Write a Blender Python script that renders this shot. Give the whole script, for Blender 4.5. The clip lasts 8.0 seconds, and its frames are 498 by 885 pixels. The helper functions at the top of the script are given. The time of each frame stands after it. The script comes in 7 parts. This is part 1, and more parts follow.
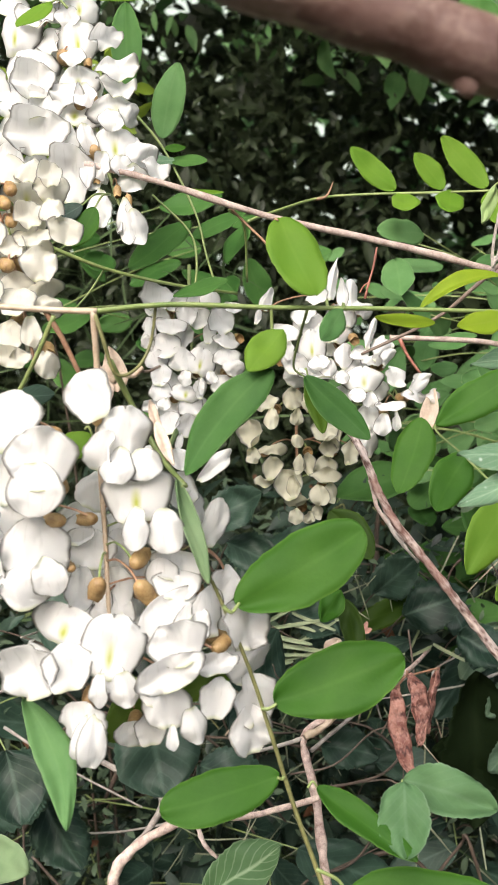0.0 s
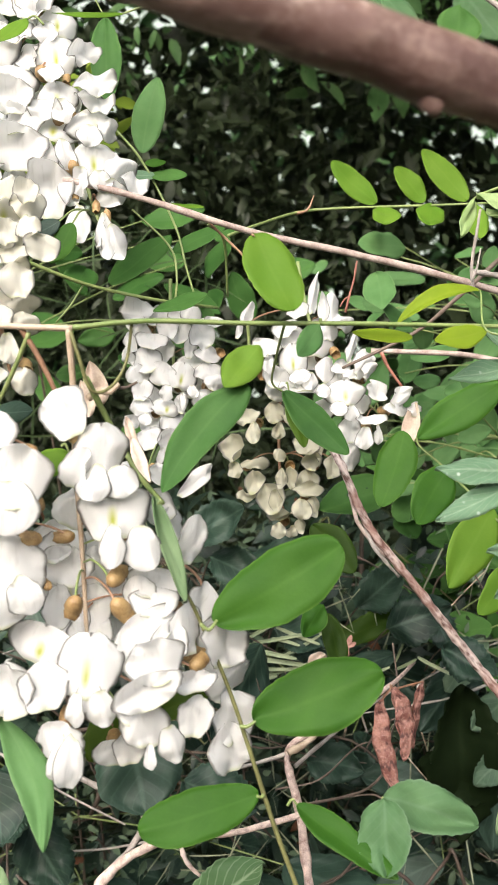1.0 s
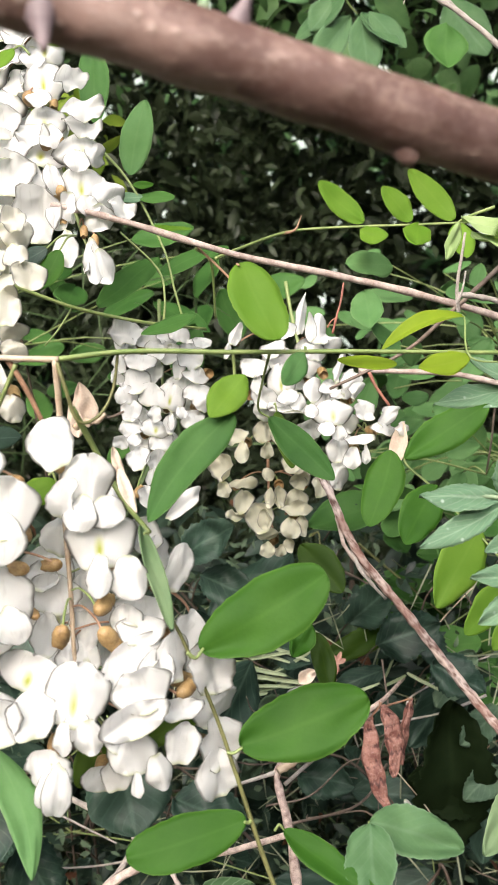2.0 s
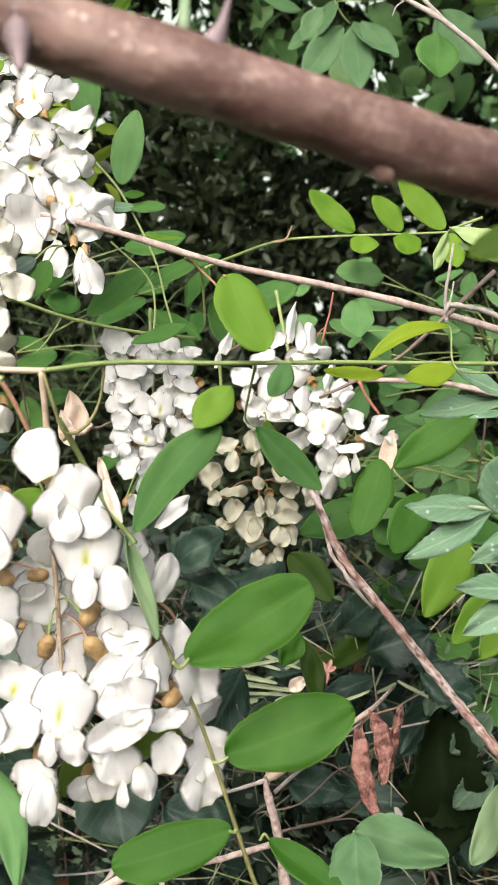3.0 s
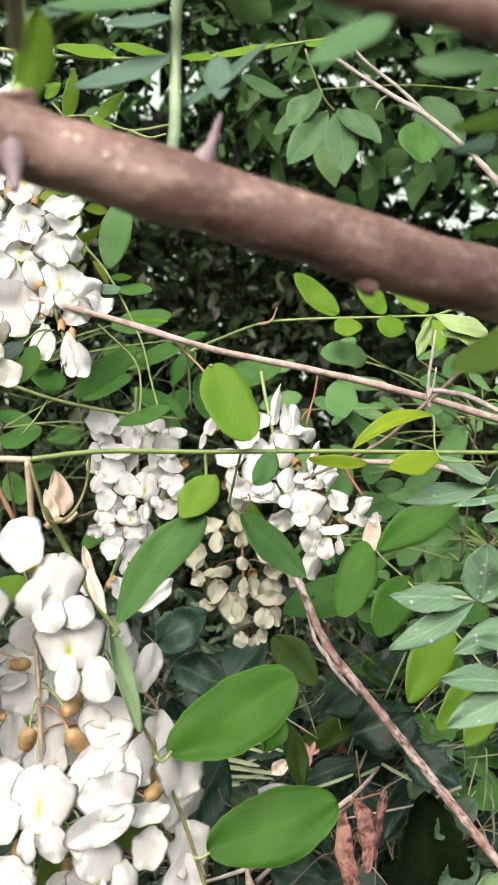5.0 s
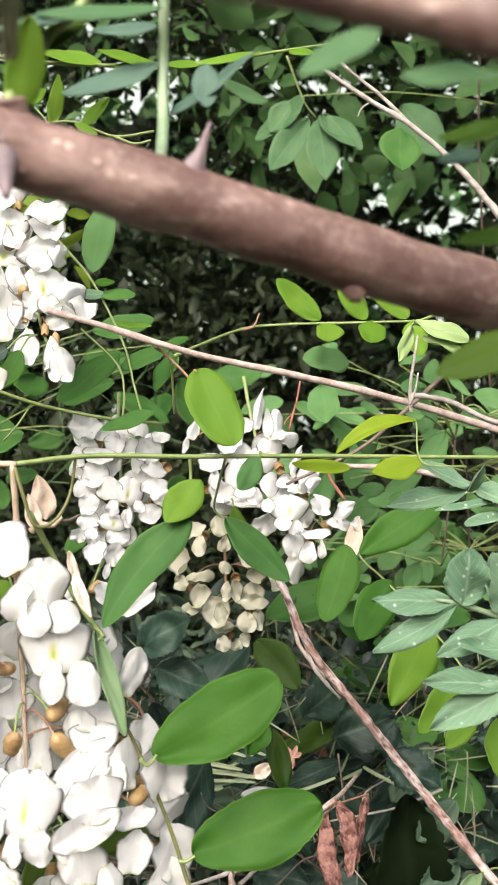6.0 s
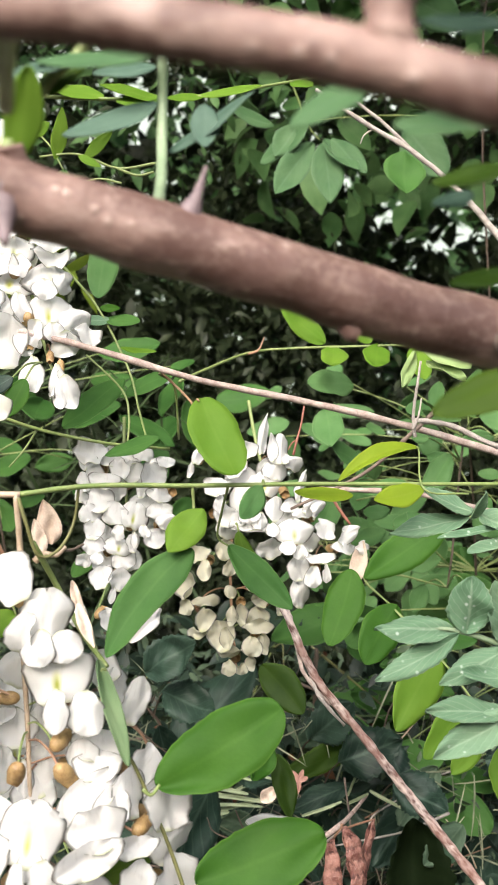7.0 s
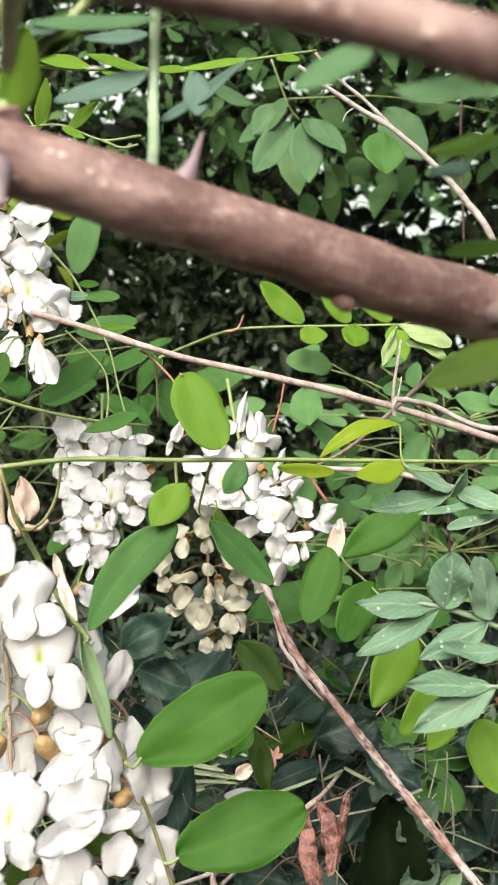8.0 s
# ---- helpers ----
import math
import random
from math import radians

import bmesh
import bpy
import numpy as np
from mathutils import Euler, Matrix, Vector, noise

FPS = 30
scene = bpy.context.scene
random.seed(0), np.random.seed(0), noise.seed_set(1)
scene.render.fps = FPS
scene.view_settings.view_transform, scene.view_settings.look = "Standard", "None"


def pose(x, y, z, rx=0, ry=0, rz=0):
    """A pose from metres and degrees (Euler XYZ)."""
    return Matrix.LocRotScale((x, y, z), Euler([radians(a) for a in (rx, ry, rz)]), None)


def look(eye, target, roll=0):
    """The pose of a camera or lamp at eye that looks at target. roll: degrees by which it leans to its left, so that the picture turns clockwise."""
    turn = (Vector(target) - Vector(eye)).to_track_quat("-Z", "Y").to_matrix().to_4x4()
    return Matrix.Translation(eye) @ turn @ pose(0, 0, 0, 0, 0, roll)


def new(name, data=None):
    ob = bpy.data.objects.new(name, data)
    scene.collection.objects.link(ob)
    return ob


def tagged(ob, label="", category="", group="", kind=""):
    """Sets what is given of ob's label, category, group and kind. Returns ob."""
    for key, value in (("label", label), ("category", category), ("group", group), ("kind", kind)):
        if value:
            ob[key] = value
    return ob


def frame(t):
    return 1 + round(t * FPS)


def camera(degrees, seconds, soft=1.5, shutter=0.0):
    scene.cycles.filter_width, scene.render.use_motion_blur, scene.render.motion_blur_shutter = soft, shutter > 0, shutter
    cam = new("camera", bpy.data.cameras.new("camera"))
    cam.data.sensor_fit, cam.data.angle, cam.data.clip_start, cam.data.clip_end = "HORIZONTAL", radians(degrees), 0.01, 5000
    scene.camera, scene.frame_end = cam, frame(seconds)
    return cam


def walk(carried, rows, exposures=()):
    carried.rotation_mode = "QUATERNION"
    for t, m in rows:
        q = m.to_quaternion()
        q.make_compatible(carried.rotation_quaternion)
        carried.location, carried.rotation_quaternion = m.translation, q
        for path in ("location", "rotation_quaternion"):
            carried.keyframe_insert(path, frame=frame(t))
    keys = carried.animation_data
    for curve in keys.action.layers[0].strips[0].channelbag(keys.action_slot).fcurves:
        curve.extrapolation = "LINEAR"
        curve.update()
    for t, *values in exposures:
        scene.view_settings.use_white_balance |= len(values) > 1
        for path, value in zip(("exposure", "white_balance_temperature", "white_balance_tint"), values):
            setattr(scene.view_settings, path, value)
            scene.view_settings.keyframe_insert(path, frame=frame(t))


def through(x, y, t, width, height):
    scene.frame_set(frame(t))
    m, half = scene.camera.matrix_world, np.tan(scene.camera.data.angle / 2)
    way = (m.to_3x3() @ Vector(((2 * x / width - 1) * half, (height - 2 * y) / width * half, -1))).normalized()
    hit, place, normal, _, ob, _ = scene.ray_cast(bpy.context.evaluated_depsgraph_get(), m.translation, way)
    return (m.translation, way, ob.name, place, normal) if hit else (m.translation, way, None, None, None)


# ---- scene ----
# ---- camera ----
cam = camera(27, 8.0)
PATH = [
    (0, look((-0.0000, -0.0000, 1.5000), (-0.0000, 0.4951, 1.4304), 0.00)),
    (0.5, look((0.0014, 0.0028, 1.5015), (0.0077, 0.4980, 1.4326), -0.06)),
    (1, look((0.0046, 0.0013, 1.5017), (0.0087, 0.4971, 1.4370), -0.28)),
    (1.5, look((0.0074, 0.0017, 1.5053), (0.0071, 0.4975, 1.4406), -0.73)),
    (1.7, look((0.0076, 0.0011, 1.5082), (0.0115, 0.4968, 1.4432), -0.78)),
    (2.8, look((0.0102, -0.0036, 1.5124), (0.0183, 0.4928, 1.4533), -0.36)),
    (3, look((0.0120, -0.0020, 1.5130), (0.0189, 0.4941, 1.4510), -0.43)),
    (3.5, look((0.0104, -0.0009, 1.5149), (0.0212, 0.4965, 1.4652), -0.14)),
    (4, look((0.0056, 0.0017, 1.5145), (0.0084, 0.4992, 1.4650), 0.11)),
    (4.5, look((0.0095, -0.0022, 1.5192), (0.0192, 0.4963, 1.4818), 0.06)),
    (4.7, look((0.0114, -0.0028, 1.5212), (0.0245, 0.4958, 1.4860), 0.12)),
    (5.8, look((0.0115, -0.0035, 1.5223), (0.0308, 0.4955, 1.4974), -0.23)),
    (6, look((0.0095, -0.0049, 1.5221), (0.0348, 0.4936, 1.4922), 0.13)),
    (6.5, look((0.0113, -0.0083, 1.5250), (0.0390, 0.4903, 1.5009), 0.21)),
    (7, look((0.0120, -0.0066, 1.5272), (0.0325, 0.4925, 1.5041), -0.09)),
    (7.5, look((0.0131, -0.0053, 1.5222), (0.0486, 0.4922, 1.4874), 0.39)),
    (8, look((0.0071, -0.0066, 1.5240), (0.0426, 0.4912, 1.4935), 0.49)),
]
walk(cam, PATH, [(0, 0.78, 6400, 10), (1.5, 0.90, 6400, 10), (3, 0.86, 6400, 10), (4.5, 0.80, 6400, 10), (6.2, 0.97, 6400, 10), (7, 0.92, 6400, 10), (8, 0.97, 6400, 10)])
cam.data.dof.use_dof = True
cam.data.dof.focus_distance = 0.42
cam.data.dof.aperture_fstop = 36

# ---- world, sun, exposure ----
world = bpy.data.worlds.new("overcast_sky")
scene.world = world
world.use_nodes = True
wn, wl = world.node_tree.nodes, world.node_tree.links
sky = wn.new("ShaderNodeTexSky")
sky.sky_type, sky.sun_disc = "NISHITA", False
sky.dust_density, sky.ozone_density = 7.0, 0.6
sky.sun_elevation, sky.sun_rotation = radians(35), radians(198)
wl.new(sky.outputs[0], wn["Background"].inputs[0])
wn["Background"].inputs[1].default_value = 0.13
sun = bpy.data.lights.new("sun", "SUN")
sun.energy, sun.angle, sun.color = 4.8, radians(75), (1.0, 0.97, 0.935)
new("sun", sun).matrix_world = look((-1.6, -5.0, 3.7 + 1.5), (0, 0, 1.5))


# ---- materials ----
def material(name, rough=0.5, metal=0.0):
    m = bpy.data.materials.new(name)
    m.use_nodes = True
    b = m.node_tree.nodes["Principled BSDF"]
    b.inputs["Roughness"].default_value, b.inputs["Metallic"].default_value = rough, metal
    return m, m.node_tree.nodes, m.node_tree.links, b


def math_node(n, l, op, a, b=None):
    q = n.new("ShaderNodeMath")
    q.operation = op
    for i, v in enumerate((a, b)):
        if v is None:
            continue
        if isinstance(v, (int, float)):
            q.inputs[i].default_value = v
        else:
            l.new(v, q.inputs[i])
    return q.outputs[0]


def mix_colour(n, l, fac, a, b, kind="MIX"):
    q = n.new("ShaderNodeMix")
    q.data_type, q.blend_type = "RGBA", kind
    for i, v in ((0, fac), (6, a), (7, b)):
        if isinstance(v, (int, float)):
            q.inputs[i].default_value = v
        elif isinstance(v, tuple):
            q.inputs[i].default_value = (*v, 1)
        else:
            l.new(v, q.inputs[i])
    return q.outputs[2]


def noise_node(n, l, scale, detail=4.0, vector=None):
    q = n.new("ShaderNodeTexNoise")
    q.inputs["Scale"].default_value, q.inputs["Detail"].default_value = scale, detail
    if vector is None:
        c = n.new("ShaderNodeTexCoord")
        vector = c.outputs["Object"]
    l.new(vector, q.inputs["Vector"])
    return q.outputs[0]


def ramp(n, l, x, lo, hi):
    q = n.new("ShaderNodeMapRange")
    q.inputs[1].default_value, q.inputs[2].default_value = lo, hi
    l.new(x, q.inputs[0])
    return q.outputs[0]


def add_bump(n, l, b, height, strength, distance):
    q = n.new("ShaderNodeBump")
    q.inputs["Strength"].default_value, q.inputs["Distance"].default_value = strength, distance
    l.new(height, q.inputs["Height"])
    l.new(q.outputs[0], b.inputs["Normal"])
    return q


def let_light_through(n, l, b, colour, amount):
    """Mixes the surface with light that shines through it."""
    out = n["Material Output"]
    tr, mx = n.new("ShaderNodeBsdfTranslucent"), n.new("ShaderNodeMixShader")
    if isinstance(colour, tuple):
        tr.inputs[0].default_value = (*colour, 1)
    else:
        l.new(colour, tr.inputs[0])
    mx.inputs[0].default_value = amount
    l.new(b.outputs[0], mx.inputs[1])
    l.new(tr.outputs[0], mx.inputs[2])
    l.new(mx.outputs[0], out.inputs[0])


def leaf_material(name, dark, light, vein, through, rough=0.52, island=False, dots=False, vein_show=0.012, rim_show=0.4, gloss=0.12):
    m, n, l, b = material(name, rough)
    uv = n.new("ShaderNodeUVMap")
    sep = n.new("ShaderNodeSeparateXYZ")
    l.new(uv.outputs[0], sep.inputs[0])
    side = math_node(n, l, "ABSOLUTE", math_node(n, l, "SUBTRACT", sep.outputs[0], 0.5))
    mid = ramp(n, l, side, 0.05, 0.012)
    wave = math_node(n, l, "SINE", math_node(n, l, "SUBTRACT", math_node(n, l, "MULTIPLY", sep.outputs[1], 62.0),
                                             math_node(n, l, "MULTIPLY", side, 34.0)))
    ribs = ramp(n, l, wave, 0.72, 1.0)
    if island:
        g = n.new("ShaderNodeNewGeometry")
        pick = g.outputs["Random Per Island"]
    else:
        o = n.new("ShaderNodeObjectInfo")
        pick = o.outputs["Random"]
    blot = noise_node(n, l, 75.0, 5.0)
    fac = math_node(n, l, "ADD", math_node(n, l, "MULTIPLY", pick, 0.5), math_node(n, l, "MULTIPLY", ramp(n, l, blot, 0.3, 0.72), 0.5))
    colour = mix_colour(n, l, fac, dark, light)
    fine = noise_node(n, l, 900.0, 2.0)
    colour = mix_colour(n, l, math_node(n, l, "MULTIPLY", fine, 0.3), colour, dark)
    colour = mix_colour(n, l, math_node(n, l, "MULTIPLY", mid, 0.05 + vein_show * 2), colour, vein)
    colour = mix_colour(n, l, math_node(n, l, "MULTIPLY", ribs, vein_show), colour, vein)
    rim = ramp(n, l, side, 0.462, 0.497)
    colour = mix_colour(n, l, math_node(n, l, "MULTIPLY", rim, rim_show), colour, vein)
    if dots:
        v = n.new("ShaderNodeTexVoronoi")
        v.inputs["Scale"].default_value = 250.0
        c = n.new("ShaderNodeTexCoord")
        l.new(c.outputs["Object"], v.inputs["Vector"])
        patch = ramp(n, l, noise_node(n, l, 120.0, 1.0), 0.44, 0.56)
        speck = math_node(n, l, "MULTIPLY", ramp(n, l, v.outputs["Distance"], 0.20, 0.09), patch)
        colour = mix_colour(n, l, math_node(n, l, "MULTIPLY", speck, 0.5), colour, (0.80, 0.85, 0.82))
    l.new(colour, b.inputs["Base Color"])
    h = math_node(n, l, "ADD", math_node(n, l, "MULTIPLY", ribs, -2.0 * vein_show), math_node(n, l, "MULTIPLY", fine, 0.5))
    h = math_node(n, l, "SUBTRACT", h, math_node(n, l, "MULTIPLY", mid, 4.0 * vein_show))
    add_bump(n, l, b, h, 0.35, 0.0004)
    b.inputs["Specular IOR Level"].default_value = gloss
    let_light_through(n, l, b, mix_colour(n, l, 0.5, colour, light), through)
    return m


LEAF = leaf_material("leaf_green", (0.025, 0.088, 0.009), (0.062, 0.158, 0.020), (0.16, 0.30, 0.06), 0.3)
LEAF_YOUNG = leaf_material("leaf_young_green", (0.105, 0.225, 0.020), (0.185, 0.315, 0.040), (0.28, 0.42, 0.08), 0.40)
LEAF_OLIVE = leaf_material("leaf_olive", (0.040, 0.082, 0.007), (0.085, 0.15, 0.014), (0.2, 0.3, 0.06), 0.35)
LEAF_PALE = leaf_material("leaf_pale_bloom", (0.085, 0.18, 0.095), (0.23, 0.35, 0.225), (0.36, 0.47, 0.34), 0.22, 0.5, dots=True, vein_show=0.2)
LEAF_LIGHT = leaf_material("leaf_light_green", (0.065, 0.165, 0.048), (0.165, 0.305, 0.12), (0.26, 0.40, 0.18), 0.3)
LEAF_LIME = leaf_material("leaf_lime", (0.15, 0.245, 0.012), (0.27, 0.37, 0.028), (0.40, 0.36, 0.10), 0.42)
# near-black end of the tones puts the undergrowth's shade into the leaf colour
LEAF_BLUE = leaf_material("leaf_blue_green", (0.003, 0.010, 0.007), (0.050, 0.094, 0.065), (0.17, 0.25, 0.19), 0.12, 0.42, vein_show=0.07, rim_show=0.12, gloss=0.2)
LEAF_TEAL = leaf_material("leaf_soft_teal", (0.045, 0.095, 0.068), (0.13, 0.20, 0.15), (0.2, 0.28, 0.22), 0.2, 0.45)
LEAF_SOFT = leaf_material("leaf_soft_grey_green", (0.15, 0.25, 0.12), (0.28, 0.38, 0.21), (0.4, 0.5, 0.3), 0.4, 0.55)
LEAF_DEEP = leaf_material("leaf_deep_green", (0.016, 0.040, 0.004), (0.042, 0.082, 0.009), (0.1, 0.15, 0.03), 0.3)
LEAF_HAZE = leaf_material("leaf_hazy_green", (0.05, 0.12, 0.050), (0.12, 0.215, 0.095), (0.2, 0.3, 0.2), 0.25, 0.5, vein_show=0.06)
LEAF_WILT = leaf_material("leaf_wilted", (0.20, 0.32, 0.10), (0.42, 0.52, 0.26), (0.5, 0.6, 0.35), 0.4, 0.5, vein_show=0.1)
LEAF_VEIN = leaf_material("leaf_veined", (0.045, 0.10, 0.04), (0.10, 0.18, 0.08), (0.30, 0.40, 0.25), 0.2, 0.45, vein_show=0.3)
LEAF_MID = leaf_material("leaf_mid_green", (0.034, 0.104, 0.022), (0.092, 0.205, 0.050), (0.2, 0.35, 0.12), 0.28)
# the same hedge leaf twice, shade and sunlight put into its base colour
HEDGE_SHADE = leaf_material("hedge_leaf_shade", (0.006, 0.011, 0.005), (0.060, 0.080, 0.040), (0.10, 0.14, 0.06), 0.15, 0.42, island=True, gloss=0.2)
HEDGE_LIT = leaf_material("hedge_leaf_lit", (0.04, 0.105, 0.033), (0.15, 0.26, 0.10), (0.2, 0.3, 0.1), 0.3, 0.45, island=True)
LEAF_SPRIG = leaf_material("thin_yellow_green_leaf", (0.08, 0.15, 0.012), (0.26, 0.34, 0.05), (0.35, 0.4, 0.1), 0.4, 0.5, island=True)
# low leaves, with their shade put into near-black base tones
UNDER_SHADE = leaf_material("undergrowth_leaf_shade", (0.002, 0.005, 0.003), (0.050, 0.088, 0.060), (0.15, 0.24, 0.17), 0.1, 0.40, island=True, rim_show=0.15, gloss=0.26)
# lighter copy for small leaves that look lit; the light is in the colour
UNDER_LIT = leaf_material("undergrowth_leaf_lit", (0.012, 0.025, 0.014), (0.18, 0.25, 0.155), (0.3, 0.38, 0.25), 0.2, 0.45, island=True)
# near-black and grey-green copies that hold the undergrowth's shade in their colour
LEAF_DEEP_SHADE = leaf_material("leaf_deep_shade", (0.004, 0.008, 0.003), (0.010, 0.017, 0.006), (0.03, 0.05, 0.02), 0.03, 0.6, rim_show=0.05, gloss=0.03)
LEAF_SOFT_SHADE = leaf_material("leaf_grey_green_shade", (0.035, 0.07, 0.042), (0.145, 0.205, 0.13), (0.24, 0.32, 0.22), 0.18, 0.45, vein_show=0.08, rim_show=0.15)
BLADE_PALE = leaf_material("pale_grass_blade", (0.10, 0.14, 0.07), (0.46, 0.52, 0.34), (0.4, 0.46, 0.3), 0.2, 0.5)
BLADE_DRY = leaf_material("dry_grass_blade", (0.04, 0.06, 0.03), (0.50, 0.52, 0.36), (0.5, 0.5, 0.35), 0.2, 0.5, island=True)
LITTER = leaf_material("dry_litter", (0.05, 0.022, 0.013), (0.20, 0.09, 0.05), (0.5, 0.35, 0.2), 0.15, 0.6, island=True)
BLADE = leaf_material("grass_blade", (0.015, 0.034, 0.012), (0.13, 0.19, 0.085), (0.25, 0.32, 0.15), 0.25, 0.5, island=True)


# third pair of tones: cream, dulled to put the low cluster's shade into it
WHITE, CREAM, SHADED = ((0.955, 0.955, 0.955), (0.94, 0.94, 0.93)), ((0.90, 0.89, 0.84), (0.82, 0.80, 0.70)), ((0.84, 0.83, 0.72), (0.56, 0.54, 0.41))


def petal_material(name, blotch, tones, crease=0.37):
    m, n, l, b = material(name, 0.5)
    uv = n.new("ShaderNodeUVMap")
    sep = n.new("ShaderNodeSeparateXYZ")
    l.new(uv.outputs[0], sep.inputs[0])
    side = math_node(n, l, "ABSOLUTE", math_node(n, l, "SUBTRACT", sep.outputs[0], 0.5))
    tint = noise_node(n, l, 260.0, 3.0)
    o = n.new("ShaderNodeObjectInfo")
    warm = math_node(n, l, "ADD", math_node(n, l, "MULTIPLY", o.outputs["Random"], 0.3), math_node(n, l, "MULTIPLY", tint, 0.25))
    colour = mix_colour(n, l, warm, *tones)
    base = ramp(n, l, sep.outputs[1], 0.22, 0.05)
    colour = mix_colour(n, l, math_node(n, l, "MULTIPLY", base, 0.6), colour, (0.62, 0.66, 0.30))
    if blotch:
        a = ramp(n, l, side, 0.085, 0.01)
        c = math_node(n, l, "MULTIPLY", ramp(n, l, sep.outputs[1], 0.22, 0.36), ramp(n, l, sep.outputs[1], 0.58, 0.40))
        colour = mix_colour(n, l, math_node(n, l, "MULTIPLY", math_node(n, l, "MULTIPLY", a, c), ramp(n, l, o.outputs["Random"], 0.0, 0.25)), colour, (0.62, 0.66, 0.15))
    # grey outline painted along the edge, for the shade lines where petals overlap
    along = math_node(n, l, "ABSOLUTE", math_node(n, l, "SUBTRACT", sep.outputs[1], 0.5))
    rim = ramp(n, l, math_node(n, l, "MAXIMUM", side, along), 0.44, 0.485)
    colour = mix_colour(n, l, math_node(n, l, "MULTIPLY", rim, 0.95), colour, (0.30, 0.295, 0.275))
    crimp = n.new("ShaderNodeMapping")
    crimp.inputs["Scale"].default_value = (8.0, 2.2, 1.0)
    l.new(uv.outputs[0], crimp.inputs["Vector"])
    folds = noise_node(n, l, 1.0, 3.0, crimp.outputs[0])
    # folds also painted darker, as shade in the creases
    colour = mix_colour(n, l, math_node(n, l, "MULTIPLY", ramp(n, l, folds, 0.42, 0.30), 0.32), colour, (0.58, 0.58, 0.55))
    l.new(colour, b.inputs["Base Color"])
    add_bump(n, l, b, math_node(n, l, "ADD", math_node(n, l, "MULTIPLY", folds, 1.6), tint), crease, 0.0006)
    let_light_through(n, l, b, colour, 0.62)
    return m


BANNER, PETAL = petal_material("banner_petal", True, WHITE), petal_material("petal", False, WHITE)
BANNER_CURLED, PETAL_CURLED = petal_material("creased_banner_petal", True, WHITE, 0.42), petal_material("creased_petal", False, WHITE, 0.42)
BANNER_CREAM, PETAL_CREAM = petal_material("cream_banner_petal", True, CREAM), petal_material("cream_petal", False, CREAM)
BANNER_SHADED, PETAL_SHADED = petal_material("shaded_banner_petal", False, SHADED, 0.5), petal_material("shaded_petal", False, SHADED, 0.5)


def plain_material(name, dark, light, scale, rough, bump=0.3, distance=0.0005, through=0.0):
    m, n, l, b = material(name, rough)
    a = noise_node(n, l, scale, 5.0)
    c = noise_node(n, l, scale * 7.0, 3.0)
    o = n.new("ShaderNodeObjectInfo")
    fac = ramp(n, l, math_node(n, l, "ADD", math_node(n, l, "ADD", a, math_node(n, l, "MULTIPLY", c, 0.5)),
                               math_node(n, l, "MULTIPLY", o.outputs["Random"], 0.2)), 0.5, 1.15)
    colour = mix_colour(n, l, fac, dark, light)
    l.new(colour, b.inputs["Base Color"])
    add_bump(n, l, b, math_node(n, l, "ADD", a, c), bump, distance)
    if through:
        let_light_through(n, l, b, colour, through)
    return m


CALYX = plain_material("calyx", (0.13, 0.060, 0.022), (0.44, 0.30, 0.13), 170.0, 0.5)
STEM_GREEN = plain_material("green_stem", (0.13, 0.20, 0.05), (0.28, 0.33, 0.13), 200.0, 0.45)
STEM_PALE = plain_material("pale_green_stem", (0.17, 0.24, 0.14), (0.30, 0.38, 0.24), 150.0, 0.5)
SHOOT = plain_material("yellow_green_shoot", (0.27, 0.37, 0.08), (0.54, 0.62, 0.25), 190.0, 0.45, 0.3, 0.0005, 0.3)
STEM_OLIVE = plain_material("olive_stem", (0.075, 0.075, 0.028), (0.20, 0.20, 0.075), 160.0, 0.5)
STEM_BROWN = plain_material("brown_stem", (0.20, 0.10, 0.06), (0.42, 0.25, 0.16), 220.0, 0.5)
STEM_TAN = plain_material("tan_stem", (0.33, 0.24, 0.16), (0.58, 0.47, 0.36), 220.0, 0.5)
DARK_STEM = plain_material("dark_stem", (0.03, 0.022, 0.016), (0.10, 0.07, 0.05), 200.0, 0.7)
STEM_DARK = plain_material("dark_brown_twig", (0.07, 0.05, 0.04), (0.20, 0.15, 0.12), 220.0, 0.65)
BUD_PINK = plain_material("withered_pink", (0.30, 0.13, 0.10), (0.55, 0.33, 0.27), 300.0, 0.6)
STEM_RED = plain_material("red_stem", (0.20, 0.06, 0.045), (0.40, 0.165, 0.12), 220.0, 0.5)
TWIG = plain_material("twig_bark", (0.20, 0.135, 0.115), (0.64, 0.54, 0.49), 180.0, 0.75, 0.35, 0.0007)
TWIG_ROUGH = plain_material("mottled_twig_bark", (0.17, 0.075, 0.06), (0.86, 0.70, 0.62), 330.0, 0.8, 0.7, 0.0009)
TWIG_GREY = plain_material("grey_twig_bark", (0.17, 0.145, 0.13), (0.52, 0.47, 0.43), 240.0, 0.8, 0.6, 0.001)


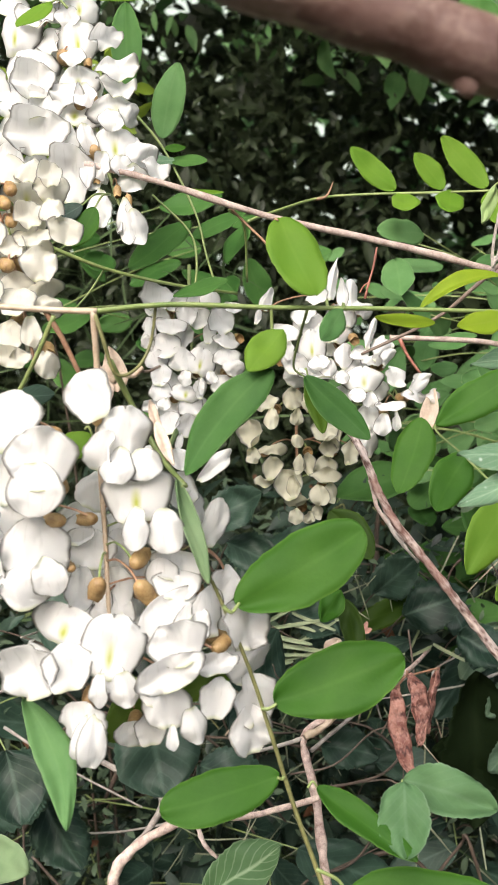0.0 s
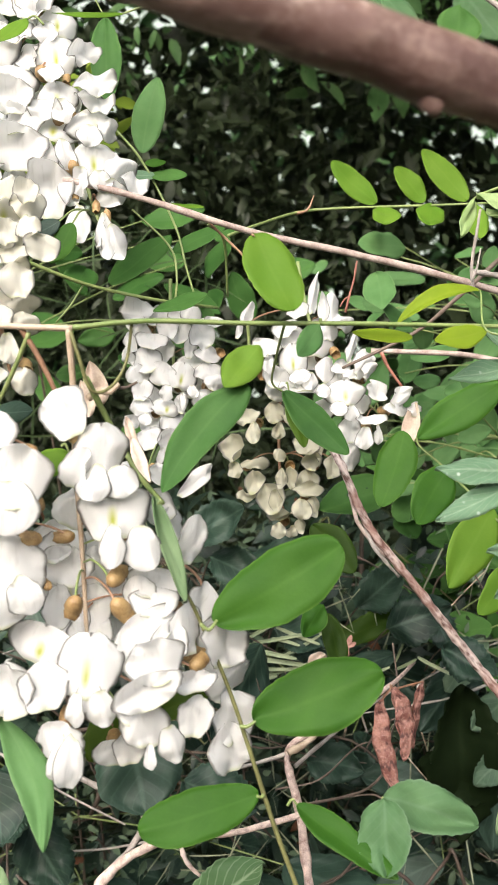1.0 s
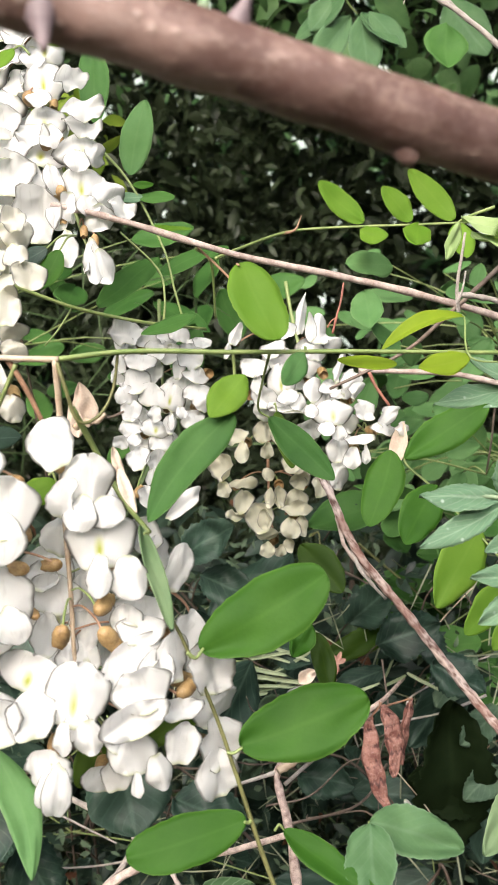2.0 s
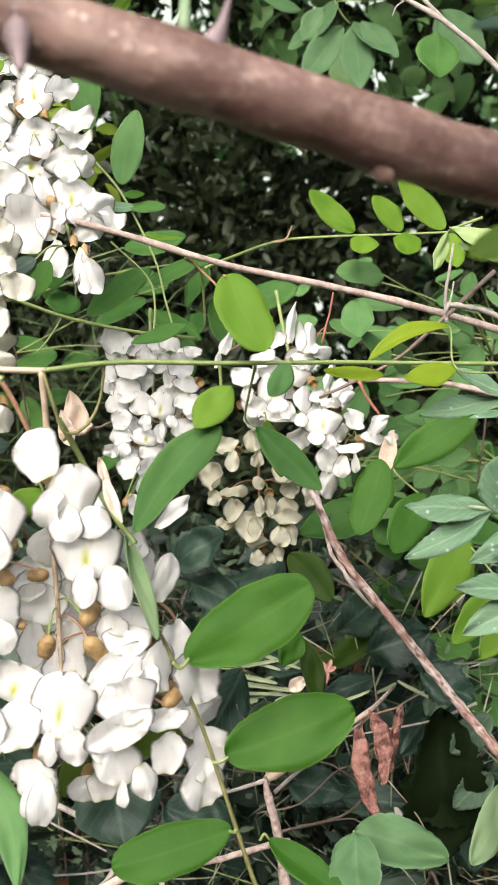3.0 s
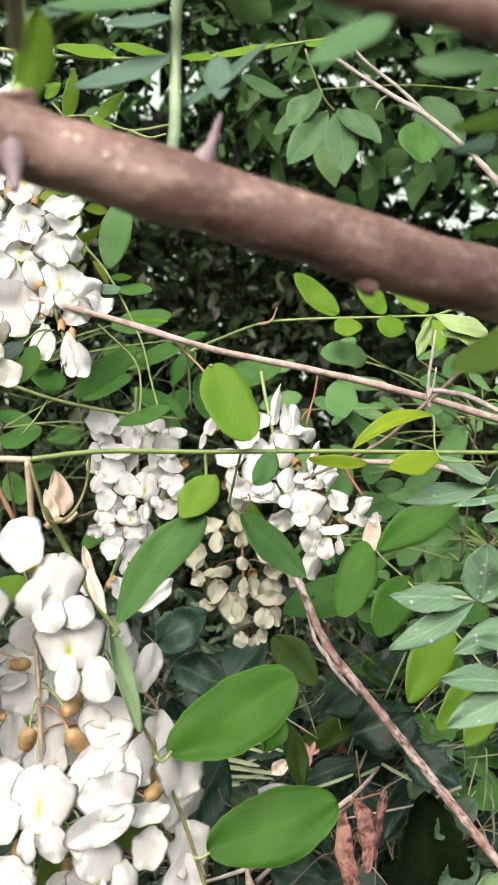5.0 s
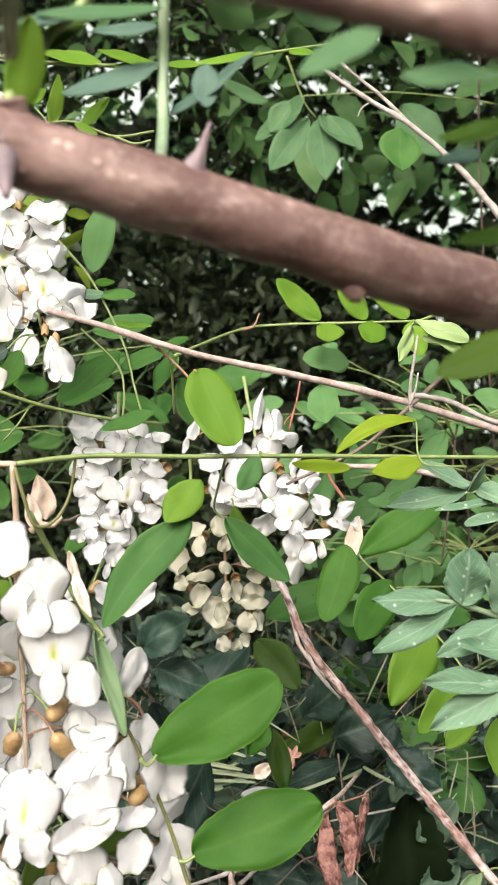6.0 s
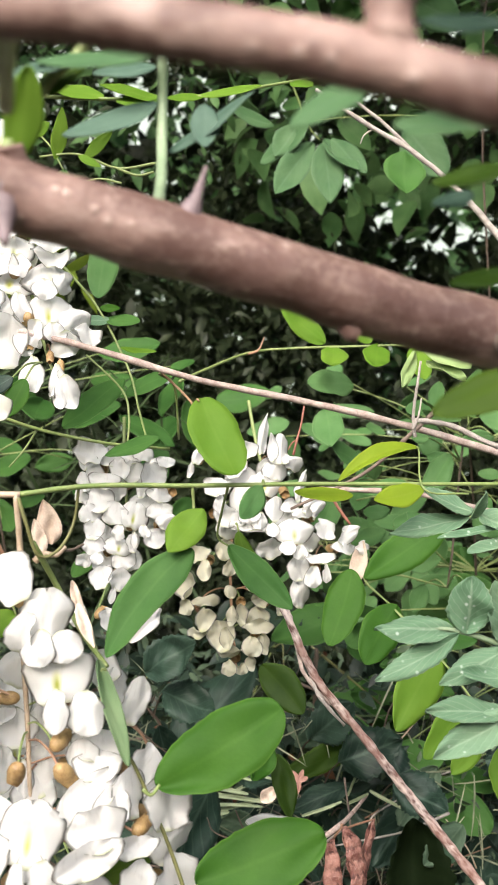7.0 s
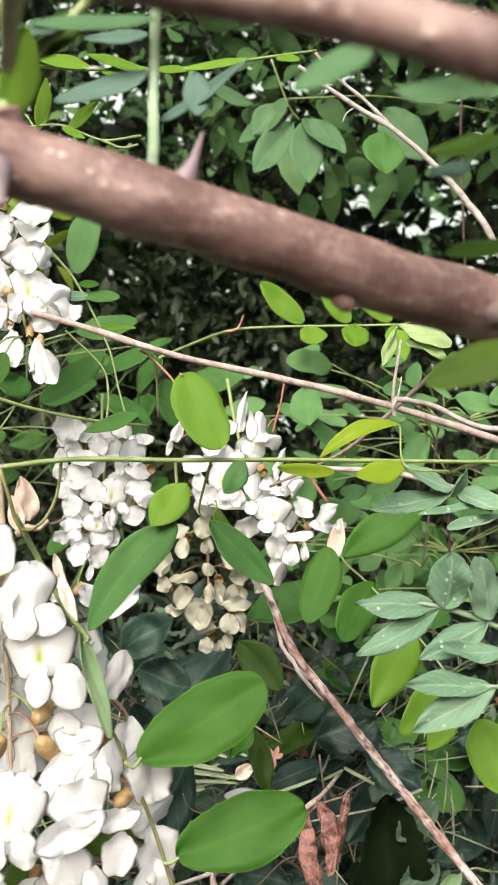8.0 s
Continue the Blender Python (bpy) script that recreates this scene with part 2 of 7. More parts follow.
def pod_material():
    m, n, l, b = material("dry_pod", 0.6)
    uv = n.new("ShaderNodeUVMap")
    wr = n.new("ShaderNodeTexWave")
    wr.bands_direction = "Y"
    wr.inputs["Scale"].default_value, wr.inputs["Distortion"].default_value, wr.inputs["Detail Scale"].default_value = 2.6, 3.5, 2.0
    l.new(uv.outputs[0], wr.inputs["Vector"])
    big = noise_node(n, l, 190.0, 4.0)
    fine = noise_node(n, l, 900.0, 3.0)
    colour = mix_colour(n, l, ramp(n, l, big, 0.35, 0.65), (0.17, 0.06, 0.046), (0.42, 0.21, 0.165))
    colour = mix_colour(n, l, math_node(n, l, "MULTIPLY", ramp(n, l, fine, 0.5, 0.7), 0.45), colour, (0.50, 0.32, 0.27))
    marks = math_node(n, l, "MULTIPLY", ramp(n, l, wr.outputs[1], 0.3, 0.05), ramp(n, l, big, 0.6, 0.4))
    colour = mix_colour(n, l, math_node(n, l, "MULTIPLY", marks, 0.85), colour, (0.06, 0.02, 0.018))
    l.new(colour, b.inputs["Base Color"])
    add_bump(n, l, b, math_node(n, l, "ADD", wr.outputs[1], fine), 0.5, 0.0007)
    return m


POD = pod_material()
DRY_LEAF = plain_material("dry_leaf", (0.56, 0.41, 0.31), (0.90, 0.79, 0.68), 150.0, 0.6, 0.4, 0.0006, 0.3)
SOIL = plain_material("soil", (0.03, 0.022, 0.014), (0.09, 0.075, 0.04), 6.0, 0.9, 0.8, 0.02)


def bark_material():
    m, n, l, b = material("smooth_brown_bark", 0.62)
    c = n.new("ShaderNodeTexCoord")
    big = noise_node(n, l, 55.0, 5.0, c.outputs["Object"])
    fine = noise_node(n, l, 420.0, 4.0, c.outputs["Object"])
    stretch = n.new("ShaderNodeMapping")
    stretch.inputs["Rotation"].default_value, stretch.inputs["Scale"].default_value = (0, radians(-17), 0), (0.4, 1.0, 1.0)
    l.new(c.outputs["Object"], stretch.inputs["Vector"])
    v = n.new("ShaderNodeTexVoronoi")
    v.inputs["Scale"].default_value = 240.0
    l.new(c.outputs["Object"], v.inputs["Vector"])
    colour = mix_colour(n, l, ramp(n, l, big, 0.38, 0.62), (0.125, 0.070, 0.057), (0.27, 0.172, 0.145))
    colour = mix_colour(n, l, math_node(n, l, "MULTIPLY", ramp(n, l, fine, 0.45, 0.75), 0.5), colour, (0.33, 0.235, 0.20))
    spot = math_node(n, l, "MULTIPLY", ramp(n, l, v.outputs["Distance"], 0.3, 0.12), ramp(n, l, big, 0.40, 0.55))
    colour = mix_colour(n, l, math_node(n, l, "MULTIPLY", spot, 0.6), colour, (0.52, 0.40, 0.345))
    grain = noise_node(n, l, 170.0, 5.0, stretch.outputs[0])
    colour = mix_colour(n, l, math_node(n, l, "MULTIPLY", ramp(n, l, grain, 0.48, 0.62), 0.6), colour, (0.10, 0.050, 0.042))
    colour = mix_colour(n, l, math_node(n, l, "MULTIPLY", ramp(n, l, grain, 0.43, 0.32), 0.6), colour, (0.44, 0.32, 0.28))
    l.new(colour, b.inputs["Base Color"])
    lump = noise_node(n, l, 230.0, 2.0, c.outputs["Object"])
    add_bump(n, l, b, math_node(n, l, "ADD", math_node(n, l, "ADD", lump, fine), spot), 0.4, 0.0007)
    return m


BARK = bark_material()
MAUVE = plain_material("mauve_bark", (0.105, 0.072, 0.076), (0.25, 0.19, 0.20), 180.0, 0.6)


def old_bark_material():
    m, n, l, b = material("weathered_bark", 0.8)
    c = n.new("ShaderNodeTexCoord")
    q = n.new("ShaderNodeMapping")
    q.inputs["Rotation"].default_value = (0, radians(37), 0)
    l.new(c.outputs["Object"], q.inputs["Vector"])
    along = n.new("ShaderNodeMapping")
    along.inputs["Scale"].default_value = (1.0, 1.0, 0.35)
    l.new(q.outputs[0], along.inputs["Vector"])
    streak = noise_node(n, l, 700.0, 4.0, along.outputs[0])
    big = noise_node(n, l, 60.0, 4.0, c.outputs["Object"])
    colour = mix_colour(n, l, ramp(n, l, streak, 0.36, 0.6), (0.12, 0.062, 0.050), (0.66, 0.55, 0.51))
    colour = mix_colour(n, l, math_node(n, l, "MULTIPLY", ramp(n, l, big, 0.44, 0.58), 0.7), colour, (0.24, 0.115, 0.09))
    patch = noise_node(n, l, 160.0, 3.0, along.outputs[0])
    colour = mix_colour(n, l, math_node(n, l, "MULTIPLY", ramp(n, l, patch, 0.56, 0.64), 0.8), colour, (0.74, 0.62, 0.56))
    l.new(colour, b.inputs["Base Color"])
    add_bump(n, l, b, streak, 0.6, 0.0009)
    return m


OLD_BARK = old_bark_material()


# ---- mesh tools ----
def mesh_from(name, verts, faces, mat, uvs=None, smooth=True):
    me = bpy.data.meshes.new(name)
    me.from_pydata([tuple(v) for v in verts], [], [tuple(f) for f in faces])
    if uvs is not None:
        lay = me.uv_layers.new(name="UVMap")
        idx = np.empty(len(me.loops), dtype=np.int32)
        me.loops.foreach_get("vertex_index", idx)
        lay.data.foreach_set("uv", np.asarray(uvs, dtype=np.float32)[idx].ravel())
    me.materials.append(mat)
    if smooth:
        me.polygons.foreach_set("use_smooth", np.ones(len(me.polygons), dtype=bool))
    me.update()
    return me


def sheet(f, nu, nv, thick):
    """A thin closed skin over the surface f(u, v), u from -1 to 1 and v from 0 to 1."""
    g = np.array([[f(-1 + 2 * i / nu, j / nv) for i in range(nu + 1)] for j in range(nv + 1)], dtype=float)
    du, dv = np.gradient(g, axis=1), np.gradient(g, axis=0)
    nrm = np.cross(du, dv)
    nrm /= np.maximum(np.linalg.norm(nrm, axis=2, keepdims=True), 1e-9)
    top, bot = (g + nrm * thick / 2).reshape(-1, 3), (g - nrm * thick / 2).reshape(-1, 3)
    w, n = nu + 1, (nu + 1) * (nv + 1)
    faces = []
    for j in range(nv):
        for i in range(nu):
            a, b, c, d = j * w + i, j * w + i + 1, (j + 1) * w + i + 1, (j + 1) * w + i
            faces += [(a, b, c, d), (n + d, n + c, n + b, n + a)]
    edge = [i for i in range(w)] + [j * w + nu for j in range(1, nv + 1)] + [nv * w + i for i in range(nu - 1, -1, -1)] + [j * w for j in range(nv - 1, 0, -1)]
    for a, b in zip(edge, edge[1:] + edge[:1]):
        faces.append((b, a, n + a, n + b))
    uv = [(i / nu, j / nv) for j in range(nv + 1) for i in range(nu + 1)]
    return np.vstack((top, bot)), faces, uv + uv


def smooth_line(points, steps):
    p = [Vector(q) for q in points]
    p = [p[0] * 2 - p[1]] + p + [p[-1] * 2 - p[-2]]
    out = []
    for k in range(1, len(p) - 2):
        for s in range(steps):
            t = s / steps
            out.append(0.5 * ((2 * p[k]) + (p[k + 1] - p[k - 1]) * t + (2 * p[k - 1] - 5 * p[k] + 4 * p[k + 1] - p[k + 2]) * t * t
                              + (3 * p[k] - p[k - 1] - 3 * p[k + 1] + p[k + 2]) * t ** 3))
    return out + [p[-2]]


def tube(points, r0, r1, sides=8, steps=6, rough=0.0, nodes=0.0):
    """A closed tapered tube along a smooth line; rough: unevenness of its radius; nodes: swellings along it."""
    line = smooth_line(points, steps)
    verts, faces = [], []
    side = Vector((0.3, 0.2, 1)).normalized()
    for k, c in enumerate(line):
        d = (line[min(k + 1, len(line) - 1)] - line[max(k - 1, 0)]).normalized()
        a = (side - d * side.dot(d)).normalized()
        b = d.cross(a)
        side = a
        r = r0 + (r1 - r0) * k / (len(line) - 1)
        if nodes:
            r *= 1 + nodes * max(0.0, math.sin(k * 0.9)) ** 6
        for s in range(sides):
            w = 2 * math.pi * s / sides
            q = a * math.cos(w) + b * math.sin(w)
            rr = r * (1 + rough * noise.noise((c + q * r) * (0.35 / max(r, 1e-4))))
            verts.append(c + q * rr)
    m = len(line)
    for k in range(m - 1):
        for s in range(sides):
            t = (s + 1) % sides
            faces.append((k * sides + s, k * sides + t, (k + 1) * sides + t, (k + 1) * sides + s))
    verts += [line[0], line[-1]]
    for s in range(sides):
        t = (s + 1) % sides
        faces += [(m * sides, t, s), (m * sides + 1, (m - 1) * sides + s, (m - 1) * sides + t)]
    return verts, faces


BASE = {}


def thing(name, verts, faces, mat, base, label, category, group="", uvs=None, kind=""):
    """A top-level mesh whose origin lies at base; verts in the world."""
    b = Vector(base)
    ob = new(name, mesh_from(name, [Vector(v) - b for v in verts], faces, mat, uvs))
    ob.location = b
    BASE[ob.name] = b
    return tagged(ob, label, category, group, kind)


def part(name, verts, faces, mat, parent, label="", uvs=None):
    """One mesh under a thing; verts in the world."""
    b = BASE[parent.name]
    ob = new(name, mesh_from(name, [Vector(v) - b for v in verts], faces, mat, uvs))
    ob.parent = parent
    BASE[ob.name] = b
    return tagged(ob, label)


# ---- leaves ----
def leaf_shape(base, tip, width, facing, fold=0.05, bend=0.06, wide=0.9, round_tip=0.62, wave=0.05, seed=0, sway=0.0, teeth=0.0):
    """Skin of one leaflet from base to tip; facing: the way its upper side looks."""
    o, y = Vector(base), Vector(tip) - Vector(base)
    length = y.length
    y.normalize()
    n = Vector(facing)
    n = (n - y * n.dot(y)).normalized()
    x = y.cross(n)

    def f(u, t):
        v = 0.5 - 0.5 * math.cos(math.pi * t)
        w = width / 2 * (max(math.sin(math.pi * min(max(v, 0.0), 1.0) ** wide), 0.0) ** round_tip) + 0.0002
        w *= 1 + 0.17 * noise.noise((v * 2.6 + seed * 1.3, 2.0 if u > 0 else 7.0, seed * 0.7)) + 0.020 * math.sin(v * 41 + seed + 2 * u + 3 * math.sin(v * 9 + seed))
        if teeth:
            w *= 1 + teeth * ((v * 11) % 1.0 - 0.5)
        q = o + y * (length * v) + x * (u * w + (sway + 0.05 * math.sin(seed * 2.1)) * length * 4 * v * (1 - v) * 0.5)
        lift = fold * abs(u) ** 1.3 * w + bend * length * (v * v - v) * 1.4
        lift += (wave + 0.04) * width * noise.noise((u * 1.3 + seed * 3.1, v * 2.6, seed * 1.7))
        return q + n * lift
    return sheet(f, 8, 44 if teeth else 26, 0.00014)


LEAF_SEED = [0]


def leaflet(parent, base, tip, width, mat, facing=(0, -1, 0.35), label="", **k):
    LEAF_SEED[0] += 1
    v, f, uv = leaf_shape(base, tip, width, facing, seed=LEAF_SEED[0], **k)
    return part("leaflet", v, f, mat, parent, label, uv)


def locust_leaf(stalk, radius, mat, label, name="locust_leaf"):
    """A compound leaf: its stalk is the thing, its leaflets are the parts."""
    v, f = tube(stalk, radius, radius * 0.7, 7, 6, 0.1)
    return thing(name, v, f, mat, stalk[0], label, "leaf", "leaves on the locust twigs")


def single_leaf(join, base, tip, width, mat, label, facing=(0, -1, 0.35), stalk_mat=None, radius=0.0005, **k):
    mid = (Vector(join) + Vector(base)) / 2 + Vector((0, 0, 0.002))
    ob = locust_leaf([join, mid, base], radius, stalk_mat or STEM_GREEN, label)
    leaflet(ob, base, tip, width, mat, facing, **k)
    return ob


# ---- flowers ----
def petal_skin(kind, k, crisp):
    """A petal of unit width and height, upright in x and z, its face towards -y, with its claw at the lower end; crisp: how far its edge curls and its face is pleated."""
    rng = random.Random(f"{kind}{k}")
    phi, off, fold = rng.uniform(-0.7, 0.7), rng.uniform(-0.35, 0.35), rng.choice((-1, 1)) * rng.uniform(0.14, 0.34)
    phi_b, off_b, fold_b = rng.uniform(0.8, 2.3), rng.uniform(0.1, 0.6), rng.choice((-1, 1)) * rng.uniform(0.15, 0.46)

    def f(u, v):
        t, a = 0.5 - 0.5 * math.cos(math.pi * v), abs(u)
        s = max(math.sin(math.pi * v), 0.0)
        x, z = 0.5 * u * s ** (0.86 + 0.22 * crisp), t - 0.5
        th = math.atan2(z, x)
        uneven = 1 + 0.17 * noise.noise((math.cos(th) * 1.5 + k * 3.1, math.sin(th) * 1.5, k * 1.7)) + 0.05 * noise.noise((math.cos(th) * 4.0, math.sin(th) * 4.0 + k * 2.3, k))
        r = min(1.0, 2 * math.hypot(x, z))
        lump = noise.noise((x * 2.6 + k * 3.1, z * 2.6, k * 1.9))
        fine = noise.noise((x * 7.0 + k * 1.3, z * 7.0, k * 2.9))
        ripple = r ** 3 * noise.noise((math.cos(th) * 2.4 + k * 5.3, math.sin(th) * 2.4, k * 2.7))
        p = x * math.cos(phi) + z * math.sin(phi) - off * 0.5
        q = x * math.cos(phi_b) + z * math.sin(phi_b) - off_b * 0.5
        crease, turn_back = abs(p) * fold * 2, max(0.0, q) * fold_b * 2.2
        if kind == "banner":
            x *= 1.0 + 0.10 * t
            z += -0.12 * a ** 1.6 * (1 - t) * s - 0.07 * math.exp(-(u * 4.0) ** 2) * t ** 4
            y = 0.18 * a ** 1.3 * s + 0.06 * math.exp(-(u * 6) ** 2) * s + 0.5 * turn_back + 0.14 * ripple
        elif kind == "broad":
            y = crease + turn_back + 0.22 * ripple - 0.05 * (1 - r * r)
        elif kind == "spoon":
            x *= 0.74 + 0.30 * t
            y = -0.12 * (1 - r * r) + 0.7 * crease + 0.08 * ripple
        elif kind == "cup":
            y = 0.24 * (1 - r * r) - 0.10 * r ** 4 + 0.16 * ripple + 0.4 * turn_back
        else:
            x *= 1.02 - 0.40 * t
            y = 0.36 * abs(u - 0.3 * (k % 3 - 1)) ** 1.1 * s + 0.12 * ripple
        y += 0.05 * lump + 0.028 * fine
        if crisp and kind != "banner":
            edge = max(0.0, r - 0.5) / 0.5
            y += crisp * (0.62 * edge ** 1.4 * noise.noise((math.cos(th) * 1.1 + k * 4.7, math.sin(th) * 1.1, k * 3.3)) + 0.045 * r * math.cos(th * 5 + k) - 0.10 * edge ** 2)
        elif crisp:
            edge = max(0.0, r - 0.6) / 0.4
            y += crisp * (0.20 * edge ** 1.5 + 0.03 * r * math.cos(th * 7 + k))
        return (x * uneven, y, z * uneven)
    return sheet(f, 14, 16, 0.008)


def calyx_skin():
    rows = ((-0.0062, 0.0008), (-0.0053, 0.0022), (-0.0030, 0.0034), (0.0004, 0.0038), (0.0030, 0.0033), (0.0048, 0.0034))
    verts, faces, n = [(0, -0.0056, 0)], [], 9
    for j, (y, r) in enumerate(rows):
        for i in range(n):
            a = 2 * math.pi * i / n
            tooth = 0.0010 * (1 if i % 2 else -0.6) if j == 5 else 0.0
            verts.append((r * math.cos(a), y + tooth, r * math.sin(a)))
    for i in range(n):
        faces.append((0, 1 + i, 1 + (i + 1) % n))
        for j in range(5):
            a, b = 1 + j * n + i, 1 + j * n + (i + 1) % n
            faces.append((a, a + n, b + n, b))
    faces.append(tuple(1 + 4 * n + i for i in range(n)))
    return verts, faces


BANNER_KIND, BROAD, SPOON, CUP, TENT = "banner", "broad", "spoon", "cup", "tent"


def petal_set(banner_mat, petal_mat, crisp=0.0):
    """Seven shapes of each kind of petal."""
    kinds = {}
    for kind in (BANNER_KIND, BROAD, SPOON, CUP, TENT):
        kinds[kind] = []
        for k in range(7):
            v, f, uv = petal_skin(kind, k, crisp)
            kinds[kind].append(mesh_from("petal", v, f, banner_mat if kind == BANNER_KIND else petal_mat, uv))
    return kinds


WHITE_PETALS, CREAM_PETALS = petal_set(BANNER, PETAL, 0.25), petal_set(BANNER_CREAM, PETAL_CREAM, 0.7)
CURLED_PETALS, SHADED_PETALS = petal_set(BANNER_CURLED, PETAL_CURLED, 0.75), petal_set(BANNER_SHADED, PETAL_SHADED, 1.0)
CALYX_MESH = mesh_from("calyx", *calyx_skin(), CALYX)
COUNT = [0]
RACHIS = {}


def facing(turn, lift):
    """The axes of a petal that looks to -y, turned to its right and lifted up, in degrees."""
    a, b = radians(turn), radians(lift)
    fwd = Vector((math.sin(a) * math.cos(b), -math.cos(a) * math.cos(b), math.sin(b)))
    right = Vector((math.cos(a), math.sin(a), 0))
    return Matrix((right, -fwd, right.cross(-fwd))).transposed().to_4x4()


def flower(raceme, place, turn, lift, size, petals, *rows):
    """One flower: its calyx at place, which opens towards turn and lift, and its petals; a petal: kind, offset, width and height in mm, roll, turn and lift in degrees."""
    COUNT[0] += 1
    rng = random.Random(COUNT[0])
    base, o = BASE[raceme.name], Vector(place)
    m = Matrix.Translation(o - base) @ facing(turn, lift) @ Matrix.Rotation(math.pi, 4, "Z") @ Matrix.Scale(size, 4)
    cup = new("flower", CALYX_MESH)
    cup.parent = raceme
    cup.matrix_basis = m
    for kind, x, y, z, w, h, roll, pt, pl in rows:
        p = new("banner" if kind in (BANNER_KIND, TENT) else "wing" if kind == SPOON else "petal", rng.choice(petals[kind]))
        p.parent = cup
        d = 0.5 * (w + h) / 1000
        flip = Matrix.Rotation(math.pi if kind == SPOON else 0.0, 4, "Y")
        at = Matrix.Translation(o - base + Vector((x, y, z)) / 1000) @ facing(pt + rng.uniform(-4, 4), pl + rng.uniform(-4, 4)) @ Matrix.Rotation(radians(roll), 4, "Y") @ flip
        p.matrix_basis = m.inverted() @ at @ Matrix.Diagonal((w / 1000, d, h / 1000, 1))
    tail = o + (m.to_3x3() @ Vector((0, -0.005, 0)))
    near_axis = min(RACHIS[raceme.name], key=lambda q: (q + Vector((0, 0, -0.004)) - tail).length)
    v, f = tube([near_axis, near_axis * 0.65 + tail * 0.35 + Vector((0, 0, 0.0030)), near_axis * 0.25 + tail * 0.75 + Vector((0, 0, 0.0026)), tail], 0.00035, 0.00045, 5, 4)
    stalk = new("flower_stalk", mesh_from("flower_stalk", [q - base for q in v], f, STEM_BROWN if rng.random() < 0.7 else STEM_GREEN))
    stalk.parent = raceme
    return cup


def back_flower(raceme, place, turn, lift, petals):
    """A flower on the far side of a cluster, turned away."""
    a = facing(turn, lift).to_3x3()
    q, w, x = a @ Vector((0, -7, 6)), a @ Vector((-4, -9, -5)), a @ Vector((4, -9, -5))
    flower(raceme, place, turn, lift, 0.85, petals, (BANNER_KIND, *q, 18, 16, 0, turn, lift), (SPOON, *w, 8, 12, 10, turn - 20, lift), (SPOON, *x, 8, 12, -10, turn + 20, lift))


def raceme(points, radius, mat, label):
    v, f = tube(points, radius, radius * 0.6, 8, 8, 0.15)
    ob = thing("flower_raceme", v, f, mat, points[0], label, "flower cluster", "white flower clusters")
    RACHIS[ob.name] = smooth_line(points, 10)
    return ob


def twig(points, r0, r1, mat, label, name="twig", rough=0.25, sides=8, nodes=0.0, steps=6):
    v, f = tube(points, r0, r1, sides, steps, rough, nodes)
    return thing(name, v, f, mat, points[0], label, "twig" if name != "branch" else "branch", "")


# ---- ground ----
def build_ground():
    n, half = 60, 300.0
    s = [math.copysign(abs(2 * i / n - 1) ** 3, 2 * i / n - 1) * half for i in range(n + 1)]
    verts = [(x, y, 0.03 * noise.noise((x * 1.3, y * 1.3, 0))) for y in s for x in s]
    faces = [(j * (n + 1) + i, j * (n + 1) + i + 1, (j + 1) * (n + 1) + i + 1, (j + 1) * (n + 1) + i) for j in range(n) for i in range(n)]
    tagged(new("ground", mesh_from("ground", verts, faces, SOIL)), "dark bare soil under the shrubs", "ground", kind="structure")


build_ground()


def build_backdrop():
    """A glowing panel added far beyond the hedge, for bright sky in its gaps."""
    m = bpy.data.materials.new("sky_glow_panel")
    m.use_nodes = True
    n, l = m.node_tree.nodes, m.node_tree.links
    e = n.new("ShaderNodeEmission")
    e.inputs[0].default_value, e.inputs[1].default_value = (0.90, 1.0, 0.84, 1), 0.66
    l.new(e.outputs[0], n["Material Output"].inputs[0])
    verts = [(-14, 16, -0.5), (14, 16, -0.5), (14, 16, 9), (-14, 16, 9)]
    tagged(new("backdrop", mesh_from("backdrop", verts, [(0, 1, 2, 3)], m, smooth=False)), "glowing panel added far behind the hedge for bright sky", "backdrop", kind="structure")


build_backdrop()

# ---- foliage behind ----
def leaf_template(kind):
    """A small folded leaf of unit length along +y."""
    if kind == "blade":
        prof = ((0, 0.010), (0.3, 0.016), (0.7, 0.013), (1, 0.002))
    elif kind == "narrow":
        prof = ((0, 0.015), (0.15, 0.12), (0.4, 0.2), (0.65, 0.17), (0.86, 0.08), (1, 0.005))
    else:
        prof = ((0, 0.02), (0.08, 0.14), (0.22, 0.26), (0.42, 0.32), (0.62, 0.28), (0.8, 0.17), (0.92, 0.075), (1, 0.004))
    v, uv, f = [], [], []
    for y, w in prof:
        for s in (-1, 0, 1):
            v.append((s * w, y, 0.3 * abs(s) * w - 0.25 * y * y))
            uv.append((0.5 + 0.5 * s, y))
    for j in range(len(prof) - 1):
        for i in range(2):
            a = j * 3 + i
            f.append((a, a + 1, a + 4, a + 3))
    return np.array(v), np.array(uv), np.array(f)


